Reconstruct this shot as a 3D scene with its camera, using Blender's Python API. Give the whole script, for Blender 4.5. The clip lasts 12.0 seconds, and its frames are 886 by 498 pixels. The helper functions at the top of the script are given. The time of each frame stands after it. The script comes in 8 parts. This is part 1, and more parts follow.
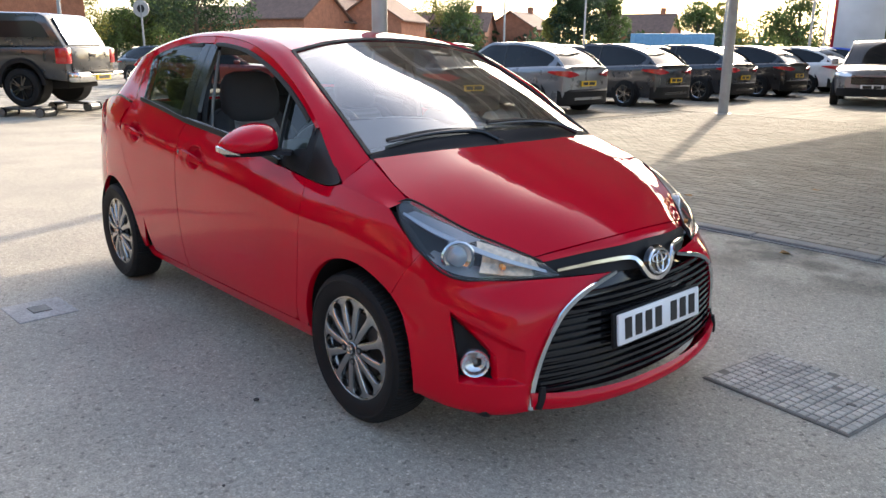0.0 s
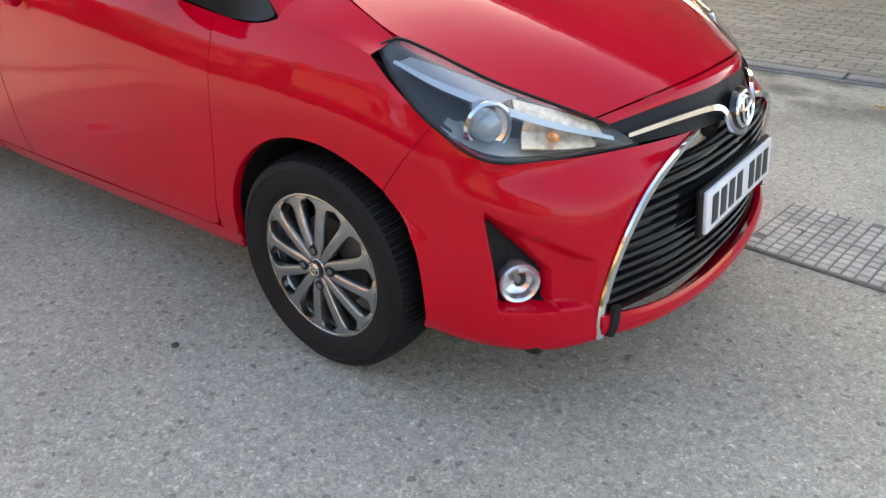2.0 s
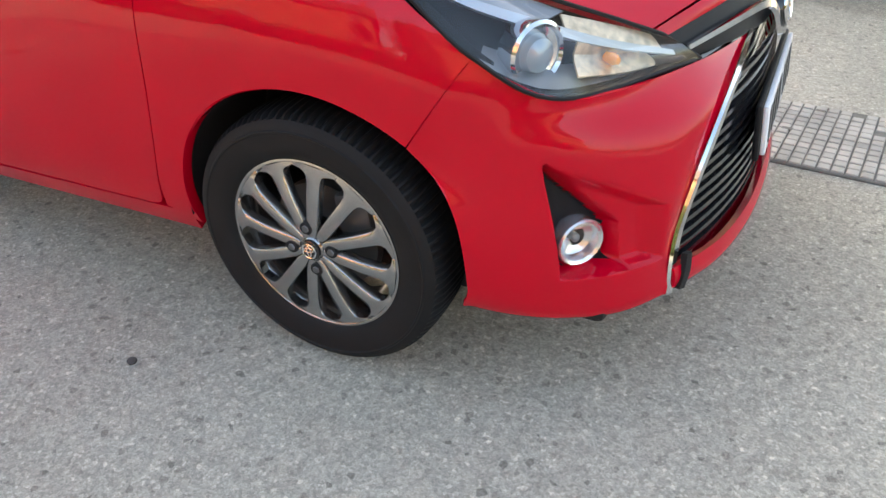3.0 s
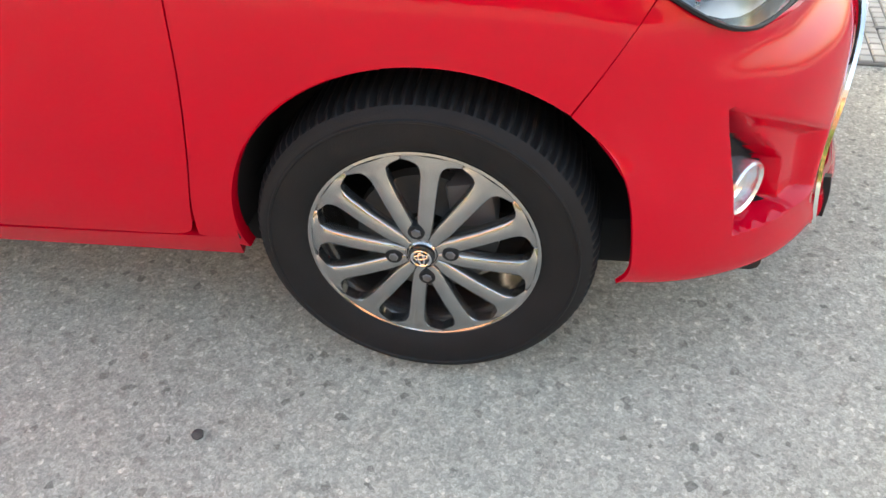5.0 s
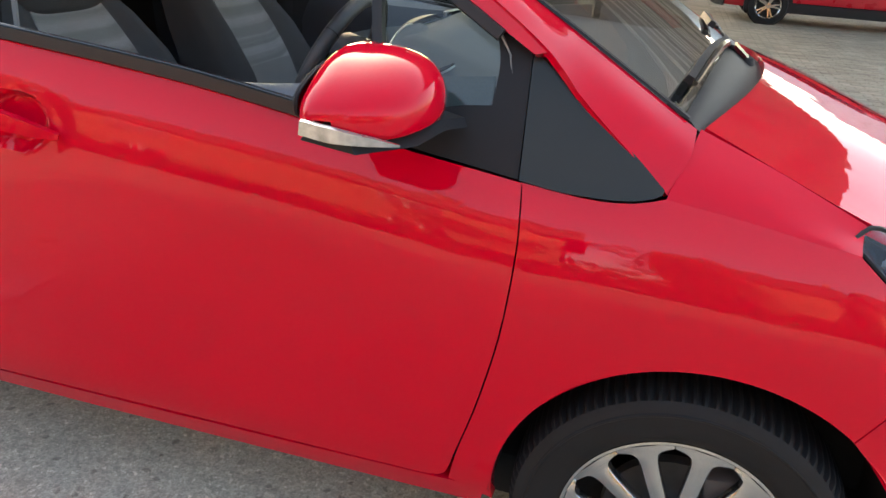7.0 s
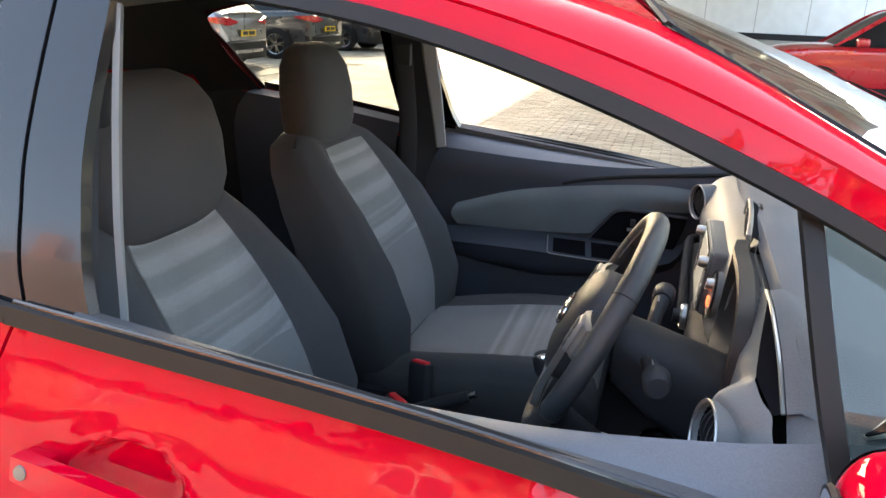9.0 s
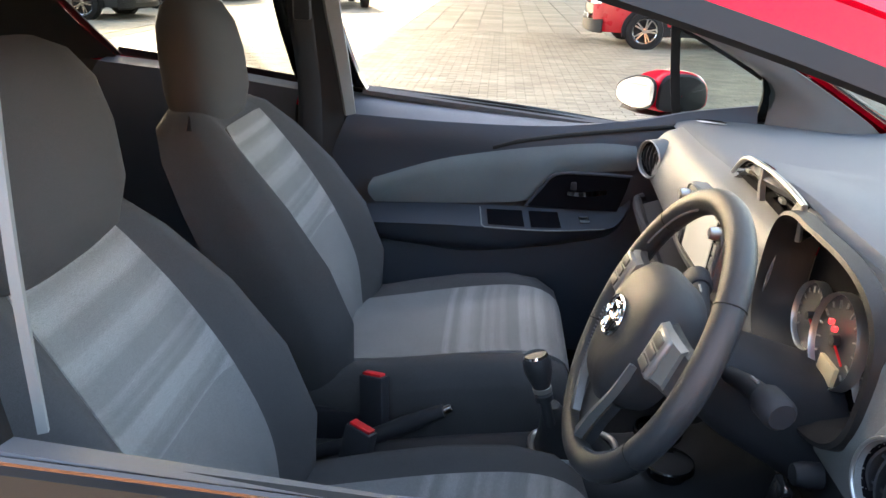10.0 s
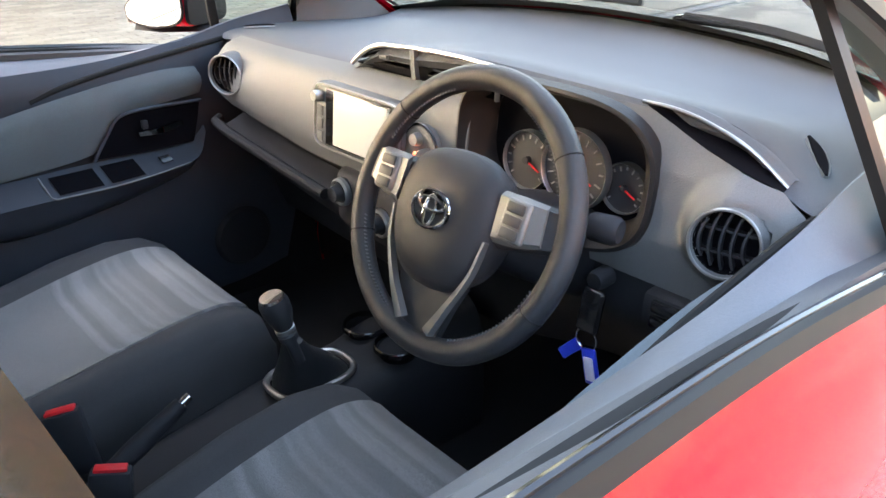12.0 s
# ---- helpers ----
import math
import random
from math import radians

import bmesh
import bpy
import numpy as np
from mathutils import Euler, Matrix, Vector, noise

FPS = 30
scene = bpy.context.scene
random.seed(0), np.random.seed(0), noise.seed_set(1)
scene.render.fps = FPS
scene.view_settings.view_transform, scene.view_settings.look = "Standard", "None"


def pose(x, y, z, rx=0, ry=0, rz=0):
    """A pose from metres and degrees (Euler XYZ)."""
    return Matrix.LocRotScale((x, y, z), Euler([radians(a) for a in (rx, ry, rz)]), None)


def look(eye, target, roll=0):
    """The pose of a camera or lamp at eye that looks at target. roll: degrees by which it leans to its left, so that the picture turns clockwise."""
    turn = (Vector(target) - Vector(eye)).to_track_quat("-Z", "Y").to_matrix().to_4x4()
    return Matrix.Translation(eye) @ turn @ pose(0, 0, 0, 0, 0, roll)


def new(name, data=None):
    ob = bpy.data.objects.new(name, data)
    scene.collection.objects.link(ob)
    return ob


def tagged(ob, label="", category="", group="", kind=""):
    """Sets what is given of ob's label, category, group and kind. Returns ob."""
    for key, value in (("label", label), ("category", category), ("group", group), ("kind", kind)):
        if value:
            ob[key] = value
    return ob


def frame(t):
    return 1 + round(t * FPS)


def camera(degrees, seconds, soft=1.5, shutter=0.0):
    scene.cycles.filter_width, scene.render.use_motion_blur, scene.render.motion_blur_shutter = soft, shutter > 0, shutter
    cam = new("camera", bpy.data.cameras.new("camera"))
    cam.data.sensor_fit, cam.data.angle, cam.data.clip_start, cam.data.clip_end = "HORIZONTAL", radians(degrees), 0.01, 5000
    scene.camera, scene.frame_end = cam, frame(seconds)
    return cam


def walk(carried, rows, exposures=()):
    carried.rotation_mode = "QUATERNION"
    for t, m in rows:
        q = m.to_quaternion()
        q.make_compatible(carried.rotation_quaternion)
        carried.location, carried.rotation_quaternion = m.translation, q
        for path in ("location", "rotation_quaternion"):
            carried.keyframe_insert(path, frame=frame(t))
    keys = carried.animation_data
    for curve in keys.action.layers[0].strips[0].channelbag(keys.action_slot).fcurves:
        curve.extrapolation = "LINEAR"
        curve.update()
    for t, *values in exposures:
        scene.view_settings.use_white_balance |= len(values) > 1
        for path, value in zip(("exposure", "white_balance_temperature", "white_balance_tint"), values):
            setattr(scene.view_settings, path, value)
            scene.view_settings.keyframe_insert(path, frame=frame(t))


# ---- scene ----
cam = camera(60.7, 12.0)
PATH = [
    (0, (3.491, -2.354, 1.405), (2.044, -1.071, 0.894), 0.4),
    (0.5, (3.286, -2.232, 1.391), (1.882, -0.937, 0.799), 0.3),
    (1, (3.088, -2.128, 1.352), (1.761, -0.809, 0.645), 0.5),
    (1.5, (2.814, -2.063, 1.307), (1.61, -0.691, 0.489), -0.2),
    (2, (2.567, -2.004, 1.247), (1.486, -0.593, 0.33), -0.3),
    (2.5, (2.321, -1.915, 1.203), (1.373, -0.482, 0.178), -1.5),
    (3, (2.094, -1.876, 1.178), (1.342, -0.4, 0.056), -1.9),
    (3.2, (1.991, -1.88, 1.161), (1.325, -0.382, 0.015), -2.0),
    (4.8, (1.519, -1.765, 1.134), (1.228, -0.356, -0.107), -4.6),
    (5, (1.484, -1.786, 1.141), (1.198, -0.364, -0.087), -3.8),
    (5.5, (1.397, -1.839, 1.163), (1.123, -0.389, -0.033), -1.6),
    (6, (1.307, -1.897, 1.205), (1.019, -0.393, 0.08), 1.5),
    (6.5, (1.232, -1.943, 1.254), (0.852, -0.363, 0.271), 3.2),
    (7, (1.102, -1.945, 1.291), (0.626, -0.177, 0.486), 4.0),
    (7.5, (0.999, -1.82, 1.338), (0.365, -0.042, 0.679), 3.2),
    (7.7, (0.960, -1.762, 1.355), (0.278, 0.016, 0.740), 2.6),
    (9.3, (0.376, -1.318, 1.412), (-0.101, 0.518, 0.779), 1.5),
    (9.5, (0.328, -1.258, 1.408), (-0.100, 0.584, 0.757), 0.8),
    (10, (0.205, -1.184, 1.380), (0.081, 0.677, 0.656), 1.3),
    (10.5, (0.018, -1.179, 1.377), (0.358, 0.630, 0.593), 1.5),
    (11, (-0.078, -1.117, 1.342), (0.650, 0.550, 0.509), 0.5),
    (11.5, (-0.141, -1.042, 1.348), (0.887, 0.430, 0.467), 0.3),
    (12, (-0.204, -0.982, 1.350), (1.007, 0.333, 0.453), -0.3),
]
walk(cam, [(t, look(eye, target, roll)) for t, eye, target, roll in PATH], exposures=[(0.0, 1.75, 6650, 10), (0.6, 1.78, 6800, 10), (1.5, 2.2, 7200, 9), (2.5, 2.5, 7650, 8), (5.0, 3.05, 8200, 7), (6.5, 2.85, 8200, 7), (7.5, 2.7, 7700, 10), (9.5, 3.75, 7600, 10), (10.2, 4.05, 7600, 10), (12.0, 4.2, 7700, 11)])

# ---------------------------------------------------------------- light
SUN_DIR = Vector((-0.36, 0.80, 0.48)).normalized()      # towards the sun
world = bpy.data.worlds.new("sky")
scene.world = world
world.use_nodes = True
wn = world.node_tree.nodes
sky = wn.new("ShaderNodeTexSky")
sky.sky_type, sky.sun_disc = "NISHITA", False
sky.sun_elevation = math.asin(SUN_DIR.z)
sky.sun_rotation = math.atan2(SUN_DIR.x, SUN_DIR.y)
sky.air_density, sky.dust_density, sky.ozone_density = 1.0, 3.0, 1.0
wn["Background"].inputs[1].default_value = 0.15
world.node_tree.links.new(sky.outputs[0], wn["Background"].inputs[0])
sun = new("sun", bpy.data.lights.new("sun", "SUN"))
sun.data.energy, sun.data.angle, sun.data.color = 1.4, radians(0.6), (1.0, 0.87, 0.70)
sun.matrix_world = look((0, 0, 30), Vector((0, 0, 30)) - SUN_DIR)

# ---------------------------------------------------------------- helpers for shapes
V = np.array


def catmull(pts, n):
    """n + 1 points evenly spaced along the smooth curve through pts."""
    p = np.asarray(pts, float)
    if len(p) == 2:
        return p[0] + (p[1] - p[0]) * np.linspace(0, 1, n + 1)[:, None]
    e = np.vstack([2 * p[0] - p[1], p, 2 * p[-1] - p[-2]])
    out = []
    for i in range(1, len(e) - 2):
        t = np.linspace(0, 1, 25)[:-1, None]
        a, b, c, d = e[i - 1], e[i], e[i + 1], e[i + 2]
        out.append(0.5 * (2 * b + (c - a) * t + (2 * a - 5 * b + 4 * c - d) * t ** 2 + (3 * b - a - 3 * c + d) * t ** 3))
    q = np.vstack([*out, p[-1:]])
    s = np.concatenate([[0], np.cumsum(np.linalg.norm(np.diff(q, axis=0), axis=1))])
    w = np.linspace(0, s[-1], n + 1)
    return np.stack([np.interp(w, s, q[:, k]) for k in range(q.shape[1])], 1)


def loft(rows, nu, nv):
    """A grid of points on the smooth sheet through the rows of points."""
    r = [catmull(row, nu) for row in rows]
    cols = [catmull([row[i] for row in r], nv) for i in range(nu + 1)]
    return np.stack(cols, 1)


def coons(low, high, left, right, nu, nv):
    """A grid filling four border curves."""
    c0, c1, d0, d1 = catmull(low, nu), catmull(high, nu), catmull(left, nv), catmull(right, nv)
    u, v = np.linspace(0, 1, nu + 1)[None, :, None], np.linspace(0, 1, nv + 1)[:, None, None]
    ruled = (1 - v) * c0[None] + v * c1[None] + (1 - u) * d0[:, None] + u * d1[:, None]
    return ruled - ((1 - u) * (1 - v) * c0[0] + u * (1 - v) * c0[-1] + (1 - u) * v * c1[0] + u * v * c1[-1])


def grid_normals(g):
    du, dv = np.gradient(g, axis=1), np.gradient(g, axis=0)
    n = np.cross(du, dv)
    return n / np.maximum(np.linalg.norm(n, axis=2, keepdims=True), 1e-9)


def sheet(g, out=(0, 0, 1), flange=0.012, gap=0.0, lift=0.0, closed=False):
    """Vertices and faces of a grid of points, facing out, with edges turned in by flange."""
    g = np.array(g, float)
    if gap:
        for a, b in ((0, 1), (-1, -2)):
            d = g[b] - g[a]
            g[a] += d / np.maximum(np.linalg.norm(d, axis=1, keepdims=True), 1e-6) * gap
            d = g[:, b] - g[:, a]
            g[:, a] += d / np.maximum(np.linalg.norm(d, axis=1, keepdims=True), 1e-6) * gap
    n = grid_normals(g)
    flip = float((n * V(out)).sum()) < 0
    if flip:
        n = -n
    g = g + n * lift
    h, w = g.shape[:2]
    verts, faces = g.reshape(-1, 3).tolist(), []
    for j in range(h - 1):
        for i in range(w - 1):
            a = j * w + i
            f = (a, a + 1, a + w + 1, a + w)
            faces.append(f[::-1] if flip else f)
    if flange:
        ring = [(0, i) for i in range(w)] + [(j, w - 1) for j in range(1, h)] + [(h - 1, i) for i in range(w - 2, -1, -1)] + [(j, 0) for j in range(h - 2, 0, -1)]
        base = len(verts)
        verts += [(g[r] - n[r] * flange).tolist() for r in ring]
        m = len(ring)
        for k in range(m):
            a, b = ring[k], ring[(k + 1) % m]
            f = (a[0] * w + a[1], base + k, base + (k + 1) % m, b[0] * w + b[1])
            faces.append(f[::-1] if flip else f)
    return verts, faces


def mesh_of(*pieces, smooth=True, angle=35):
    """One mesh out of (verts, faces) pieces, with hard edges past an angle."""
    verts, faces = [], []
    for v, f in pieces:
        k = len(verts)
        verts += [tuple(p) for p in v]
        faces += [tuple(i + k for i in q) for q in f]
    me = bpy.data.meshes.new("mesh")
    me.from_pydata(verts, [], faces)
    bm = bmesh.new()
    bm.from_mesh(me)
    bmesh.ops.remove_doubles(bm, verts=bm.verts, dist=1e-5)
    for e in bm.edges:
        if len(e.link_faces) == 2 and e.calc_face_angle(0) > radians(angle):
            e.smooth = False
    for f in bm.faces:
        f.smooth = smooth
    bm.to_mesh(me)
    bm.free()
    return me


def part(name, me, material, parent=None, label="", m=None):
    """Links a mesh (or a bmesh) as one object under a thing or a part."""
    if isinstance(me, bmesh.types.BMesh):
        bm, me = me, bpy.data.meshes.new("mesh")
        bm.to_mesh(me)
        bm.free()
    if not me.materials:
        me.materials.append(material)
    ob = new(name, me)
    if parent:
        ob.parent = parent
    if m is not None:
        ob.matrix_basis = m
    if label:
        tagged(ob, label)
    return ob


def thing(name, label, category, group="", kind="", m=None):
    ob = new(name)
    ob.empty_display_size = 0.1
    if m is not None:
        ob.matrix_basis = m
    return tagged(ob, label, category, group, kind)


def mirror(g):
    g = np.array(g, float)
    g[..., 1] *= -1
    return g


def box(x0, x1, y0, y1, z0, z1, bevel=0.0, segments=2):
    """A block with rounded edges, as (verts, faces)."""
    bm = bmesh.new()
    bmesh.ops.create_cube(bm, size=1, matrix=Matrix.Translation(((x0 + x1) / 2, (y0 + y1) / 2, (z0 + z1) / 2)) @ Matrix.Diagonal((x1 - x0, y1 - y0, z1 - z0, 1)))
    if bevel:
        bmesh.ops.bevel(bm, geom=bm.edges[:], offset=bevel, segments=segments, profile=0.5, affect="EDGES")
    return taken(bm)


def taken(bm):
    bm.verts.ensure_lookup_table()
    bm.verts.index_update()
    r = [tuple(v.co) for v in bm.verts], [tuple(v.index for v in f.verts) for f in bm.faces]
    bm.free()
    return r


def moved(piece, m):
    return [tuple(m @ Vector(v)) for v in piece[0]], piece[1]


def lathe(profile, n=32, axis="y", a0=0.0, a1=2 * math.pi):
    """Turns (radius, height) pairs round an axis."""
    full = abs(a1 - a0 - 2 * math.pi) < 1e-6
    cols = n if full else n + 1
    verts, faces = [], []
    for k in range(cols):
        a = a0 + (a1 - a0) * k / n
        for r, h in profile:
            c, s = r * math.cos(a), r * math.sin(a)
            verts.append({"y": (c, h, s), "z": (c, s, h), "x": (h, c, s)}[axis])
    m = len(profile)
    for k in range(n):
        b = (k + 1) % cols
        for j in range(m - 1):
            faces.append((k * m + j, k * m + j + 1, b * m + j + 1, b * m + j))
    return verts, faces


def tube(pts, r, n=8, caps=True, smooth_n=0):
    """A round bar along points; r is one radius or one for each point."""
    p = catmull(pts, smooth_n) if smooth_n else np.asarray(pts, float)
    rr = np.interp(np.linspace(0, 1, len(p)), np.linspace(0, 1, len(np.atleast_1d(r))), np.atleast_1d(r))
    verts, faces, up = [], [], None
    for i in range(len(p)):
        t = p[min(i + 1, len(p) - 1)] - p[max(i - 1, 0)]
        t = t / max(np.linalg.norm(t), 1e-9)
        if up is None:
            up = np.cross(t, (0, 0, 1) if abs(t[2]) < 0.9 else (1, 0, 0))
        up = up - t * np.dot(up, t)
        up /= np.linalg.norm(up)
        side = np.cross(t, up)
        for k in range(n):
            a = 2 * math.pi * k / n
            verts.append(tuple(p[i] + rr[i] * (math.cos(a) * up + math.sin(a) * side)))
    for i in range(len(p) - 1):
        for k in range(n):
            a, b = i * n + k, i * n + (k + 1) % n
            faces.append((a, b, b + n, a + n))
    if caps:
        faces.append(tuple(range(n))[::-1])
        faces.append(tuple(range((len(p) - 1) * n, len(p) * n)))
    return verts, faces


def strip(pts, width, thick, out, smooth_n=0):
    """A flat bar along points, width across (in the sheet), thick along out."""
    p = catmull(pts, smooth_n) if smooth_n else np.asarray(pts, float)
    t = np.gradient(p, axis=0)
    t /= np.linalg.norm(t, axis=1, keepdims=True)
    o = np.broadcast_to(V(out, float), p.shape)
    o = o - t * (o * t).sum(1, keepdims=True)
    o = o / np.linalg.norm(o, axis=1, keepdims=True)
    s = np.cross(t, o)
    w = np.interp(np.linspace(0, 1, len(p)), np.linspace(0, 1, len(np.atleast_1d(width))), np.atleast_1d(width))[:, None] / 2
    ring = [p - s * w, p - s * w * 0.8 + o * thick, p + s * w * 0.8 + o * thick, p + s * w]
    n = len(p)
    verts = [tuple(ring[k][i]) for i in range(n) for k in range(4)]
    faces = [(i * 4 + k, i * 4 + (k + 1) % 4, i * 4 + 4 + (k + 1) % 4, i * 4 + 4 + k) for i in range(n - 1) for k in range(4)]
    faces += [(3, 2, 1, 0), tuple((n - 1) * 4 + k for k in range(4))]
    return verts, faces


def fixed(me):
    """Turns all faces of a closed mesh outwards."""
    bm = bmesh.new()
    bm.from_mesh(me)
    bmesh.ops.recalc_face_normals(bm, faces=bm.faces)
    bm.to_mesh(me)
    bm.free()
    return me


# ---------------------------------------------------------------- materials
def mat(name, color, rough=0.5, metal=0.0, vary=0.12, scale=6.0, bump=0.0, bump_scale=200.0, coat=0.0, rough_vary=0.1,
        spec=0.5, fine=0.0, fine_scale=300.0):
    m = bpy.data.materials.new(name)
    m.use_nodes = True
    nt = m.node_tree
    b = nt.nodes["Principled BSDF"]
    b.inputs["Metallic"].default_value = metal
    b.inputs["Specular IOR Level"].default_value = spec
    b.inputs["Coat Weight"].default_value = coat
    b.inputs["Coat Roughness"].default_value = 0.02
    geo = nt.nodes.new("ShaderNodeNewGeometry")
    big = nt.nodes.new("ShaderNodeTexNoise")
    big.inputs["Scale"].default_value, big.inputs["Detail"].default_value = scale, 6
    nt.links.new(geo.outputs["Position"], big.inputs["Vector"])
    ramp = nt.nodes.new("ShaderNodeMapRange")
    ramp.inputs["From Min"].default_value, ramp.inputs["From Max"].default_value = 0.3, 0.7
    ramp.inputs["To Min"].default_value, ramp.inputs["To Max"].default_value = 1 - vary, 1 + vary
    nt.links.new(big.outputs["Fac"], ramp.inputs["Value"])
    last = ramp.outputs["Result"]
    if fine:
        small = nt.nodes.new("ShaderNodeTexNoise")
        small.inputs["Scale"].default_value, small.inputs["Detail"].default_value = fine_scale, 3
        nt.links.new(geo.outputs["Position"], small.inputs["Vector"])
        r2 = nt.nodes.new("ShaderNodeMapRange")
        r2.inputs["From Min"].default_value, r2.inputs["From Max"].default_value = 0.3, 0.7
        r2.inputs["To Min"].default_value, r2.inputs["To Max"].default_value = 1 - fine, 1 + fine
        nt.links.new(small.outputs["Fac"], r2.inputs["Value"])
        mul = nt.nodes.new("ShaderNodeMath")
        mul.operation = "MULTIPLY"
        nt.links.new(last, mul.inputs[0]), nt.links.new(r2.outputs["Result"], mul.inputs[1])
        last = mul.outputs[0]
    mix = nt.nodes.new("ShaderNodeVectorMath")
    mix.operation = "SCALE"
    mix.inputs[0].default_value = color[:3]
    nt.links.new(last, mix.inputs["Scale"])
    nt.links.new(mix.outputs[0], b.inputs["Base Color"])
    rr = nt.nodes.new("ShaderNodeMapRange")
    rr.inputs["To Min"].default_value, rr.inputs["To Max"].default_value = max(rough * (1 - rough_vary), 0), min(rough * (1 + rough_vary), 1)
    nt.links.new(big.outputs["Fac"], rr.inputs["Value"])
    nt.links.new(rr.outputs["Result"], b.inputs["Roughness"])
    if bump:
        bn = nt.nodes.new("ShaderNodeTexNoise")
        bn.inputs["Scale"].default_value, bn.inputs["Detail"].default_value = bump_scale, 4
        nt.links.new(geo.outputs["Position"], bn.inputs["Vector"])
        bp = nt.nodes.new("ShaderNodeBump")
        bp.inputs["Strength"].default_value, bp.inputs["Distance"].default_value = bump, 0.002
        nt.links.new(bn.outputs["Fac"], bp.inputs["Height"])
        nt.links.new(bp.outputs["Normal"], b.inputs["Normal"])
    return m


def glass_mat(name, tint=(1, 1, 1), rough=0.0, dark=0.0, sheen=4.0):
    """Thin glass: mostly clear, with a mirror sheen at glancing angles; dark mixes in tint."""
    m = bpy.data.materials.new(name)
    m.use_nodes = True
    nt = m.node_tree
    nt.nodes.remove(nt.nodes["Principled BSDF"])
    out = nt.nodes["Material Output"]
    clear, gloss, mixer, fres = (nt.nodes.new(k) for k in ("ShaderNodeBsdfTransparent", "ShaderNodeBsdfGlossy", "ShaderNodeMixShader", "ShaderNodeLayerWeight"))
    power, rng = nt.nodes.new("ShaderNodeMath"), nt.nodes.new("ShaderNodeMapRange")
    power.operation = "POWER"
    power.inputs[1].default_value = sheen
    rng.inputs["To Min"].default_value, rng.inputs["To Max"].default_value = 0.05, 0.97
    clear.inputs[0].default_value = (*[c * (1 - dark) for c in tint], 1)
    gloss.inputs["Roughness"].default_value = rough
    fres.inputs["Blend"].default_value = 0.5
    nt.links.new(fres.outputs["Facing"], power.inputs[0])
    nt.links.new(power.outputs[0], rng.inputs["Value"])
    nt.links.new(rng.outputs["Result"], mixer.inputs[0])
    nt.links.new(clear.outputs[0], mixer.inputs[1])
    nt.links.new(gloss.outputs[0], mixer.inputs[2])
    nt.links.new(mixer.outputs[0], out.inputs[0])
    return m


def glow_mat(name, color, strength):
    m = bpy.data.materials.new(name)
    m.use_nodes = True
    b = m.node_tree.nodes["Principled BSDF"]
    b.inputs["Base Color"].default_value = (*[0.35 * c for c in color], 1)
    b.inputs["Emission Color"].default_value = (*color, 1)
    b.inputs["Emission Strength"].default_value = strength
    b.inputs["Roughness"].default_value = 0.25
    return m


RED = mat("red_paint", (0.50, 0.0013, 0.016), 0.45, 0.0, 0.04, 2.0, coat=1.0, spec=0.0)
RED.node_tree.nodes["Principled BSDF"].inputs["Coat IOR"].default_value = 1.34
RED.node_tree.nodes["Principled BSDF"].inputs["Coat Roughness"].default_value = 0.012
def wavy_coat(m, scale=11.0, strength=0.35):
    """The slight waviness of sprayed lacquer, on the clear coat alone."""
    nt = m.node_tree
    geo = next(n for n in nt.nodes if n.type == "NEW_GEOMETRY")
    tex, bump = nt.nodes.new("ShaderNodeTexNoise"), nt.nodes.new("ShaderNodeBump")
    tex.inputs["Scale"].default_value, tex.inputs["Detail"].default_value = scale, 3.0
    bump.inputs["Strength"].default_value, bump.inputs["Distance"].default_value = strength, 0.0022
    nt.links.new(geo.outputs["Position"], tex.inputs["Vector"])
    nt.links.new(tex.outputs["Fac"], bump.inputs["Height"])
    nt.links.new(bump.outputs["Normal"], nt.nodes["Principled BSDF"].inputs["Coat Normal"])


wavy_coat(RED)
BLACK_TRIM = mat("black_plastic", (0.010, 0.010, 0.0115), 0.55, vary=0.15, bump=0.15, bump_scale=900, spec=0.22)
GLOSS_BLACK = mat("gloss_black", (0.012, 0.012, 0.013), 0.12, vary=0.05, coat=0.2)
SEAL_GREY = mat("felt_seal", (0.070, 0.072, 0.078), 0.45, vary=0.12, scale=14, bump=0.2, bump_scale=900, spec=0.3)
CORNER_BLACK = mat("corner_black", (0.011, 0.013, 0.0115), 0.30, vary=0.1, scale=9, spec=0.30)
RUBBER = mat("tyre_rubber", (0.0095, 0.0096, 0.0100), 0.68, vary=0.25, scale=14, bump=0.3, bump_scale=350, spec=0.25)
SEAL = mat("rubber_seal", (0.010, 0.010, 0.0105), 0.42, vary=0.15, scale=20, spec=0.3)
ALLOY = mat("alloy", (0.40, 0.392, 0.380), 0.17, 0.95, vary=0.05, scale=25, rough_vary=0.15)
CHROME = mat("chrome", (0.72, 0.73, 0.74), 0.08, 1.0, vary=0.05, rough_vary=0.5)
STEEL = mat("dull_steel", (0.20, 0.20, 0.20), 0.45, 0.9, vary=0.3, scale=30)
# near-black for the underside; also paints the shade in gaps, holes and arches
DARK = mat("shaded_underbody", (0.006, 0.006, 0.006), 0.9, vary=0.2)
GLASS = glass_mat("clear_glass", (0.90, 0.95, 0.93), sheen=1.75)
TINT_GLASS = glass_mat("tinted_glass", (0.60, 0.64, 0.62), dark=0.2)
QUARTER_GLASS = glass_mat("quarter_glass", (0.55, 0.62, 0.58))
LENS = glass_mat("lamp_lens", (0.95, 0.96, 0.97), sheen=2.8)
MIRROR = mat("mirror_glass", (0.85, 0.87, 0.88), 0.02, 1.0, vary=0.0)
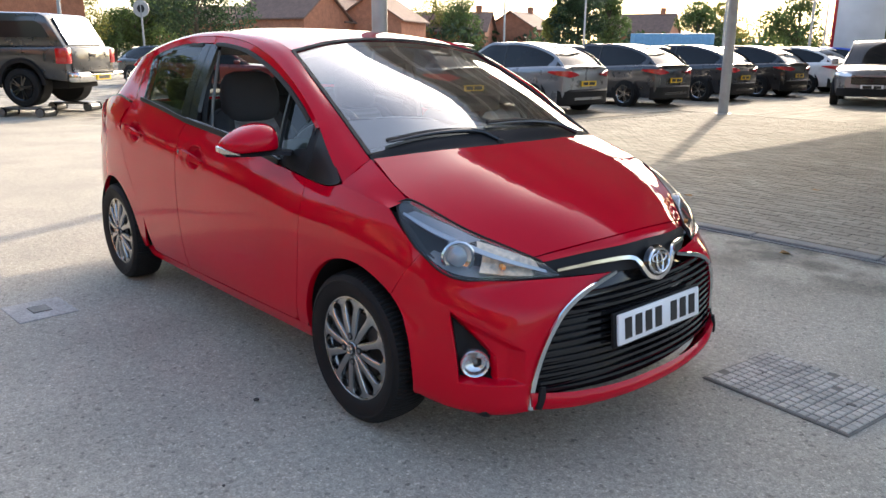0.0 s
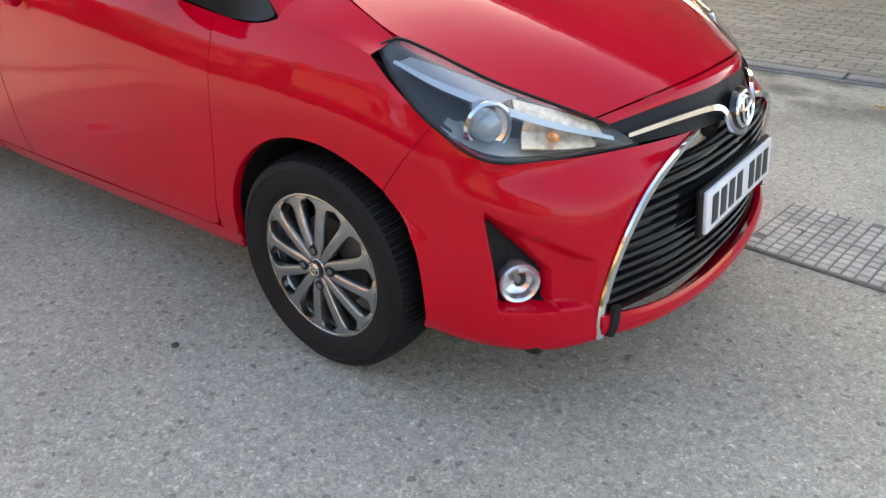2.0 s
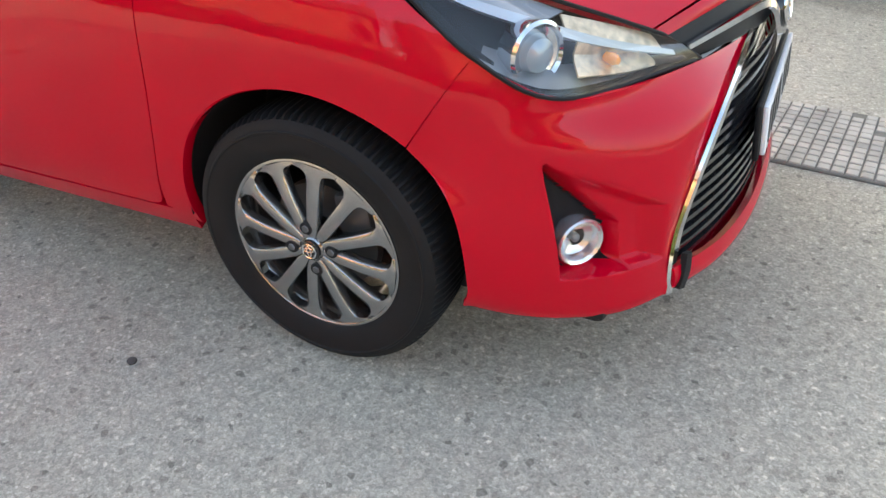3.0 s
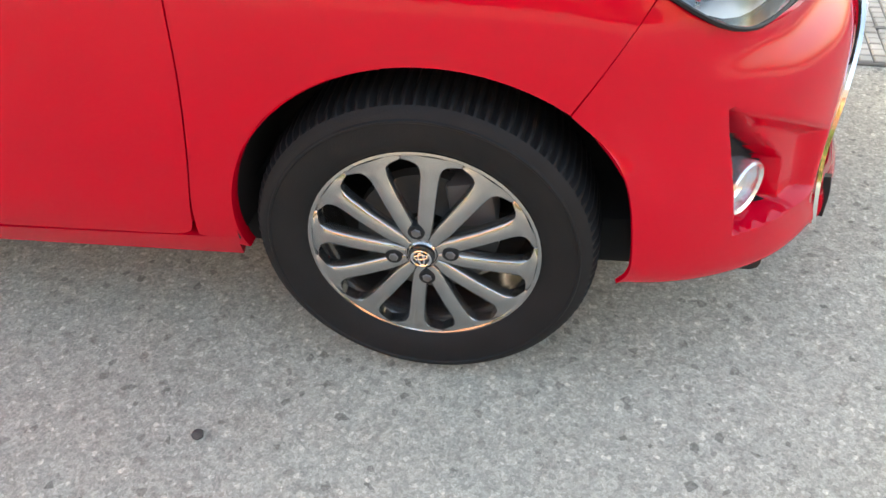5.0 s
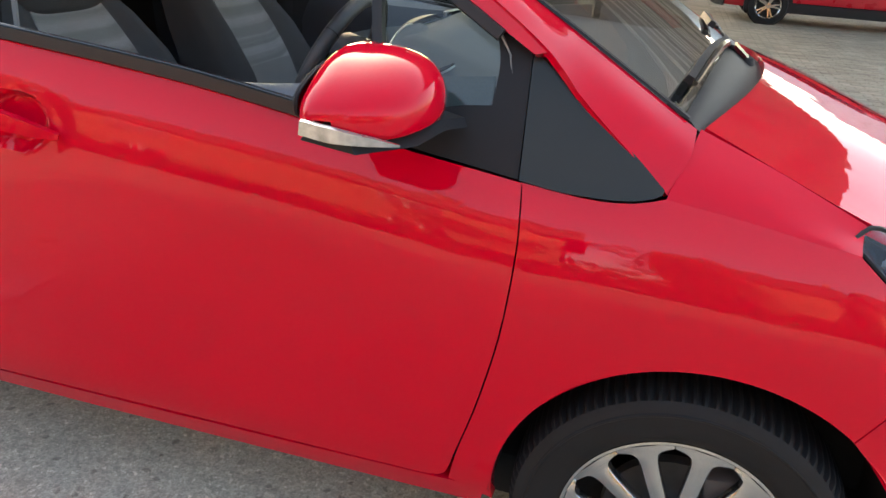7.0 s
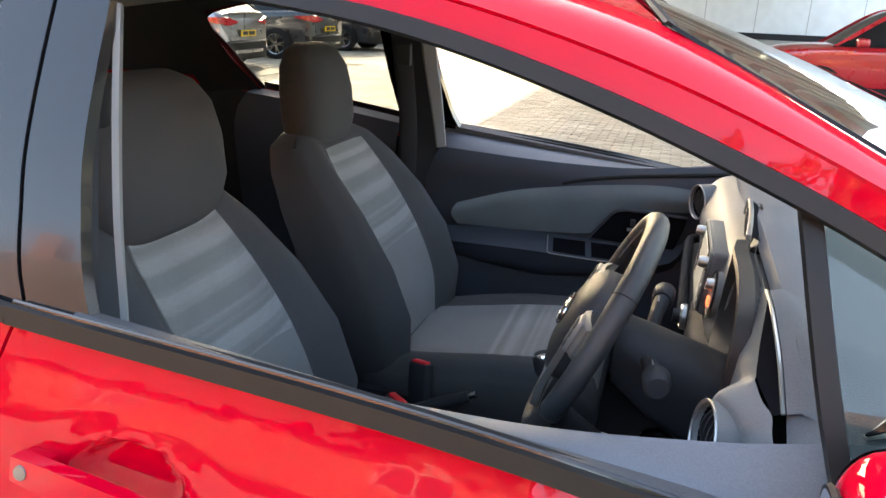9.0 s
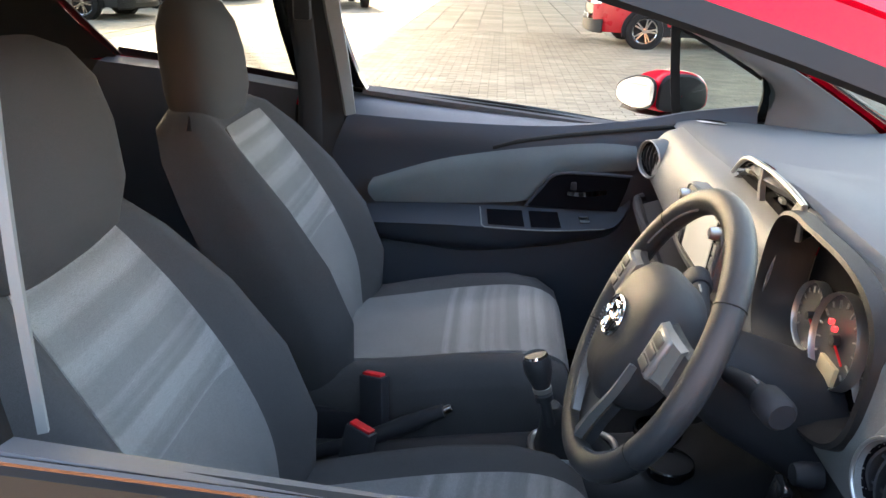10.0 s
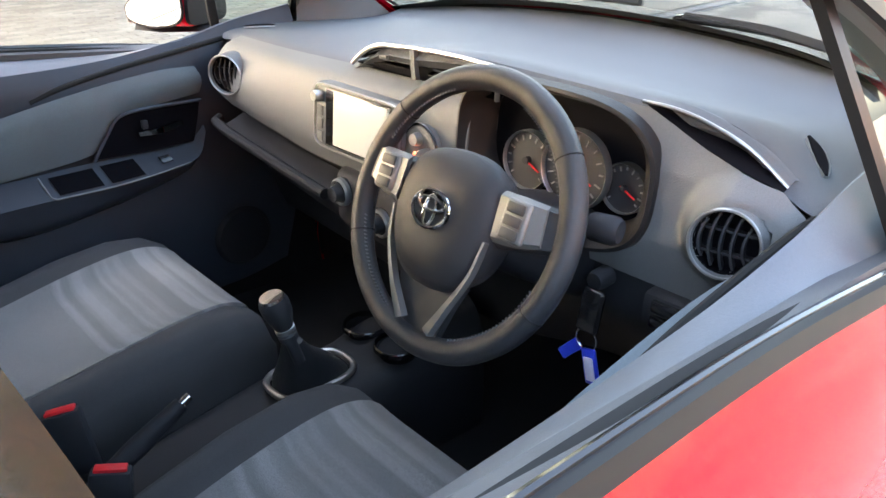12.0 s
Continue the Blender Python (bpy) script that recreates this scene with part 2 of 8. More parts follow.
WHITE_PLATE = mat("plate_white", (0.78, 0.79, 0.80), 0.35, vary=0.04, coat=0.4)
YELLOW_PLATE = mat("plate_yellow", (0.85, 0.55, 0.02), 0.35, vary=0.04, coat=0.4)
INK = mat("plate_black", (0.012, 0.012, 0.012), 0.4)
TAIL_RED = mat("tail_lens", (0.42, 0.006, 0.010), 0.1, vary=0.1, coat=1.0)
AMBER = mat("amber_lens", (0.85, 0.28, 0.03), 0.15, vary=0.1, coat=1.0)

# ---------------------------------------------------------------- the red hatchback: outer skin
car = thing("hatchback_car", "glossy red five-door hatchback with its front window open, parked on tarmac", "car")


def belt(x):
    return float(np.interp(x, (-1.5, -0.75, -0.21, 0.54, 0.92, 1.14, 1.43, 1.62, 1.75), (1.13, 1.105, 1.044, 0.963, 0.908, 0.905, 0.88, 0.80, 0.72)))


def half_width(x, z):
    """Half the car's width at a place along it and a height."""
    low = float(np.interp(z, (0.15, 0.22, 0.28, 0.36, 0.48, 0.62, 0.80, 1.4), (0.74, 0.775, 0.808, 0.826, 0.838, 0.846, 0.848, 0.848)))
    t = z - belt(x)
    top = 0.786 - 0.40 * t - 0.2 * t * t if t > 0 else float(np.interp(-t, (0, 0.03, 0.08, 0.16, 0.28), (0.786, 0.805, 0.829, 0.845, 0.852)))
    nose = float(np.interp(x, (-1.9, -1.8, -1.65, -1.5, -1.3, -1.0, 1.25, 1.40, 1.50, 1.60, 1.70, 1.80),
                           (0.74, 0.84, 0.925, 0.965, 0.988, 1.0, 1.0, 0.992, 0.975, 0.945, 0.895, 0.81)))
    tail = float(np.interp(-x, (1.15, 1.35, 1.60, 1.9), (0.0, 0.012, 0.045, 0.075))) * float(np.interp(z, (0.55, 0.75, 0.95, 1.2), (0.0, 0.35, 1.0, 1.0)))
    return min(low, top) * nose - tail


_wx, _wz = np.linspace(-1.95, 1.9, 155), np.linspace(0.12, 1.52, 85)
_raw = V([[half_width(x, z) for z in _wz] for x in _wx])
for _ in range(10):
    _pad = np.pad(_raw, 1, mode="edge")
    _raw = (_pad[1:-1, 1:-1] * 2 + _pad[2:, 1:-1] + _pad[:-2, 1:-1] + _pad[1:-1, 2:] + _pad[1:-1, :-2]) / 6


def flank(x, z):
    """The smoothed half width at arrays of places."""
    fx = np.clip((np.asarray(x) - _wx[0]) / (_wx[1] - _wx[0]), 0, len(_wx) - 1.001)
    fz = np.clip((np.asarray(z) - _wz[0]) / (_wz[1] - _wz[0]), 0, len(_wz) - 1.001)
    i, j = fx.astype(int), fz.astype(int)
    a, b = fx - i, fz - j
    return (_raw[i, j] * (1 - a) * (1 - b) + _raw[i + 1, j] * a * (1 - b) + _raw[i, j + 1] * (1 - a) * b + _raw[i + 1, j + 1] * a * b)


def on_flank(g, inset=0.0):
    """Lifts a grid of (x, z) on to the car's right side."""
    return np.stack([g[..., 0], -flank(g[..., 0], g[..., 1]) + inset, g[..., 1]], -1)


def arch(cx, a0, a1, n, r=0.342, cz=0.303):
    a = np.radians(np.linspace(a0, a1, n + 1))
    return np.stack([cx + r * np.cos(a), cz + r * np.sin(a)], 1)


AXLES = (1.255, -1.255)
SIDES = ((-1, "driver"), (1, "passenger"))
OUT = (0, -1, 0)

# border lines of the side, as (x, z)
DOOR_FRONT = [(0.79, 0.293), (0.832, 0.310), (0.854, 0.38), (0.886, 0.50), (0.915, 0.65), (0.926, 0.80), (0.917, 0.907)]
DOOR_REAR = [(-0.272, 0.274), (-0.277, 0.46), (-0.272, 0.70), (-0.245, 0.90), (-0.215, 1.043)]
SILL_LINE = [(-0.215, 1.043), (0.07, 1.022), (0.30, 0.995), (0.54, 0.962), (0.71, 0.935), (0.915, 0.907)]
REAR_SILL = [(-0.79, 1.118), (-0.50, 1.083), (-0.215, 1.043)]
REAR_EDGE = [(-0.74, 0.274), (-0.80, 0.45), (-0.90, 0.64), (-0.985, 0.80), (-1.01, 0.95), (-0.93, 1.10), (-0.79, 1.118)]


def both(name, build, material, label="", parent=car, names=None):
    """A part for each side of the car, from a builder that takes the side."""
    made = []
    for sgn, _ in SIDES:
        pieces = build()
        if sgn > 0:
            pieces = [([(x, -y, z) for x, y, z in v], [tuple(reversed(q)) for q in f]) for v, f in pieces]
        made.append(part(name, mesh_of(*pieces), material, parent, label))
    return made


HANDLES = ((-0.050, 0.890), (-0.800, 0.955))


def with_hollow(g, at):
    """Presses the hollow behind a door handle into a door's grid."""
    d = ((g[..., 0] - at[0] - 0.008) / 0.072) ** 2 + ((g[..., 2] - at[1]) / 0.054) ** 2
    ring = ((g[..., 0] - at[0]) / 0.135) ** 2 + ((g[..., 2] - at[1]) / 0.078) ** 2
    k = np.clip((1.15 - d) / 0.62, 0, 1)
    r = np.clip((1.1 - ring) / 0.25, 0, 1)
    g[..., 1] += 0.026 * k * k * (3 - 2 * k) + 0.0012 * r * r * (3 - 2 * r)
    return g


front_doors = both("front_door", lambda: [sheet(with_hollow(on_flank(coons([(-0.272, 0.274), (0.79, 0.293)], SILL_LINE, DOOR_REAR, DOOR_FRONT, 130, 96)), HANDLES[0]), OUT, gap=0.0025)], RED)
rear_doors = both("rear_door", lambda: [sheet(with_hollow(on_flank(coons([(-0.74, 0.274), (-0.272, 0.274)], REAR_SILL, REAR_EDGE, DOOR_REAR, 80, 96)), HANDLES[1]), OUT, gap=0.0025)], RED)
both("sill_panel", lambda: [sheet(on_flank(coons([(-0.86, 0.218), (0.0, 0.218), (0.900, 0.232)], [(-0.86, 0.272), (0.0, 0.272), (0.79, 0.290), (0.912, 0.296)], [(-0.86, 0.218), (-0.86, 0.272)], [(0.900, 0.232), (0.912, 0.296)], 40, 6)), OUT, flange=0.05)], RED)


def wing():
    n = 60
    inner = arch(1.267, 188, 50, n, 0.344, 0.310)
    edge = catmull([(0.838, 0.297), *DOOR_FRONT[2:]], 24)[:-1]
    top = catmull([(0.915, 0.907), (1.02, 0.897), (1.09, 0.900), (1.14, 0.913)], 9)[:-1]
    line = catmull([(1.14, 0.913), (1.28, 0.895), (1.432, 0.868)], 14)[:-1]
    lamp = catmull([(1.432, 0.868), (1.50, 0.812), (1.598, 0.738)], 13)
    outer = np.vstack([edge, top, line, lamp])
    rows = []
    for v in np.linspace(0, 1, 21):
        g = inner * (1 - v) + outer * v
        rows.append(on_flank(g))
    g = np.stack(rows)
    lip = g[0].copy()
    lip[:, 1] += 0.028
    g = np.concatenate([lip[None], (g[0] + V((0, 0.004, 0)))[None], g[0:1] * 0.75 + g[1:2] * 0.25, g[1:]])
    # the crest that rolls over to the bonnet
    crest = loft([on_flank(V([(1.14, 0.905), (1.28, 0.887), (1.432, 0.860)]), 0.0004), on_flank(V([(1.14, 0.913), (1.28, 0.895), (1.432, 0.868)]), 0.0002),
                  V([(1.160, -0.735, 0.958), (1.29, -0.748, 0.926), (1.438, -0.738, 0.880)]),
                  V([(1.177, -0.668, 1.001), (1.31, -0.699, 0.954), (1.443, -0.714, 0.896)])], 20, 8)
    return [sheet(g, OUT, flange=0.01, gap=0.0012), sheet(crest, (0, -0.6, 1), flange=0.0)]


both("front_wing", wing, RED)
SEAM = arch(1.267, 50, 50, 1, 0.350, 0.310)[0]
both("seam_backing", lambda: [strip(on_flank(V([SEAM * (1 - f) + V((1.596, 0.736)) * f for f in np.linspace(0, 1, 9)]), 0.011), 0.014, 0.004, (0, -1, 0))], RED)


def quarter():
    n = 50
    inner = arch(-1.255, 188, -6, n, 0.345)
    outer = np.vstack([catmull([(-1.82, 0.28), (-1.86, 0.5), (-1.83, 0.75), (-1.68, 0.98), (-1.52, 1.085)], 22)[:-1],
                       catmull([(-1.52, 1.085), (-1.20, 1.13), (-0.93, 1.10)], 10)[:-1],
                       catmull([REAR_EDGE[5], REAR_EDGE[4], REAR_EDGE[3], REAR_EDGE[2], REAR_EDGE[1], (-0.865, 0.284)], 18)])
    rows = [on_flank(inner * (1 - v) + outer * v) for v in np.linspace(0, 1, 17)]
    g = np.stack(rows)
    lip = g[0].copy()
    lip[:, 1] += 0.028
    return [sheet(np.concatenate([lip[None], g]), OUT, flange=0.01, gap=0.002)]


both("rear_quarter_panel", quarter, RED)

# upper lines of the right side, in space
WIN_TOP = [(1.14, -0.777, 0.914), (1.00, -0.752, 1.032), (0.90, -0.732, 1.100), (0.75, -0.703, 1.185), (0.60, -0.678, 1.258), (0.40, -0.650, 1.333),
           (0.18, -0.628, 1.392), (-0.05, -0.614, 1.420), (-0.30, -0.608, 1.428), (-0.60, -0.612, 1.412), (-0.90, -0.640, 1.350)]
SEAM_TOP = [(0.925, -0.735, 1.108), (0.80, -0.708, 1.190), (0.63, -0.678, 1.280), (0.42, -0.645, 1.362), (0.18, -0.618, 1.424), (-0.05, -0.602, 1.452),
            (-0.30, -0.596, 1.462), (-0.60, -0.600, 1.450), (-0.95, -0.628, 1.390)]
PILLAR_IN = [(1.172, -0.668, 1.000), (0.92, -0.634, 1.150), (0.70, -0.600, 1.268), (0.45, -0.562, 1.395), (0.20, -0.548, 1.452), (-0.05, -0.545, 1.476),
             (-0.30, -0.545, 1.484), (-0.60, -0.548, 1.472), (-0.98, -0.560, 1.415), (-1.22, -0.560, 1.365)]
both("pillar_and_roof_rail", lambda: [
    sheet(loft([[(1.142, -0.776, 0.914), (1.06, -0.765, 0.983), (0.985, -0.748, 1.046), *SEAM_TOP, (-1.25, -0.650, 1.30)],
                [(1.168, -0.728, 0.966), (1.07, -0.715, 1.033), (0.97, -0.690, 1.097), (0.86, -0.672, 1.178), (0.70, -0.643, 1.270), (0.45, -0.608, 1.381), (0.20, -0.588, 1.442), (-0.05, -0.577, 1.468), (-0.30, -0.573, 1.477), (-0.60, -0.577, 1.465), (-0.97, -0.597, 1.408), (-1.24, -0.61, 1.34)],
                PILLAR_IN], 72, 6), (0, -1, 0.6), flange=0.012, gap=0.0015)], RED)
for door in front_doors:
    sgn = -1 if door is front_doors[0] else 1
    g = loft([[V(WIN_TOP[2]) + (0.004, -0.002, 0.0), *WIN_TOP[3:8], (-0.215, -0.610, 1.425)], [V(p) + (0.0, 0.003, -0.003) for p in SEAM_TOP[0:6]] + [V((-0.21, -0.597, 1.456))]], 44, 2)
    g = g if sgn < 0 else mirror(g)
    part("door_frame", mesh_of(sheet(g, (0, sgn, 0.3), flange=0.03)), RED, door)
for door in rear_doors:
    sgn = -1 if door is rear_doors[0] else 1
    g = loft([[(-0.221, -0.610, 1.425), *WIN_TOP[8:]], [(-0.216, -0.597, 1.456), *[V(p) + (0.0, 0.003, -0.003) for p in SEAM_TOP[6:]]]], 24, 2)
    g2 = loft([[WIN_TOP[10], (-0.87, -0.69, 1.24), (-0.79, -0.768, 1.119)], [SEAM_TOP[8], (-0.98, -0.69, 1.25), (-0.93, -0.775, 1.10)]], 14, 3)
    part("door_frame", mesh_of(*[sheet(q if sgn < 0 else mirror(q), (0, sgn, 0.3), flange=0.02) for q in (g, g2)]), RED, door)
both("rear_pillar", lambda: [sheet(loft([[(-0.94, -0.632, 1.39), (-0.99, -0.69, 1.25), (-0.93, -0.776, 1.10)],
                                          [(-1.12, -0.64, 1.345), (-1.22, -0.695, 1.22), (-1.25, -0.752, 1.135)],
                                          [(-1.28, -0.60, 1.32), (-1.43, -0.645, 1.19), (-1.52, -0.690, 1.085)]], 16, 14), (0, -1, 0.2), flange=0.0)], RED)


def mirrored_rows(rows):
    """Whole rows across the car out of right halves that end on the middle line."""
    return [[*r, *[(x, -y, z) for x, y, z in reversed(r[:-1])]] for r in rows]


BONNET = [[(1.182, -0.663, 1.003), (1.258, -0.42, 1.022), (1.303, -0.2, 1.028), (1.318, 0, 1.030)],
          [(1.440, -0.706, 0.900), (1.465, -0.42, 0.955), (1.478, -0.2, 0.968), (1.482, 0, 0.972)],
          [(1.640, -0.618, 0.812), (1.690, -0.38, 0.862), (1.712, -0.18, 0.878), (1.718, 0, 0.882)],
          [(1.790, -0.500, 0.735), (1.850, -0.31, 0.775), (1.882, -0.15, 0.792), (1.890, 0, 0.797)],
          [(1.822, -0.466, 0.716), (1.895, -0.29, 0.750), (1.932, -0.14, 0.766), (1.942, 0, 0.772)]]
part("bonnet", mesh_of(sheet(loft(mirrored_rows(BONNET), 48, 32), (0.3, 0, 1), flange=0.02, gap=0.002)), RED, car)
ROOF = [[(0.450, -0.560, 1.396), (0.375, -0.30, 1.442), (0.350, 0, 1.455)], [(0.10, -0.545, 1.462), (0.06, -0.29, 1.488), (0.05, 0, 1.497)],
        [(-0.40, -0.545, 1.482), (-0.40, -0.29, 1.506), (-0.40, 0, 1.512)], [(-0.85, -0.553, 1.442), (-0.85, -0.29, 1.468), (-0.85, 0, 1.476)],
        [(-1.26, -0.555, 1.360), (-1.30, -0.29, 1.385), (-1.31, 0, 1.392)]]
part("roof", mesh_of(sheet(loft(mirrored_rows(ROOF), 28, 30), (0, 0, 1), flange=0.02)), RED, car)
SCREEN = [[(1.152, -0.658, 1.010), (1.196, -0.42, 1.049), (1.226, -0.2, 1.062), (1.235, 0, 1.065)],
          [(0.815, -0.615, 1.205), (0.862, -0.40, 1.236), (0.885, -0.2, 1.248), (0.890, 0, 1.252)],
          [(0.458, -0.560, 1.388), (0.412, -0.36, 1.424), (0.372, -0.17, 1.442), (0.362, 0, 1.447)]]
screen = part("windscreen", mesh_of(sheet(loft(mirrored_rows(SCREEN), 30, 20), (1, 0, 1), flange=0.0)), GLASS, car, "clear curved windscreen")
screen.visible_shadow = False
edge = loft(mirrored_rows(SCREEN), 30, 20)
for name, path in (("screen_seal", edge[:, 0]), ("screen_seal", edge[:, -1]), ("screen_seal", edge[-1])):
    part(name, mesh_of(strip(path + V((0.003, 0, 0.003)), 0.022, 0.004, (0.6, 0, 1))), BLACK_TRIM, car)
part("screen_border", mesh_of(sheet(edge[0:2] - V((0.004, 0, 0.006)), (1, 0, 1), flange=0.0)), GLOSS_BLACK, car, "black border along the screen foot")
# cowl below the screen, wipers
COWL = [[(1.184, -0.664, 0.992), (1.262, -0.42, 1.008), (1.307, -0.2, 1.014), (1.322, 0, 1.016)],
        [(1.172, -0.664, 0.998), (1.232, -0.42, 1.018), (1.272, -0.2, 1.026), (1.286, 0, 1.028)],
        [(1.160, -0.662, 1.009), (1.206, -0.42, 1.046), (1.236, -0.2, 1.059), (1.246, 0, 1.062)],
        [(1.148, -0.660, 1.016), (1.188, -0.42, 1.057), (1.218, -0.2, 1.070), (1.227, 0, 1.073)]]
part("cowl", mesh_of(sheet(loft(mirrored_rows(COWL), 40, 9), (0, 0, 1), flange=0.004)), BLACK_TRIM, car, "black plastic cowl at the screen foot")
for pts in ([(1.272, -0.08, 1.040), (1.228, -0.16, 1.078), (1.192, -0.36, 1.080), (1.158, -0.57, 1.056)], [(1.236, 0.47, 1.034), (1.196, 0.36, 1.078), (1.190, 0.15, 1.098), (1.200, -0.07, 1.100)]):
    w = part("wiper", mesh_of(tube(pts, (0.011, 0.010, 0.007, 0.005), 8, smooth_n=14)), GLOSS_BLACK, car)
    part("wiper_blade", mesh_of(strip(V(pts[1:]) + V((-0.014, 0, -0.001)), 0.016, 0.014, (0.5, 0, 1), 12)), BLACK_TRIM, w)
part("wiper_hub", mesh_of(lathe([(0, 0.02), (0.018, 0.016), (0.022, 0.0)], 14, "z")), BLACK_TRIM, car, m=pose(1.275, -0.075, 1.026))
# tail
TAIL = [[(-1.27, -0.56, 1.352), (-1.31, -0.28, 1.380), (-1.32, 0, 1.387)], [(-1.50, -0.62, 1.17), (-1.56, -0.3, 1.19), (-1.58, 0, 1.195)], [(-1.62, -0.665, 1.05), (-1.70, -0.35, 1.06), (-1.72, 0, 1.06)],
        [(-1.79, -0.66, 0.90), (-1.84, -0.33, 0.90), (-1.855, 0, 0.90)], [(-1.84, -0.63, 0.65), (-1.885, -0.33, 0.65), (-1.895, 0, 0.65)], [(-1.83, -0.62, 0.28), (-1.88, -0.33, 0.28), (-1.89, 0, 0.28)]]
g = loft(mirrored_rows(TAIL), 24, 40)
part("tailgate", mesh_of(sheet(g[15:], (-1, 0, 0.3), flange=0.0)), RED, car)
part("rear_window", mesh_of(sheet(g[1:16], (-1, 0, 0.6), flange=0.0, lift=0.003)), TINT_GLASS, car, "dark tinted rear window")
both("tail_lamp", lambda: [sheet(on_flank(coons([(-1.88, 0.74), (-1.66, 0.80)], [(-1.72, 1.055), (-1.56, 1.065)], [(-1.88, 0.74), (-1.82, 0.93), (-1.72, 1.055)], [(-1.66, 0.80), (-1.64, 0.95), (-1.56, 1.065)], 8, 12)), OUT, lift=0.006)], TAIL_RED, "red tail lamp lens")
part("aerial", mesh_of(tube([(-1.05, 0, 1.44), (-1.12, 0, 1.52), (-1.20, 0, 1.66)], (0.006, 0.004, 0.002), 6)), BLACK_TRIM, car)

# ---- front bumper, from the wheel arch to the chrome line, by levels
CHROME_LINE = [(1.972, -0.192, 0.648), (1.974, -0.345, 0.616), (1.970, -0.430, 0.580), (1.964, -0.482, 0.535), (1.951, -0.527, 0.452), (1.939, -0.555, 0.361), (1.940, -0.577, 0.290), (1.946, -0.589, 0.232)]


def bumper_corner():
    top = [(1.598, -0.776, 0.738), (1.668, -0.752, 0.696), (1.740, -0.714, 0.664), (1.822, -0.610, 0.658), (1.908, -0.420, 0.654), (1.945, -0.300, 0.650), (1.971, -0.194, 0.648)]
    r2 = [(1.543, -0.810, 0.656), (1.650, -0.776, 0.620), (1.745, -0.734, 0.598), (1.832, -0.664, 0.586), (1.900, -0.582, 0.580), (1.943, -0.508, 0.579), (1.968, -0.432, 0.580)]
    r3 = [(1.490, -0.836, 0.574), (1.620, -0.798, 0.520), (1.740, -0.752, 0.490), (1.832, -0.692, 0.478), (1.898, -0.628, 0.466), (1.936, -0.575, 0.458), (1.949, -0.529, 0.452)]
    r4 = [(1.576, -0.826, 0.473), (1.652, -0.802, 0.410), (1.740, -0.764, 0.390), (1.820, -0.716, 0.380), (1.890, -0.650, 0.370), (1.925, -0.602, 0.363), (1.938, -0.557, 0.361)]
    r5 = [(1.604, -0.818, 0.300), (1.660, -0.800, 0.300), (1.740, -0.768, 0.300), (1.815, -0.726, 0.298), (1.878, -0.670, 0.294), (1.921, -0.618, 0.291), (1.939, -0.579, 0.290)]
    r6 = [(1.586, -0.800, 0.236), (1.650, -0.785, 0.226), (1.735, -0.755, 0.218), (1.812, -0.715, 0.214), (1.872, -0.675, 0.216), (1.918, -0.630, 0.224), (1.948, -0.592, 0.232)]
    r7 = [(1.592, -0.765, 0.212), (1.645, -0.74, 0.195), (1.725, -0.71, 0.188), (1.790, -0.67, 0.185), (1.850, -0.63, 0.187), (1.890, -0.59, 0.195), (1.915, -0.555, 0.205)]
    g = np.concatenate([loft([top, r2, r3], 120, 44), loft([r3, r4, r5, r6, r7], 120, 90)[1:]])
    for _ in range(90):
        g[1:-1, 1:-1] = 0.5 * g[1:-1, 1:-1] + 0.125 * (g[:-2, 1:-1] + g[2:, 1:-1] + g[1:-1, :-2] + g[1:-1, 2:])
    # the first stretch follows the wing, so that the skin runs on without a step
    u = np.linspace(0, 1, g.shape[1])[None, :]
    k = np.clip((u - 0.015) / 0.24, 0, 1)
    k = k * k * (3 - 2 * k)
    low = np.clip((g[..., 2] - 0.47) / 0.10, 0, 1)
    low = low * low * (3 - 2 * low)
    g[..., 1] = g[..., 1] * (1 - (1 - k) * low) - flank(g[..., 0], g[..., 2]) * (1 - k) * low
    # the fog lamp's hollow: pushed in, triangular towards the top, with a wide scoop in front of it
    x, y, z = g[..., 0].copy(), g[..., 1].copy(), g[..., 2].copy()
    rear, front, low = y + 0.754, np.minimum((-0.737 + (0.538 - z) * 0.58) - y, -0.662 - y), z - 0.318
    hole = np.clip(np.minimum(np.minimum(rear, front), low) / 0.012, 0, 1)
    hole = hole * hole * (3 - 2 * hole)
    scoop = np.clip(np.minimum(np.minimum(rear + 0.004, np.minimum((-0.737 + (0.545 - z) * 1.35) - y, -0.590 - y)), (low + 0.002) * 2.5) / 0.045, 0, 1)
    scoop = scoop * scoop * (3 - 2 * scoop)
    g[..., 0] = x - 0.040 * hole - 0.030 * scoop
    g[..., 1] = y + 0.018 * hole + 0.012 * scoop
    return g, hole


BUMPER_GRID, FOG_HOLE = bumper_corner()


def bumper_pieces(dark):
    v, f = sheet(BUMPER_GRID, (1, -1, 0), flange=0.008, gap=0.0006)
    w = BUMPER_GRID.shape[1]
    deep = FOG_HOLE.reshape(-1)
    pick = []
    for q in f:
        inside = all(i < len(deep) for i in q) and min(deep[i] for i in q if i < len(deep)) > 0.62
        if inside == dark:
            pick.append(q)
    return [(v, pick)]


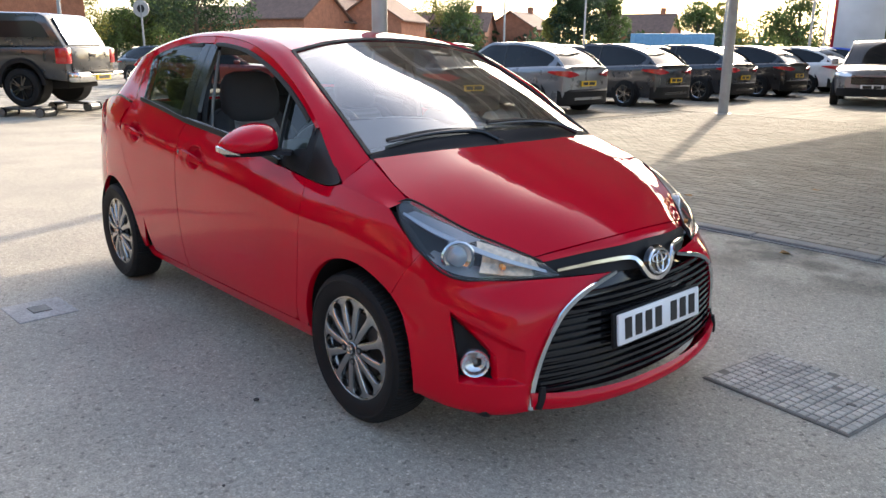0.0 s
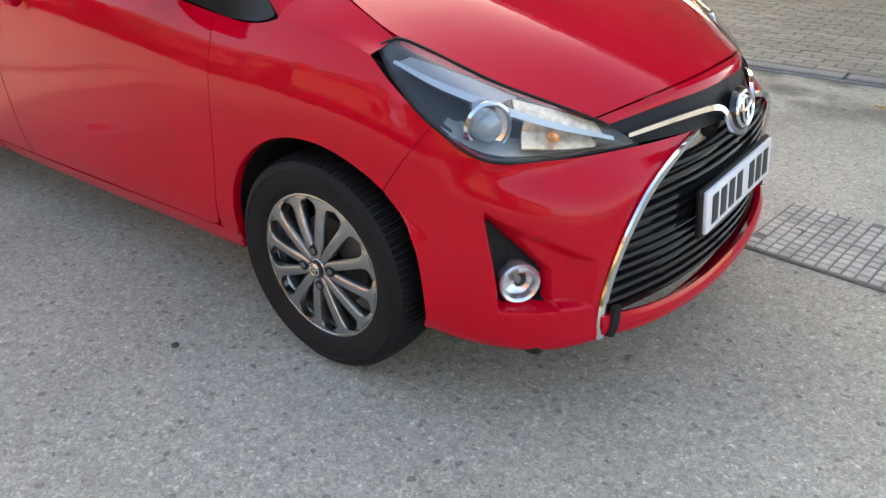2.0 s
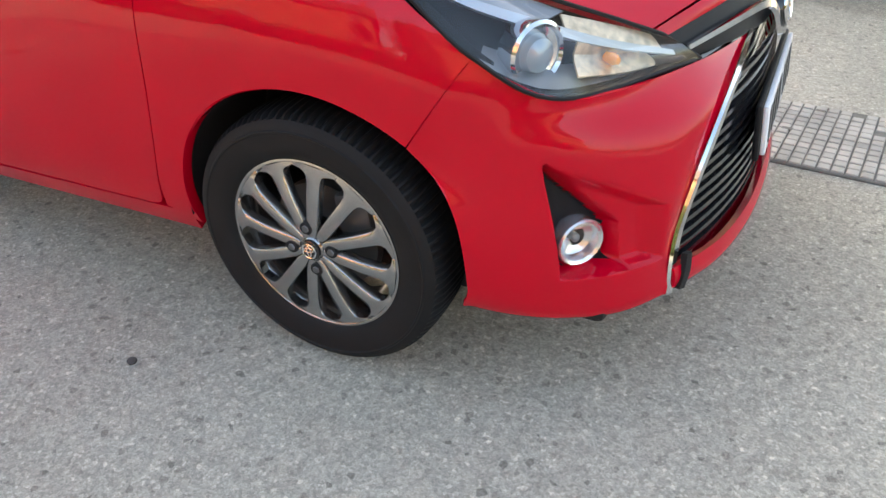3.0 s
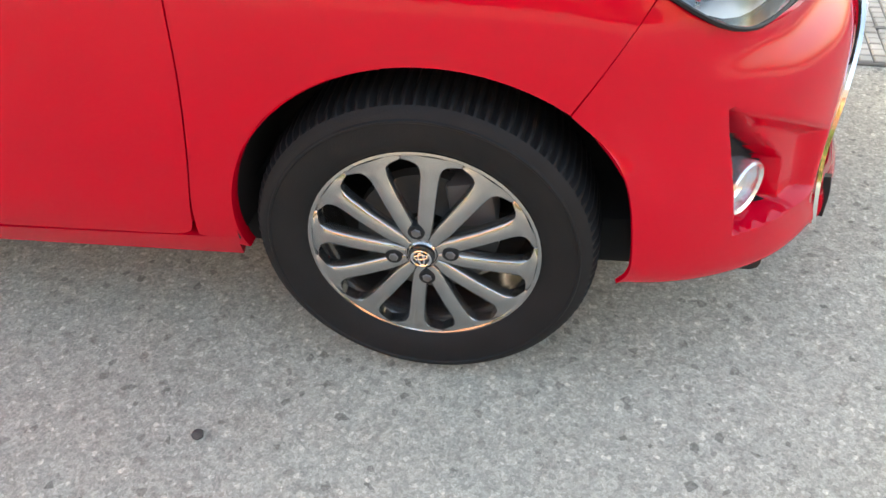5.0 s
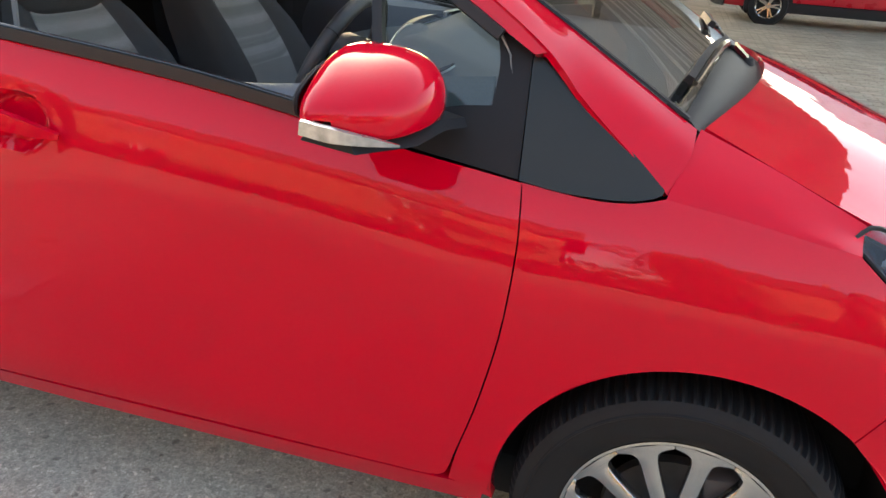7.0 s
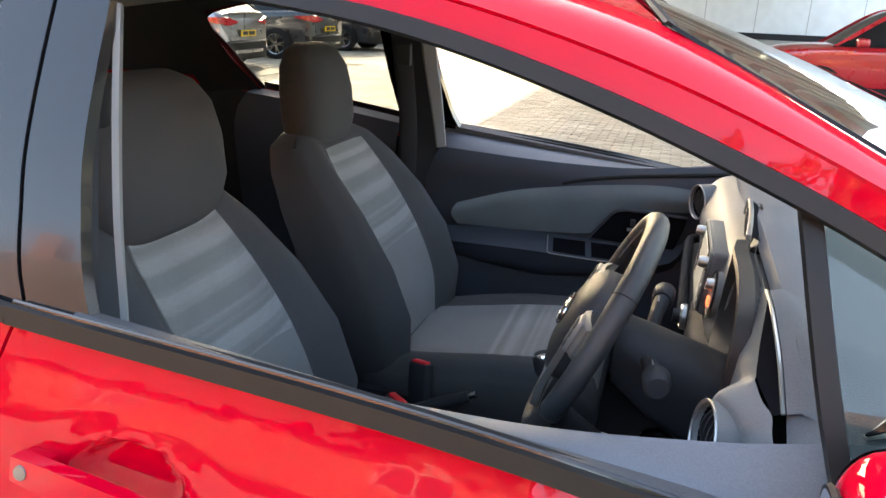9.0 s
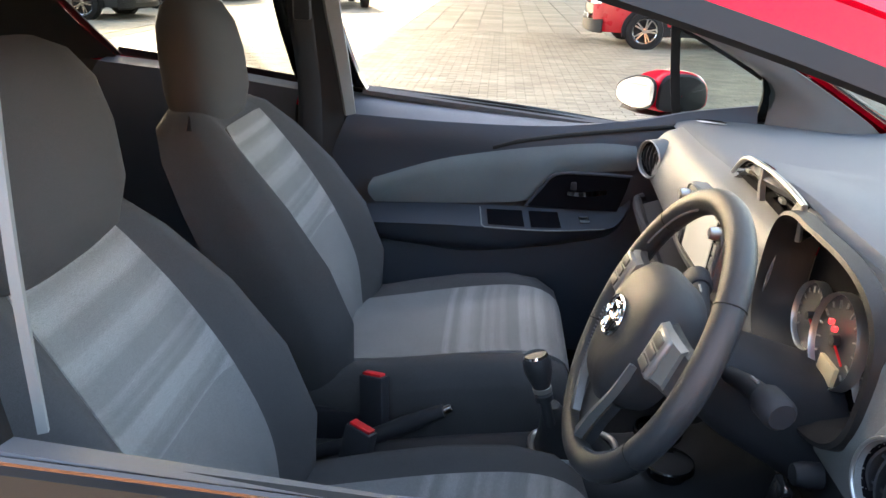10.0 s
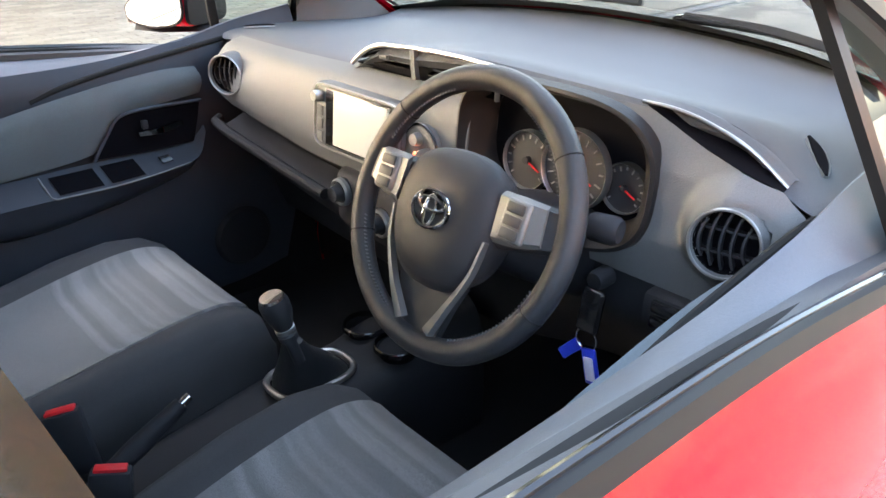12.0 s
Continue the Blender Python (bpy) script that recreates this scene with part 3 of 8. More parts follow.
both("bumper_corner", lambda: bumper_pieces(False), RED)
both("fog_lamp_recess", lambda: bumper_pieces(True), BLACK_TRIM, "black plastic fog lamp recess")
LIP = [[(1.950, -0.588, 0.292), (2.010, -0.42, 0.272), (2.045, -0.22, 0.258), (2.055, 0, 0.254)], [(1.957, -0.588, 0.262), (2.022, -0.42, 0.245), (2.058, -0.22, 0.232), (2.068, 0, 0.228)],
       [(1.945, -0.585, 0.228), (2.008, -0.42, 0.212), (2.043, -0.22, 0.200), (2.053, 0, 0.196)], [(1.905, -0.55, 0.205), (1.96, -0.40, 0.188), (1.99, -0.2, 0.178), (2.0, 0, 0.175)]]
part("bumper_lip", mesh_of(sheet(loft(mirrored_rows(LIP), 40, 12), (1, 0, 0), flange=0.02)), RED, car)
NOSE = [[(1.824, -0.463, 0.714), (1.898, -0.288, 0.747), (1.935, -0.14, 0.763), (1.946, 0, 0.769)], [(1.834, -0.450, 0.706), (1.912, -0.280, 0.736), (1.950, -0.138, 0.750), (1.962, 0, 0.756)], [(1.842, -0.444, 0.698), (1.918, -0.272, 0.724), (1.958, -0.135, 0.734), (1.970, 0, 0.740)]]
part("nose_panel", mesh_of(sheet(loft(mirrored_rows(NOSE), 30, 3), (1, 0, 0.5), flange=0.015)), RED, car)

# grille: a dark backing, thin bars, frame and emblem
grille = part("grille", mesh_of(sheet(loft(mirrored_rows([
    [(1.900, -0.33, 0.648), (1.925, -0.24, 0.655), (1.960, -0.12, 0.660), (1.968, 0, 0.662)], [(1.930, -0.455, 0.550), (1.962, -0.3, 0.560), (1.985, -0.15, 0.565), (1.99, 0, 0.565)],
    [(1.912, -0.535, 0.400), (1.958, -0.34, 0.40), (1.988, -0.15, 0.40), (1.993, 0, 0.40)], [(1.915, -0.575, 0.26), (1.968, -0.38, 0.25), (1.995, -0.2, 0.24), (2.002, 0, 0.235)]]), 30, 20), (1, 0, 0), flange=0.01)), GLOSS_BLACK, car, "black slatted grille")
for k in range(13):
    z = 0.285 + k * 0.0262
    y = float(np.interp(z, (0.24, 0.30, 0.36, 0.45, 0.535, 0.578, 0.614, 0.645), (0.576, 0.566, 0.550, 0.522, 0.478, 0.426, 0.340, 0.195)))
    x0, xm = float(np.interp(z, (0.24, 0.36, 0.45, 0.535, 0.60, 0.64), (1.930, 1.928, 1.938, 1.952, 1.958, 1.958))), float(np.interp(z, (0.24, 0.4, 0.64), (2.032, 2.022, 2.000)))
    pts = [(xm - (xm - x0) * (abs(t) ** 2.2), y * t, z) for t in np.linspace(-1, 1, 17)]
    part("grille_bar", mesh_of(strip(pts, 0.014, 0.010, (1, 0, 0))), GLOSS_BLACK, grille)
both("grille_trim", lambda: [strip(V(CHROME_LINE) + V((0.002, 0, 0)), (0.014, 0.018, 0.020, 0.019, 0.018, 0.020, 0.022, 0.018), 0.007, (1, -0.35, 0), 48)], CHROME, "chrome strip along the grille edge")
both("grille_end_cap", lambda: [strip([(1.960, -0.545, 0.308), (1.963, -0.554, 0.270), (1.959, -0.565, 0.234)], (0.022, 0.030, 0.026), 0.012, (1, -0.4, 0), 8)], BLACK_TRIM)
both("upper_grille_trim", lambda: [strip([(1.880, -0.402, 0.672), (1.950, -0.250, 0.692), (1.988, -0.140, 0.694), (2.008, -0.105, 0.672), (2.020, -0.062, 0.622), (2.026, 0, 0.602)], (0.012, 0.015, 0.016, 0.018, 0.022, 0.024), 0.009, (1, 0, 0.2), 36)], CHROME, "chrome bar that dips round the emblem")
both("upper_grille_insert", lambda: [sheet(loft([[(1.836, -0.446, 0.704), (1.910, -0.272, 0.728), (1.950, -0.135, 0.738), (1.962, 0, 0.744)], [(1.866, -0.418, 0.676), (1.935, -0.262, 0.690), (1.972, -0.135, 0.694), (1.985, 0, 0.694)],
                                             [(1.890, -0.386, 0.646), (1.955, -0.255, 0.651), (1.988, -0.135, 0.648), (2.000, 0, 0.640)]], 20, 6), (1, 0, 0), flange=0.01)], BLACK_TRIM)


def oval(cx, cz, a, b, n=28):
    return [(0, cx + a * math.cos(2 * math.pi * k / n), cz + b * math.sin(2 * math.pi * k / n)) for k in range(n + 1)]


emblem = part("emblem", mesh_of(([(0.012, *p[1:]) for p in oval(0, 0, 0.070, 0.052)] + [(0, *p[1:]) for p in oval(0, 0, 0.078, 0.060)],
              [tuple(range(28))] + [(k, k + 29, k + 30, k + 1) for k in range(28)])), GLOSS_BLACK, car, "black oval badge with a chrome ring", pose(2.012, 0, 0.662, 0, -14, 0))
part("emblem_ring", mesh_of(tube([(0.014, *p[1:]) for p in oval(0, 0, 0.062, 0.043)], 0.0055, 8, caps=False)), CHROME, emblem)
part("emblem_oval", mesh_of(tube([(0.015, *p[1:]) for p in oval(0, 0.012, 0.044, 0.016)], 0.0042, 8, caps=False), tube([(0.015, *p[1:]) for p in oval(0, -0.002, 0.018, 0.036)], 0.0042, 8, caps=False)), CHROME, emblem)
PLATE_POSE = pose(2.047, 0, 0.462, 0, -6, 0)
plate = part("number_plate", mesh_of(box(-0.006, 0.006, -0.26, 0.26, -0.056, 0.056, 0.004)), WHITE_PLATE, car, "white number plate with black characters", PLATE_POSE)
for k, y in enumerate((-0.205, -0.143, -0.081, -0.019, 0.081, 0.143, 0.205)):
    part("plate_bar", mesh_of(box(0.006, 0.0078, y - 0.021, y + 0.021, -0.038, 0.038, 0.0005, 1)), INK, plate)
part("plate_holder", mesh_of(box(-0.02, -0.006, -0.275, 0.275, -0.066, 0.062, 0.006)), BLACK_TRIM, car, m=PLATE_POSE)

# fog lamps
FOG_SILVER = mat("fog_silver", (0.74, 0.74, 0.74), 0.20, 0.75, vary=0.2, scale=50)
for sgn, _ in SIDES:
    m = pose(1.782, sgn * 0.690, 0.374, 0, 0, sgn * 40)
    fog = part("fog_lamp", mesh_of(lathe([(0.046, -0.03), (0.050, 0.006), (0.047, 0.010), (0.041, 0.006), (0.036, -0.012), (0.022, -0.022), (0.0, -0.026)], 28, "x")), FOG_SILVER, car, "round chrome fog lamp", m)
    part("fog_lens", mesh_of(lathe([(0.040, 0.006), (0.028, 0.011), (0.0, 0.013)], 24, "x")), LENS, fog)
    part("fog_bulb", mesh_of(lathe([(0.009, -0.026), (0.009, -0.012), (0.005, -0.008), (0.0, -0.007)], 14, "x")), STEEL, fog)

# head lamps: a dark bowl, lamps in it and a clear cover
LAMP_TOP = [(1.426, -0.738, 0.881), (1.456, -0.708, 0.893), (1.520, -0.679, 0.869), (1.645, -0.614, 0.807), (1.760, -0.526, 0.752), (1.842, -0.452, 0.708)]
LAMP_LOW = [(1.426, -0.742, 0.872), (1.462, -0.762, 0.844), (1.500, -0.775, 0.814), (1.600, -0.775, 0.738), (1.740, -0.714, 0.665), (1.912, -0.408, 0.656)]


def lamp_grid(lift):
    mid = [(a + b) / 2 + V((0.35, -0.75, 0.55)) * w for a, b, w in zip(V(LAMP_TOP), V(LAMP_LOW), (0.0, 0.004, 0.018, 0.030, 0.030, 0.012))]
    return loft([LAMP_LOW, mid, LAMP_TOP], 30, 14)


for sgn, _ in SIDES:
    g = lamp_grid(0)
    inner = g - V((0.055, -0.075, 0.035)) * (np.sin(np.linspace(0, math.pi, g.shape[1])) ** 0.7)[None, :, None] * (np.sin(np.linspace(0, math.pi, g.shape[0])) ** 0.5)[:, None, None]
    put = (lambda a: a) if sgn < 0 else mirror
    o = (1, sgn, 0.6)
    lamp = part("head_lamp", mesh_of(sheet(put(inner), o, flange=0.0)), mat("lamp_bowl", (0.035, 0.037, 0.040), 0.18, 0.3, vary=0.1), car, "clear swept-back head lamp with a projector")
    part("lamp_cover", mesh_of(sheet(put(g), o, flange=0.0)), LENS, lamp).visible_shadow = False
    part("lamp_seal", mesh_of(tube(put(V([*g[0], *g[-1][::-1]])), 0.004, 6, caps=False)), BLACK_TRIM, lamp)
    pm = pose(1.668, sgn * 0.672, 0.722, 0, 0, sgn * 30)
    part("projector", mesh_of(lathe([(0.056, -0.03), (0.060, 0.012), (0.054, 0.017), (0.048, 0.008), (0.036, 0.004)], 28, "x")), CHROME, lamp, m=pm)
    part("projector_lens", mesh_of(lathe([(0.036, 0.004), (0.030, 0.018), (0.016, 0.026), (0.0, 0.029)], 24, "x")), mat("projector_glass", (0.28, 0.33, 0.37), 0.03, 0.2, vary=0.05, coat=1.0), lamp, m=pm)
    warm = mat("reflector", (0.74, 0.60, 0.43), 0.38, 0.6, vary=0.35, scale=45, bump=0.4, bump_scale=90) if sgn < 0 else bpy.data.materials["reflector"]
    part("indicator_reflector", mesh_of(sheet(put(loft([[(1.712, -0.622, 0.742), (1.79, -0.522, 0.706), (1.868, -0.418, 0.668)], [(1.690, -0.602, 0.772), (1.775, -0.508, 0.732), (1.845, -0.432, 0.694)]], 12, 5)), o, flange=0.004)), warm, lamp, "bright indicator reflector")
    part("inner_reflector", mesh_of(sheet(put(loft([[(1.742, -0.640, 0.678), (1.80, -0.555, 0.664), (1.845, -0.470, 0.656)], [(1.722, -0.610, 0.700), (1.775, -0.535, 0.688), (1.83, -0.455, 0.674)], [(1.728, -0.612, 0.728), (1.79, -0.522, 0.702), (1.848, -0.440, 0.676)]], 12, 6)), o, flange=0.004)), warm, lamp)
    part("indicator_bulb", mesh_of(lathe([(0.010, -0.01), (0.012, 0.010), (0.007, 0.020), (0, 0.022)], 14, "x")), AMBER, lamp, "amber indicator bulb", pose(1.775, sgn * 0.562, 0.690, 0, 0, sgn * 30))
    part("lamp_brow", mesh_of(strip(put(V([(1.470, -0.745, 0.850), (1.56, -0.712, 0.808), (1.66, -0.655, 0.766), (1.76, -0.562, 0.716), (1.872, -0.420, 0.664)])), (0.010, 0.020, 0.020, 0.016, 0.010), 0.007, o, 18)), mat("lamp_silver", (0.42, 0.44, 0.47), 0.35, 0.8) if sgn < 0 else bpy.data.materials["lamp_silver"], lamp)
    part("lamp_upper_trim", mesh_of(sheet(put(loft([[(1.475, -0.738, 0.850), (1.57, -0.700, 0.806), (1.67, -0.640, 0.766)], [(1.490, -0.712, 0.858), (1.60, -0.645, 0.815), (1.69, -0.585, 0.772)]], 12, 4)), o, flange=0.004)), mat("lamp_blue_grey", (0.24, 0.26, 0.28), 0.3, 0.4) if sgn < 0 else bpy.data.materials["lamp_blue_grey"], lamp)
    part("lamp_floor", mesh_of(sheet(put(loft([[(1.60, -0.755, 0.722), (1.72, -0.685, 0.668), (1.87, -0.42, 0.650)], [(1.59, -0.71, 0.738), (1.69, -0.63, 0.690), (1.85, -0.41, 0.660)]], 12, 3)), o, flange=0.0)), mat("lamp_grey", (0.22, 0.225, 0.23), 0.3, 0.5), lamp)

# ---- wheels
def tyre_mesh():
    prof = [(0.198, -0.014), (0.206, -0.004), (0.222, 0.004), (0.244, 0.0095), (0.262, 0.0095), (0.2640, 0.0118), (0.2670, 0.0112), (0.2690, 0.0080), (0.278, 0.0045), (0.2865, -0.002), (0.2925, -0.011), (0.2965, -0.024), (0.2992, -0.055), (0.3000, -0.085), (0.2992, -0.115), (0.2970, -0.140), (0.292, -0.158), (0.26, -0.172), (0.205, -0.165)]
    n, verts, faces = 400, [], []
    for k in range(n):
        a = 2 * math.pi * k / n
        low = k % 4 < 2
        for j, (r, h) in enumerate(prof):
            if low and 10 <= j <= 15:
                r, h = r - 0.0065, h - (0.004 if j < 11 else 0.0)
            verts.append((r * math.cos(a), -h, r * math.sin(a)))
    m = len(prof)
    for k in range(n):
        b = (k + 1) % n
        for j in range(m - 1):
            faces.append((k * m + j, k * m + j + 1, b * m + j + 1, b * m + j))
    return fixed(mesh_of((verts, faces), angle=28))


def spoke_mesh():
    """One of twelve spokes, pointing along +x, its face towards -y."""
    rs = 0.972 * V([0.030, 0.045, 0.060, 0.075, 0.095, 0.120, 0.145, 0.160, 0.170, 0.177, 0.182, 0.186, 0.1885, 0.190, 0.200])
    half = V([0.0085, 0.0118, 0.0130, 0.0134, 0.0136, 0.0140, 0.0146, 0.0152, 0.0164, 0.0186, 0.0220, 0.0270, 0.0360, 0.0520, 0.0560])
    dish = np.interp(rs, (0.030, 0.07, 0.12, 0.17, 0.20), (-0.002, -0.004, -0.003, 0.002, 0.007))
    rows = []
    for r, h, d in zip(rs, half, dish):
        h = min(h, r * math.tan(radians(15.1)))
        rows.append([(r, d + 0.022, -h), (r, d + 0.0025, -h), (r, d, -h + 0.0022), (r, d - 0.001, 0.0), (r, d, h - 0.0022), (r, d + 0.0025, h), (r, d + 0.022, h)])
    g = V(rows)
    h, w = g.shape[:2]
    return fixed(mesh_of((g.reshape(-1, 3).tolist(), [(j * w + i, j * w + i + 1, (j + 1) * w + i + 1, (j + 1) * w + i) for j in range(h - 1) for i in range(w - 1)]), angle=50))


TYRE, SPOKE = tyre_mesh(), spoke_mesh()
RIM = mesh_of(lathe([(0.1925, 0.008), (0.198, 0.004), (0.2025, 0.005), (0.2045, 0.012), (0.199, 0.018), (0.190, 0.028), (0.182, 0.07), (0.180, 0.13)], 72, "y"))
HUB = mesh_of(lathe([(0.0, -0.003), (0.024, -0.003), (0.027, 0.0), (0.036, 0.0), (0.036, 0.05)], 32, "y"))
DISC = mesh_of(lathe([(0.055, 0.045), (0.07, 0.055), (0.125, 0.055), (0.128, 0.075)], 40, "y"))
CAP = mesh_of(lathe([(0.0, -0.012), (0.017, -0.011), (0.0225, -0.008), (0.0235, 0.0)], 28, "y"))
NUT = mesh_of(lathe([(0.0, -0.010), (0.0075, -0.009), (0.0095, -0.005), (0.0095, 0.03)], 6, "y"), angle=20)
HOLE = mesh_of(lathe([(0.0, -0.0062), (0.0135, -0.0062), (0.0145, -0.005), (0.0148, 0.012)], 18, "y"))
for m in (RIM, HUB, DISC, CAP, NUT, HOLE):
    fixed(m)
CAP_RING = mesh_of(tube([(p[1], -0.0125, p[2]) for p in oval(0, 0, 0.0165, 0.0165)], 0.0022, 6, caps=False), tube([(p[1], -0.013, p[2]) for p in oval(0, 0.003, 0.0125, 0.0045)], 0.0018, 6, caps=False), tube([(p[1], -0.013, p[2]) for p in oval(0, 0.0, 0.005, 0.0125)], 0.0018, 6, caps=False))
DISC_IRON = mat("disc_iron", (0.06, 0.058, 0.055), 0.55, 0.5, vary=0.2, scale=30)
CALIPER = mat("brake_grey", (0.10, 0.10, 0.10), 0.6, 0.4)
for ax in AXLES:
    for sgn, _ in SIDES:
        m = pose(ax, -0.829 if sgn < 0 else 0.829, 0.301, 0, -7 if sgn < 0 else -2, 0 if sgn < 0 else 180)
        wheel = part("wheel", RIM, ALLOY, car, "grey twelve-spoke alloy wheel", m)
        part("tyre", TYRE, RUBBER, wheel)
        part("hub", HUB, ALLOY, wheel)
        part("brake_disc", DISC, DISC_IRON, wheel)
        cap = part("centre_cap", CAP, GLOSS_BLACK, wheel, "centre cap with a chrome emblem")
        part("cap_ring", CAP_RING, CHROME, cap)
        for k in range(12):
            part("spoke", SPOKE, ALLOY, wheel, m=Matrix.Rotation(radians(30 * k + 15), 4, "Y"))
        for k in range(4):
            q = Matrix.Rotation(radians(90 * k), 4, "Y") @ Matrix.Translation((0.05, 0, 0))
            # a near-black disc on the face paints the shade of the nut's recess
            part("nut_hole_shade", HOLE, DARK, wheel, m=q)
            part("wheel_nut", NUT, STEEL, wheel, m=q)
        part("brake_caliper", mesh_of(box(0.05, 0.13, 0.04, 0.10, 0.02, 0.11, 0.01)), CALIPER, wheel)
# wheel-house liners and the dark underside
for ax in AXLES:
    for sgn, _ in SIDES:
        me = mesh_of(lathe([(0.347, 0.0), (0.347, 0.26), (0.12, 0.27)], 28, "y", radians(-4), radians(184)))
        part("wheel_arch_liner", me, DARK, car, m=pose(ax + 0.01 * (ax > 0), sgn * 0.815, 0.318 if ax > 0 else 0.303, 0, 0, 0 if sgn < 0 else 180))
part("shaded_underbody", mesh_of(box(-1.75, 1.85, -0.70, 0.70, 0.19, 0.30, 0.02)), DARK, car)
# near-black backing sheets, added so that the panel gaps look shaded
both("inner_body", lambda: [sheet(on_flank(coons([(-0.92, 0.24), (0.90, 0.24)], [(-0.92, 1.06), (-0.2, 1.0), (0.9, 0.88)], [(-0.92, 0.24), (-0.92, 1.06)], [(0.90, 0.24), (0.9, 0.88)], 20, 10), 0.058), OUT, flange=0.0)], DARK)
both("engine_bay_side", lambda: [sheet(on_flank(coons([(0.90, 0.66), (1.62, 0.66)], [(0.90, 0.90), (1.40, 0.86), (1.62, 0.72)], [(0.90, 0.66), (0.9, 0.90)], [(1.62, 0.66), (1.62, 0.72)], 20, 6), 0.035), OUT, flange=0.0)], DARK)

# ---- side glass, black pillars, seals, mirrors and handles
both("window_seal", lambda: [strip(on_flank(catmull(V([(-0.215, 1.043), (0.30, 0.995), (0.70, 0.936)]), 24), 0.0) + V((0, -0.002, 0.010)), 0.026, 0.010, (0, -1, 0.25)),
                             strip(on_flank(catmull(V([(-0.79, 1.118), (-0.5, 1.083), (-0.215, 1.043)]), 12), 0.0) + V((0, -0.002, 0.010)), 0.024, 0.010, (0, -1, 0.25))], SEAL)
BELT = catmull(V([(-0.215, 1.043), (0.30, 0.995), (0.70, 0.936)]), 24)
both("seal_lip", lambda: [tube(on_flank(BELT, 0.0) + V((0, -0.0075, 0.0025)), 0.0032, 8),
                          tube(on_flank(BELT, 0.0) + V((0, 0.004, 0.0215)), 0.0045, 8)], GLOSS_BLACK)
# a near-black strip paints the shade in the slot the glass drops into
both("channel_shade", lambda: [strip(on_flank(BELT, 0.0) + V((0, 0.017, 0.015)), 0.012, 0.004, (0, 0, 1))], DARK)
B_REAR, B_MID, B_FRONT = -0.30, -0.210, -0.120


def pillar_black(x0b, x1b, x0t, x1t):
    low0, low1 = belt(x0b) + 0.012, belt(x1b) + 0.012
    lean = ((0.36, 1.10), (0.59, 1.16), (0.82, 1.24))
    g = loft([[(x0b, low0), (x1b, low1)], *[[(x0b + (x0t - x0b) * f, z), (x1b + (x1t - x1b) * f, z)] for f, z in lean], [(x0t, 1.425), (x1t, 1.422)]], 6, 20)
    return sheet(on_flank(g, 0.006), OUT, flange=0.02)


both("pillar_cover", lambda: [pillar_black(B_MID + 0.003, B_FRONT, -0.262, -0.190)], GLOSS_BLACK, "gloss black pillar cover")
both("pillar_cover", lambda: [pillar_black(B_REAR, B_MID - 0.003, -0.340, -0.268)], GLOSS_BLACK, "gloss black pillar cover")
rear_glass = both("rear_side_window", lambda: [sheet(on_flank(coons([(-0.785, 1.125), (-0.30, 1.065)], [(-0.89, 1.352), (-0.60, 1.408), (-0.335, 1.424)], [(-0.785, 1.125), (-0.85, 1.24), (-0.89, 1.352)], [(-0.30, 1.065), (-0.315, 1.24), (-0.335, 1.424)], 14, 12), 0.012), OUT, flange=0.0)], TINT_GLASS, "dark tinted side window")
BAR = [(0.676, 0.955), (0.640, 1.08), (0.605, 1.245)]
both("window_bar", lambda: [strip(on_flank(V(BAR), 0.004), 0.022, 0.012, (0, -1, 0), 8)], SEAL)
quarter_glass = both("quarter_window", lambda: [sheet(on_flank(coons([(0.682, 0.955), (0.865, 0.93)], [(0.612, 1.242), (0.75, 1.175), (0.875, 1.098)], [(0.682, 0.955), (0.65, 1.08), (0.612, 1.242)], [(0.865, 0.93), (0.872, 1.0), (0.875, 1.098)], 8, 10), 0.010), OUT, flange=0.0)], QUARTER_GLASS)
both("mirror_mount_panel", lambda: [sheet(on_flank(coons([(0.70, 0.940), (0.9075, 0.910)], [(0.715, 0.985), (0.78, 1.006), (0.848, 1.014), (0.9015, 1.016)], [(0.70, 0.94), (0.715, 0.985)], [(0.9075, 0.910), (0.9015, 1.016)], 14, 6), -0.001), OUT, flange=0.015),
                                    sheet(on_flank(coons([(0.845, 1.0135), (0.9017, 1.0155)], [(0.826, 1.142), (0.896, 1.101)], [(0.845, 1.0135), (0.846, 1.08), (0.826, 1.142)], [(0.9017, 1.0155), (0.896, 1.101)], 6, 8), -0.001), OUT, flange=0.015)], BLACK_TRIM)
both("corner_panel", lambda: [sheet(on_flank(coons([(0.9105, 0.910), (0.986, 0.9015), (1.074, 0.9025), (1.118, 0.911), (1.134, 0.919)], [(0.8985, 1.102), (0.957, 1.062), (1.030, 1.009), (1.088, 0.964), (1.136, 0.924)], [(0.9105, 0.910), (0.8985, 1.102)], [(1.134, 0.919), (1.136, 0.926)], 24, 10), -0.006), OUT, flange=0.015)], CORNER_BLACK, "black corner panel at the pillar foot")
both("upper_window_seal", lambda: [strip(V([(x, y - 0.002, z) for x, y, z in [(0.850, -0.722, 1.128), *WIN_TOP[3:8]]] + [(-0.17, -0.612, 1.424)]) - V((0.004, 0, 0.006)), 0.022, 0.008, (0, -1, 0.3), 40),
                                   strip(V([(-0.34, -0.608, 1.424), *WIN_TOP[9:], (-0.86, -0.70, 1.24), (-0.79, -0.772, 1.122)]) + V((0.004, 0, -0.006)), 0.020, 0.008, (0, -1, 0.3), 30)], SEAL)


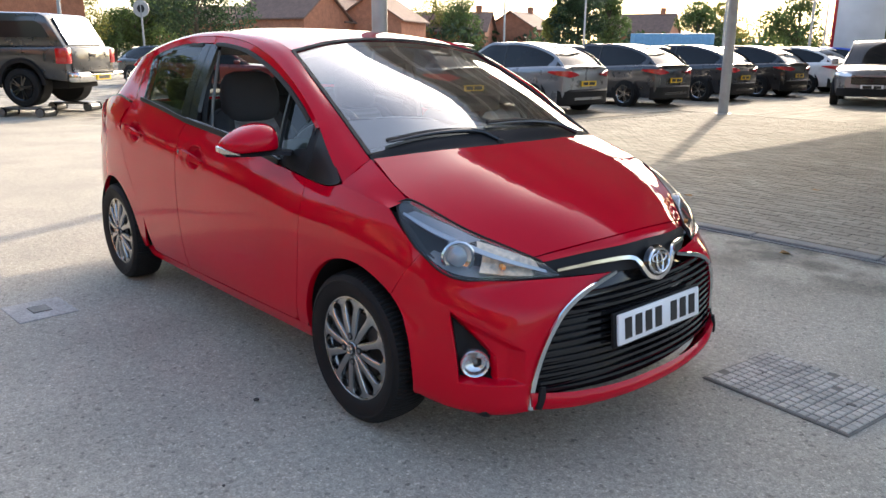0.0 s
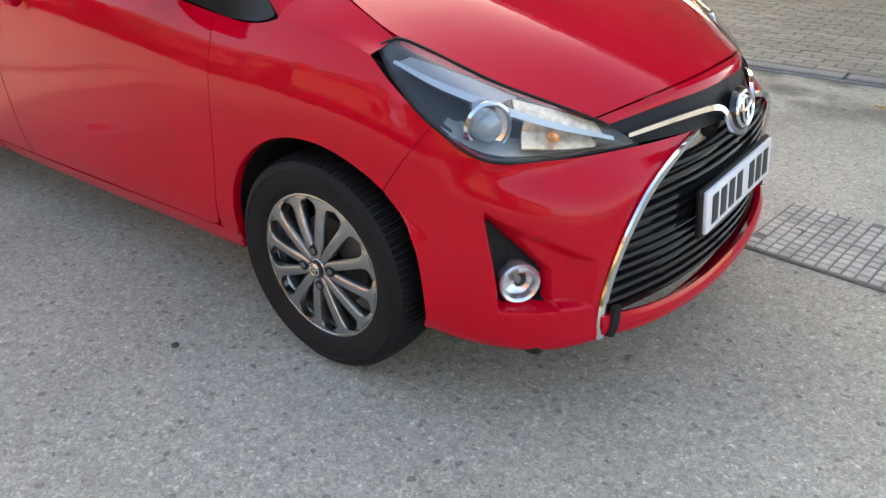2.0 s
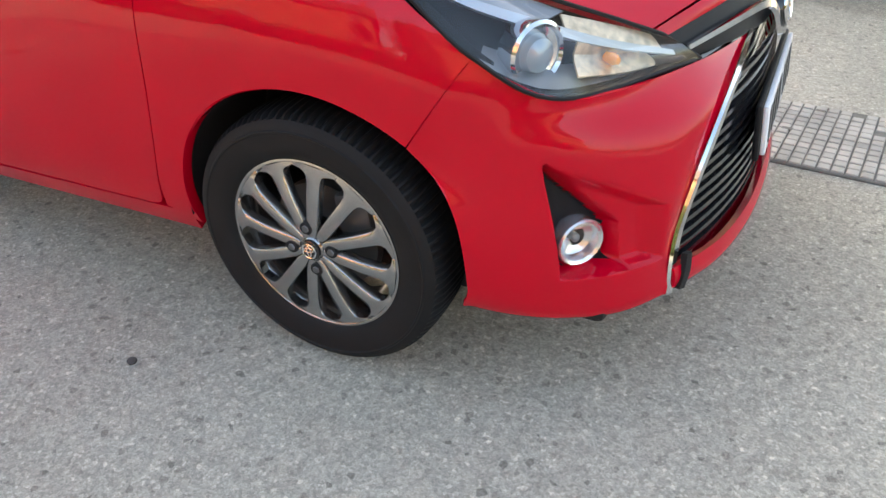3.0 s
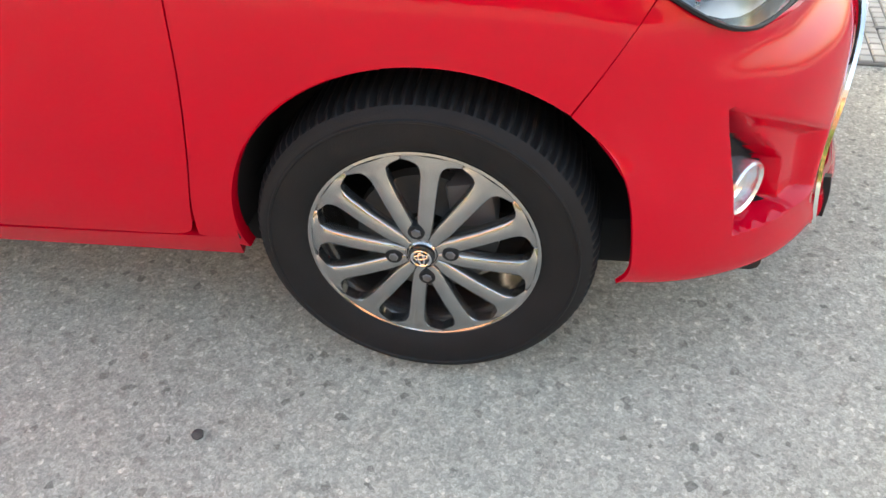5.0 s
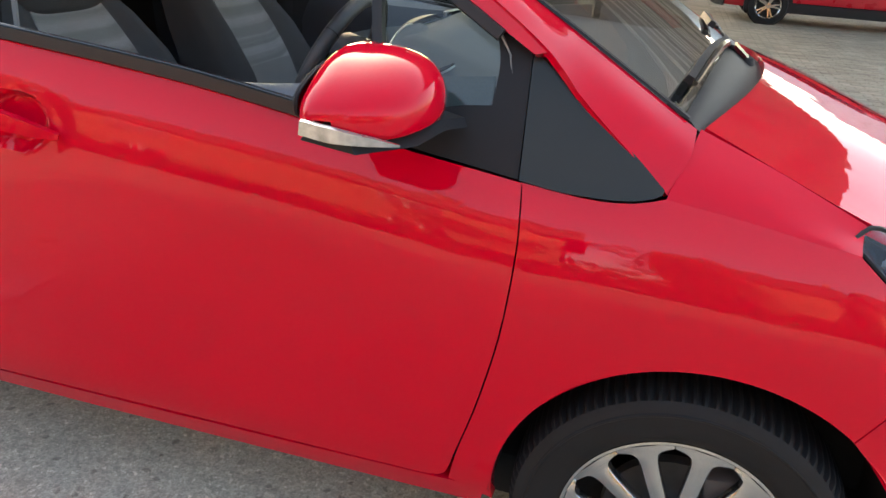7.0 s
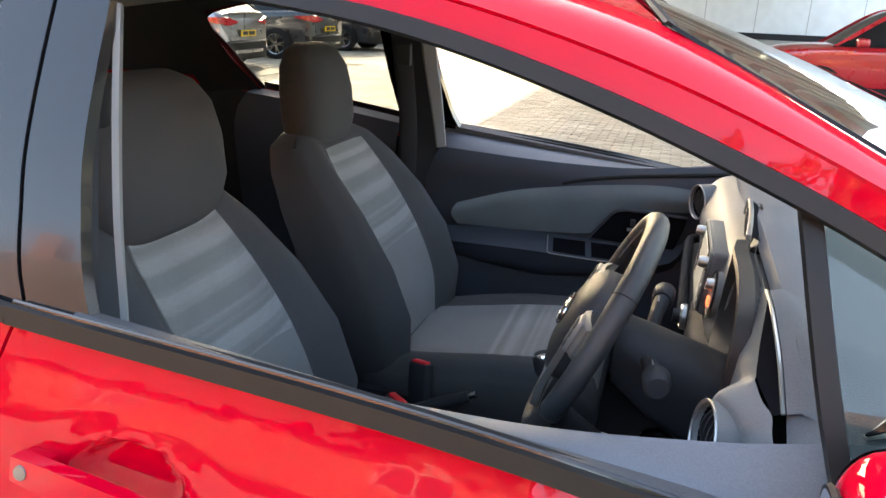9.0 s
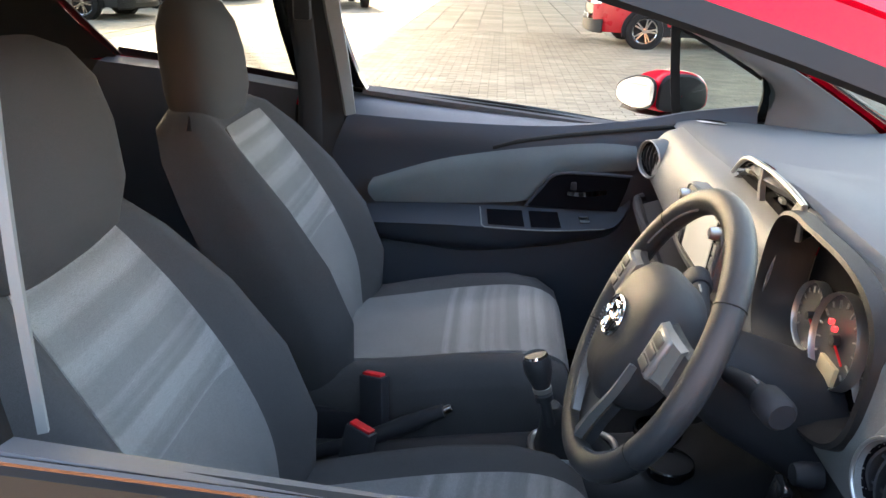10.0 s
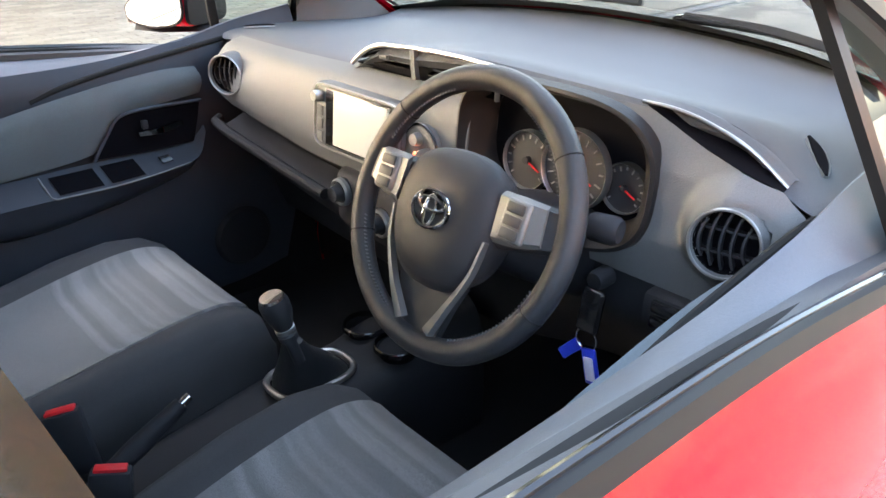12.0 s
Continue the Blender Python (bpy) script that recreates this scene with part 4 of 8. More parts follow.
for doors, hx, hz in ((front_doors, -0.050, 0.890), (rear_doors, -0.800, 0.955)):
    for door in doors:
        sgn = -1 if door is doors[0] else 1
        y = float(flank(hx, hz))
        tilt = 6
        m = pose(hx, sgn * y, hz, sgn * 11, tilt, 0)
        pts = [(-0.115, 0.014, 0.002), (-0.090, 0.018, 0.003), (-0.03, 0.022, 0.003), (0.045, 0.020, 0.001), (0.092, 0.011, -0.002), (0.112, 0.001, -0.003)]
        pts = [(x, sgn * yy, z) for x, yy, z in pts]
        part("handle", fixed(mesh_of(strip(pts, (0.034, 0.040, 0.041, 0.038, 0.030, 0.012), 0.014, (0, sgn, 0), 20))), RED, door, m=m)
        part("handle_mount", fixed(mesh_of(box(-0.117, -0.080, min(sgn * 0.018, -sgn * 0.006), max(sgn * 0.018, -sgn * 0.006), -0.015, 0.019, 0.006))), RED, door, m=m)
        if doors is front_doors and sgn < 0:
            part("lock", mesh_of(lathe([(0.0, -0.003), (0.008, -0.002), (0.009, 0.002)], 16, "y")), STEEL, door, m=m @ pose(-0.100, -0.0315, 0.003))


def oval_uv(a, b, n=32, e=0.62):
    """A rounded-off rectangle that narrows towards its outer end."""
    out = []
    for k in range(n + 1):
        t = 2 * math.pi * k / n
        c, q = math.cos(t), math.sin(t)
        u = a * abs(c) ** e * (1 if c > 0 else -1)
        v = b * abs(q) ** e * (1 if q > 0 else -1) * (1 - 0.35 * max(u, 0) / a)
        out.append((u, v - (0.010 * u / a)))
    return out


def mirror_shell():
    """Loops round the mirror housing, from its inner to its outer end."""
    rows = []
    for y0, zc, up, dn, fr, back in ((0.004, -0.006, 0.058, 0.032, 0.088, 0.056), (-0.010, -0.006, 0.070, 0.035, 0.105, 0.066), (-0.055, -0.008, 0.073, 0.035, 0.113, 0.070), (-0.100, -0.011, 0.065, 0.033, 0.109, 0.070),
                                     (-0.143, -0.015, 0.051, 0.030, 0.093, 0.066), (-0.172, -0.018, 0.036, 0.026, 0.066, 0.058), (-0.190, -0.020, 0.021, 0.022, 0.032, 0.044), (-0.196, -0.022, 0.006, 0.009, 0.0, 0.03)):
        ring = []
        for k in range(49):
            a = 2 * math.pi * k / 48
            c, s = math.cos(a), math.sin(a)
            over = s > 0
            x = fr * c ** (0.80 if over else 0.55) if c > 0 else -back * abs(c) ** (0.7 if y0 < -0.12 else 0.5)
            ring.append((x, y0, zc + (up * s ** 0.88 if over else -dn * abs(s) ** 0.50)))
        rows.append(ring)
    return rows


for sgn, _ in SIDES:
    m = pose(0.690, -0.838, 1.046) if sgn < 0 else pose(0.675, 0.850, 1.046, 0, 1, 24)
    shell = loft(mirror_shell(), 48, 26)
    shell = shell if sgn < 0 else mirror(shell)
    wing_mirror = part("wing_mirror", fixed(mesh_of(sheet(shell, (0, sgn, 0), flange=0.0), angle=42)), RED, car, "red wing mirror with a black base", m)
    base_pts = [(0.09, sgn * -0.062, -0.058), (0.05, 0.0, -0.053), (0.020, sgn * 0.09, -0.054), (-0.010, sgn * 0.186, -0.055)]
    part("mirror_base", fixed(mesh_of(strip(base_pts, (0.10, 0.14, 0.17, 0.10), 0.013, (0, 0, 1), 14))), BLACK_TRIM, wing_mirror)
    ind = [(0.084, sgn * 0.160, -0.045), (0.052, sgn * 0.186, -0.038), (0.006, sgn * 0.200, -0.033), (-0.044, sgn * 0.196, -0.029)]
    part("indicator", fixed(mesh_of(strip(ind, (0.003, 0.016, 0.025, 0.024), 0.006, (0.4, sgn * 0.9, 0), 16))), mat("clear_indicator", (0.30, 0.30, 0.30), 0.10, 0.6, vary=0.3, scale=60, coat=1.0), wing_mirror, "clear side indicator lens")
    root = [V(r) for r in mirror_shell()[:3]]
    cover = np.stack([root[0].mean(0) + (root[0] - root[0].mean(0)) * 0.02, root[0], root[0] * 0.5 + root[1] * 0.5])
    cover = cover + V((-0.002, 0.003, 0.002))
    part("mirror_inner_cover", fixed(mesh_of(sheet(cover if sgn < 0 else mirror(cover), (0, -sgn, 0), flange=0.0), angle=42)), BLACK_TRIM, wing_mirror, "black inner cover")
    wide, tall = (0.072, 0.030) if sgn < 0 else (0.088, 0.042)
    part("mirror_rim", fixed(mesh_of(tube([(-0.070, sgn * (0.088 + u), 0.001 + v) for u, v in oval_uv(wide, tall)], 0.004, 6, caps=False))), BLACK_TRIM, wing_mirror)
    part("mirror_glass", mesh_of(([(-0.0735, sgn * (0.088 + u), 0.001 + v) for u, v in oval_uv(wide - 0.001, tall - 0.001)[:-1]], [tuple(range(32))])), MIRROR, wing_mirror, "mirror glass")

# ---------------------------------------------------------------- the hatchback's cabin
DASH = mat("dash_top", (0.105, 0.110, 0.120), 0.70, vary=0.06, bump=0.5, bump_scale=600, spec=0.3, fine=0.08, fine_scale=500)
DASH_GREY = mat("dash_grey", (0.142, 0.147, 0.148), 0.55, vary=0.06, bump=0.4, bump_scale=650, spec=0.35, fine=0.06, fine_scale=500)
CABIN_BLACK = mat("cabin_black", (0.022, 0.023, 0.027), 0.62, vary=0.12, bump=0.3, bump_scale=700, spec=0.3)
CARD = mat("door_card", (0.030, 0.037, 0.051), 0.55, vary=0.1, bump=0.3, bump_scale=650)
CARD_GREY = mat("door_cloth", (0.125, 0.152, 0.163), 0.75, vary=0.1, bump=0.3, bump_scale=900, fine=0.15, fine_scale=900)
CLOTH = mat("seat_cloth", (0.054, 0.053, 0.055), 0.9, vary=0.12, bump=0.4, bump_scale=1100, fine=0.3, fine_scale=1300)
LEATHER = mat("wheel_leather", (0.030, 0.031, 0.034), 0.42, vary=0.15, bump=0.4, bump_scale=900)
BRUSHED = mat("spoke_silver", (0.24, 0.24, 0.235), 0.45, 0.6, vary=0.08, bump=0.2, bump_scale=900)
SATIN = mat("satin_silver", (0.40, 0.40, 0.395), 0.33, 0.85, vary=0.06)
LINER = mat("headliner", (0.48, 0.47, 0.44), 0.9, vary=0.06, bump=0.2, bump_scale=600)
PILLAR_TRIM = mat("pillar_trim", (0.20, 0.205, 0.205), 0.6, vary=0.06, bump=0.2, bump_scale=500)
MESHES = {}
# near-black that puts shade into the cabin's hollows, vents and pockets
HOLLOW_SHADE = mat("hollow_shade", (0.006, 0.006, 0.008), 0.95, vary=0.2, spec=0.05)
TRIM_TOP = mat("door_top_grey", (0.105, 0.114, 0.130), 0.48, vary=0.08, bump=0.3, bump_scale=600, spec=0.6, fine=0.1, fine_scale=450)
CARPET = mat("carpet", (0.010, 0.010, 0.011), 0.95, vary=0.2, bump=0.5, bump_scale=500)
RED_PLASTIC = mat("buckle_red", (0.75, 0.02, 0.03), 0.35, vary=0.06)


def stripe_mat():
    """Grey seat cloth with soft bands across it and a fine weave."""
    m = mat("striped_cloth", (0.215, 0.211, 0.207), 0.9, vary=0.1, bump=0.4, bump_scale=1200, fine=0.35, fine_scale=1000)
    nt = m.node_tree
    b = nt.nodes["Principled BSDF"]
    src = b.inputs["Base Color"].links[0].from_socket
    geo = next(n for n in nt.nodes if n.type == "NEW_GEOMETRY")
    sep, comb = nt.nodes.new("ShaderNodeSeparateXYZ"), nt.nodes.new("ShaderNodeCombineXYZ")
    nt.links.new(geo.outputs["Position"], sep.inputs[0])
    dif = nt.nodes.new("ShaderNodeMath")
    dif.operation = "SUBTRACT"
    half = nt.nodes.new("ShaderNodeMath")
    half.operation = "MULTIPLY"
    half.inputs[1].default_value = 0.45
    nt.links.new(sep.outputs[2], half.inputs[0])
    nt.links.new(sep.outputs[0], dif.inputs[0]), nt.links.new(half.outputs[0], dif.inputs[1])
    nt.links.new(dif.outputs[0], comb.inputs[0])
    wave = nt.nodes.new("ShaderNodeTexNoise")
    wave.noise_dimensions = "1D"
    wave.inputs["Scale"].default_value, wave.inputs["Detail"].default_value = 32.0, 1.5
    nt.links.new(dif.outputs[0], wave.inputs["W"])
    band = nt.nodes.new("ShaderNodeMapRange")
    band.inputs["From Min"].default_value, band.inputs["From Max"].default_value = 0.42, 0.62
    band.inputs["To Min"].default_value, band.inputs["To Max"].default_value = 0.84, 1.20
    nt.links.new(wave.outputs["Fac"], band.inputs["Value"])
    sc = nt.nodes.new("ShaderNodeVectorMath")
    sc.operation = "SCALE"
    nt.links.new(src, sc.inputs[0]), nt.links.new(band.outputs["Result"], sc.inputs["Scale"])
    nt.links.new(sc.outputs[0], b.inputs["Base Color"])
    return m


STRIPES = stripe_mat()
INSERT = mat("insert_cloth", (0.184, 0.181, 0.178), 0.9, vary=0.1, bump=0.4, bump_scale=1200, fine=0.35, fine_scale=1000)

# tub: floor, bulkhead, inner sides, headliner
tub = part("cabin_floor", mesh_of(sheet(loft([[(-1.6, -0.72, 0.42), (-0.9, -0.72, 0.34), (0.2, -0.72, 0.33), (0.9, -0.70, 0.34), (1.10, -0.68, 0.62), (1.14, -0.66, 1.0)], [(-1.6, 0.72, 0.42), (-0.9, 0.72, 0.34), (0.2, 0.72, 0.33), (0.9, 0.70, 0.34), (1.10, 0.68, 0.62), (1.14, 0.66, 1.0)]], 30, 4), (0, 0, 1), flange=0.0)), CARPET, car)
part("headliner", mesh_of(sheet(loft(mirrored_rows([[(x - 0.02, y * 0.985, z - 0.035) for x, y, z in r] for r in ROOF]), 20, 20), (0, 0, -1), flange=0.0)), LINER, car, "pale grey headliner")
both("inner_rail_trim", lambda: [sheet(loft([[(x, y + 0.030, z - 0.010) for x, y, z in SEAM_TOP], [(x, y + 0.012, z - 0.026) for x, y, z in PILLAR_IN[1:]]], 40, 3), (0, 1, -0.6), flange=0.0)], LINER)
PILLAR_WINDOW = [(0.862, -0.724, 0.985), (0.868, -0.722, 1.055), (0.842, -0.708, 1.118), (0.75, -0.690, 1.174), (0.60, -0.665, 1.247), (0.40, -0.638, 1.321), (0.18, -0.616, 1.380), (-0.05, -0.602, 1.408)]
PILLAR_SCREEN = [(1.120, -0.652, 1.000), (1.070, -0.646, 1.038), (0.930, -0.622, 1.122), (0.78, -0.597, 1.205), (0.62, -0.574, 1.290), (0.45, -0.548, 1.372), (0.20, -0.536, 1.428), (-0.05, -0.532, 1.452)]
both("inner_screen_pillar", lambda: [sheet(loft([PILLAR_WINDOW, [((a[0] + b[0]) / 2 - 0.010, (a[1] + b[1]) / 2 + 0.022, (a[2] + b[2]) / 2 - 0.010) for a, b in zip(PILLAR_WINDOW, PILLAR_SCREEN)], PILLAR_SCREEN], 30, 8), (0, 1, -0.3), flange=0.004)], PILLAR_TRIM)
both("inner_quarter_trim", lambda: [sheet(loft([[(-0.80, -0.735, 0.40), (-0.80, -0.735, 1.11)], [(-1.2, -0.70, 0.45), (-1.2, -0.68, 1.13)], [(-1.66, -0.60, 0.5), (-1.60, -0.60, 1.03)]], 8, 10), (0, 1, 0), flange=0.0)], CABIN_BLACK)
both("inner_rear_pillar", lambda: [sheet(loft([[(-0.88, -0.70, 1.15), (-0.97, -0.60, 1.38)], [(-1.2, -0.66, 1.16), (-1.2, -0.565, 1.35)], [(-1.50, -0.60, 1.13), (-1.27, -0.53, 1.33)]], 8, 8), (0, 1, 0), flange=0.0)], CABIN_BLACK)
part("parcel_shelf", mesh_of(box(-1.62, -1.12, -0.62, 0.62, 1.00, 1.02, 0.006)), CABIN_BLACK, car)
part("tailgate_trim", mesh_of(sheet(loft([[(-1.60, -0.6, 0.45), (-1.60, 0.6, 0.45)], [(-1.62, -0.6, 1.03), (-1.62, 0.6, 1.03)]], 6, 6), (1, 0, 0), flange=0.0)), CABIN_BLACK, car)


def ring_loft(rings, caps=True):
    """Closed loops of equal length, joined one to the next."""
    n, verts, faces = len(rings[0]), [], []
    for r in rings:
        verts += [tuple(p) for p in r]
    for j in range(len(rings) - 1):
        for k in range(n):
            a, b = j * n + k, j * n + (k + 1) % n
            faces.append((a, b, b + n, a + n))
    if caps:
        faces += [tuple(range(n))[::-1], tuple(range((len(rings) - 1) * n, len(rings) * n))]
    return verts, faces


def superloop(cu, cv, au, av, e=2.6, n=32):
    out = []
    for k in range(n):
        a = 2 * math.pi * k / n
        c, s = math.cos(a), math.sin(a)
        out.append((cu + au * abs(c) ** (2 / e) * (1 if c >= 0 else -1), cv + av * abs(s) ** (2 / e) * (1 if s >= 0 else -1)))
    return out


def seat(y0, inner, head_x=0.0, head_z=0.0, head_w=1.0):
    """A front seat; inner is the side (+1 or -1) on which the tunnel lies."""
    s = part("front_seat", fixed(mesh_of(box(-0.16, 0.34, y0 - 0.21, y0 + 0.21, 0.36, 0.50, 0.02))), CABIN_BLACK, car, "black and grey striped cloth front seat", pose(-0.035, 0, -0.032))
    # backrest: loops by height
    rings = []
    for z, w, xf, xb, bol in ((0.52, 0.200, -0.10, -0.24, 0.03), (0.60, 0.235, -0.085, -0.25, 0.055), (0.72, 0.255, -0.105, -0.275, 0.080), (0.84, 0.262, -0.155, -0.315, 0.085),
                              (0.95, 0.250, -0.215, -0.365, 0.070), (1.04, 0.225, -0.272, -0.405, 0.045), (1.095, 0.190, -0.308, -0.425, 0.022), (1.118, 0.150, -0.335, -0.415, 0.0)):
        loop = []
        for k in range(40):
            a = 2 * math.pi * k / 40
            c, q = math.cos(a), math.sin(a)
            yy = w * abs(q) ** 0.62 * (1 if q >= 0 else -1)
            t = abs(yy) / w
            if c >= 0:
                hump = bol * math.exp(-((t - 0.80) / 0.20) ** 2)
                xx = xf + hump - (1 - abs(c) ** 0.5) * 0.045 * (t > 0.86)
            else:
                xx = xb + 0.03 * t ** 3
            if abs(c) < 0.05:
                xx = (xf + xb) / 2 + 0.03
            loop.append((xx, y0 + yy, z))
        rings.append(loop)
    part("backrest", fixed(mesh_of(ring_loft(rings), angle=60)), CLOTH, s)
    # cushion: loops along the car
    rings = []
    for x, w, top, low, bol in ((-0.14, 0.215, 0.585, 0.48, 0.01), (-0.06, 0.240, 0.592, 0.44, 0.028), (0.06, 0.255, 0.602, 0.43, 0.042), (0.18, 0.262, 0.622, 0.43, 0.042), (0.29, 0.262, 0.640, 0.43, 0.030), (0.36, 0.256, 0.640, 0.44, 0.018), (0.405, 0.245, 0.620, 0.46, 0.008), (0.425, 0.225, 0.575, 0.49, 0.0)):
        loop = []
        for k in range(40):
            a = 2 * math.pi * k / 40
            c, q = math.cos(a), math.sin(a)
            yy = w * abs(q) ** 0.6 * (1 if q >= 0 else -1)
            t = abs(yy) / w
            zz = top + bol * math.exp(-((t - 0.80) / 0.18) ** 2) - 0.03 * max(t - 0.9, 0) / 0.1 if c >= 0 else low
            if abs(c) < 0.05:
                zz = (top + low) / 2 + 0.03
            loop.append((x, y0 + yy, zz))
        rings.append(loop)
    part("cushion", fixed(mesh_of(ring_loft(rings), angle=60)), CLOTH, s)
    # inserts lie over both, bowed with the bolsters
    back = [[(xf + 0.006 + bol * math.exp(-((abs(t) - 0.80) / 0.20) ** 2), y0 + w * t, z) for t in (-0.55, -0.44, -0.26, 0, 0.26, 0.44, 0.55)]
            for z, w, xf, bol in ((0.60, 0.235, -0.085, 0.055), (0.72, 0.255, -0.105, 0.080), (0.84, 0.262, -0.155, 0.085), (0.95, 0.250, -0.215, 0.070), (1.04, 0.225, -0.272, 0.045), (1.085, 0.198, -0.300, 0.026))]
    g = loft(back, 12, 24)
    part("backrest_stripes", mesh_of(sheet(g[11:], (1, 0, 0.5), flange=0.008)), STRIPES, s, "grey striped seat cloth")
    part("backrest_insert", mesh_of(sheet(g[:12], (1, 0, 0.5), flange=0.008)), INSERT, s)
    cus = [[(x, y0 + w * t, top + 0.005 + bol * math.exp(-((abs(t) - 0.80) / 0.18) ** 2)) for t in (-0.64, -0.5, -0.3, 0, 0.3, 0.5, 0.64)]
           for x, w, top, bol in ((-0.08, 0.235, 0.590, 0.024), (0.06, 0.255, 0.602, 0.042), (0.18, 0.262, 0.622, 0.042), (0.29, 0.262, 0.640, 0.030), (0.36, 0.256, 0.641, 0.018), (0.405, 0.245, 0.621, 0.008), (0.421, 0.230, 0.585, 0.0))]
    g = loft(cus, 12, 26)
    part("cushion_insert", mesh_of(sheet(g[:12], (0, 0, 1), flange=0.008)), INSERT, s)
    part("cushion_stripes", mesh_of(sheet(g[11:], (0, 0, 1), flange=0.008)), STRIPES, s, "grey striped seat cloth")
    rings = []
    for z, w, d, xc in ((1.068, 0.112, 0.032, -0.342), (1.090, 0.140, 0.052, -0.338), (1.145, 0.160, 0.062, -0.338), (1.22, 0.160, 0.062, -0.344), (1.278, 0.148, 0.056, -0.351), (1.315, 0.120, 0.042, -0.358), (1.333, 0.076, 0.022, -0.362)):
        rings.append([(xc + head_x + u, y0 + v, z + head_z) for u, v in superloop(0, 0, d, w * head_w, 3.0)])
    part("headrest", fixed(mesh_of(ring_loft(rings), angle=60)), CLOTH, s)
    part("seat_side_cover", fixed(mesh_of(box(-0.17, 0.30, y0 + inner * 0.235 - 0.012, y0 + inner * 0.235 + 0.012, 0.42, 0.54, 0.01))), CABIN_BLACK, s)
    return s


seat(-0.365, 1, 0.035, -0.02, 1.04)
seat(0.365, -1, -0.02, -0.005, 0.84)
bench = part("rear_bench", fixed(mesh_of(box(-1.02, -0.52, -0.62, 0.62, 0.42, 0.60, 0.06, 4))), CLOTH, car, "black cloth rear bench")
part("rear_backrest", fixed(mesh_of(moved(box(-0.07, 0.07, -0.62, 0.62, 0.0, 0.58, 0.05, 4), pose(-1.02, 0, 0.52, 0, -14, 0)))), CLOTH, bench)
for y in (-0.36, 0.36):
    part("rear_headrest", fixed(mesh_of(box(-1.22, -1.13, y - 0.12, y + 0.12, 1.08, 1.22, 0.035, 3))), CLOTH, bench)

# ---- dashboard
def smooth_step(t):
    t = min(max(t, 0.0), 1.0)
    return t * t * (3 - 2 * t)


def hood(y):
    """How far the dash rises over the centre vents and the driver's side, from 0 to 1."""
    return (0.70 * smooth_step((0.195 - y) / 0.13) + 0.30 * smooth_step((0.08 - y) / 0.26)) * smooth_step((y + 0.700) / 0.125)


def dash_rows():
    rows = []
    for x, ze, zm, rise in ((1.226, 1.023, 1.057, 0.0), (1.15, 1.010, 1.042, 0.0), (1.06, 1.006, 1.036, 0.0), (0.91, 1.010, 1.036, 0.004), (0.79, 1.014, 1.036, 0.024), (0.70, 1.016, 1.032, 0.052), (0.650, 1.014, 1.028, 0.065), (0.624, 1.008, 1.022, 0.067), (0.619, 0.999, 1.014, 0.066), (0.632, 0.992, 1.006, 0.060)):
        row = []
        for y in np.linspace(-0.72, 0.72, 61):
            t = abs(y) / 0.70
            back = 0.018 * smooth_step((y + 0.05) / 0.2) * (x < 0.66)
            row.append((x + back + (0.004 * t ** 3 if x < 0.85 else -0.095 * t ** 2 * (x - 0.9) / 0.4), y * (1 - 0.30 * max(x - 0.80, 0)), zm + (ze - zm) * t ** 2 + rise * hood(y)))
        rows.append(row)
    return rows


dash = part("dashboard", mesh_of(sheet(loft(dash_rows(), 110, 34), (0, 0, 1), flange=0.01)), DASH, car, "grey grained plastic dashboard")
part("fascia", mesh_of(sheet(loft([[(0.640, 0.600, 1.019), (0.640, 0.40, 1.019), (0.645, 0.18, 1.023), (0.640, -0.02, 1.028), (0.624, -0.17, 1.030)],
                                    [(0.603, 0.612, 1.001), (0.603, 0.40, 0.998), (0.602, 0.18, 1.000), (0.602, -0.02, 1.002), (0.604, -0.17, 1.002)],
                                    [(0.574, 0.622, 0.955), (0.578, 0.40, 0.950), (0.578, 0.18, 0.945), (0.580, -0.02, 0.940), (0.594, -0.17, 0.940)],
                                    [(0.572, 0.612, 0.905), (0.570, 0.40, 0.895), (0.568, 0.18, 0.885), (0.573, -0.02, 0.880), (0.588, -0.17, 0.880)],
                                    [(0.592, 0.594, 0.872), (0.582, 0.39, 0.857), (0.574, 0.217, 0.847), (0.578, -0.02, 0.845), (0.588, -0.17, 0.850)]], 40, 22), (-1, 0, 0), flange=0.07)), DASH_GREY, dash, "silver-grey fascia panel")
part("dash_end", mesh_of(sheet(loft([[(0.66, 0.60, 1.010), (0.80, 0.68, 1.000)], [(0.64, 0.62, 0.94), (0.80, 0.70, 0.94)], [(0.66, 0.60, 0.85), (0.80, 0.69, 0.80)]], 6, 8), (-1, 1, 0), flange=0.0)), CABIN_BLACK, dash)

# driver's panel: one curved sheet with a swelling round the vent and an opening for the instruments
BIN_Y, BIN_Z = -0.336, 0.984
PANEL_TOP = ((-0.715, 0.975), (-0.690, 1.004), (-0.663, 1.026), (-0.615, 1.042), (-0.570, 1.054), (-0.523, 1.070), (-0.482, 1.084), (-0.20, 1.086), (-0.15, 1.072))
VENT_Y, VENT_Z = -0.632, 0.968


def panel_x(y, z):
    lean = np.interp(z, (0.86, 0.93, 1.02, 1.09), (0.585, 0.574, 0.584, 0.612))
    d = np.hypot(y - VENT_Y, z - VENT_Z)
    swell = np.clip((0.076 - d) / 0.030, 0, 1)
    return lean + 0.02 * np.clip((y + 0.30) / 0.15, 0, 1) - 0.026 * swell * swell * (3 - 2 * swell) + 0.032 * np.clip((-0.62 - y) / 0.05, 0, 1)


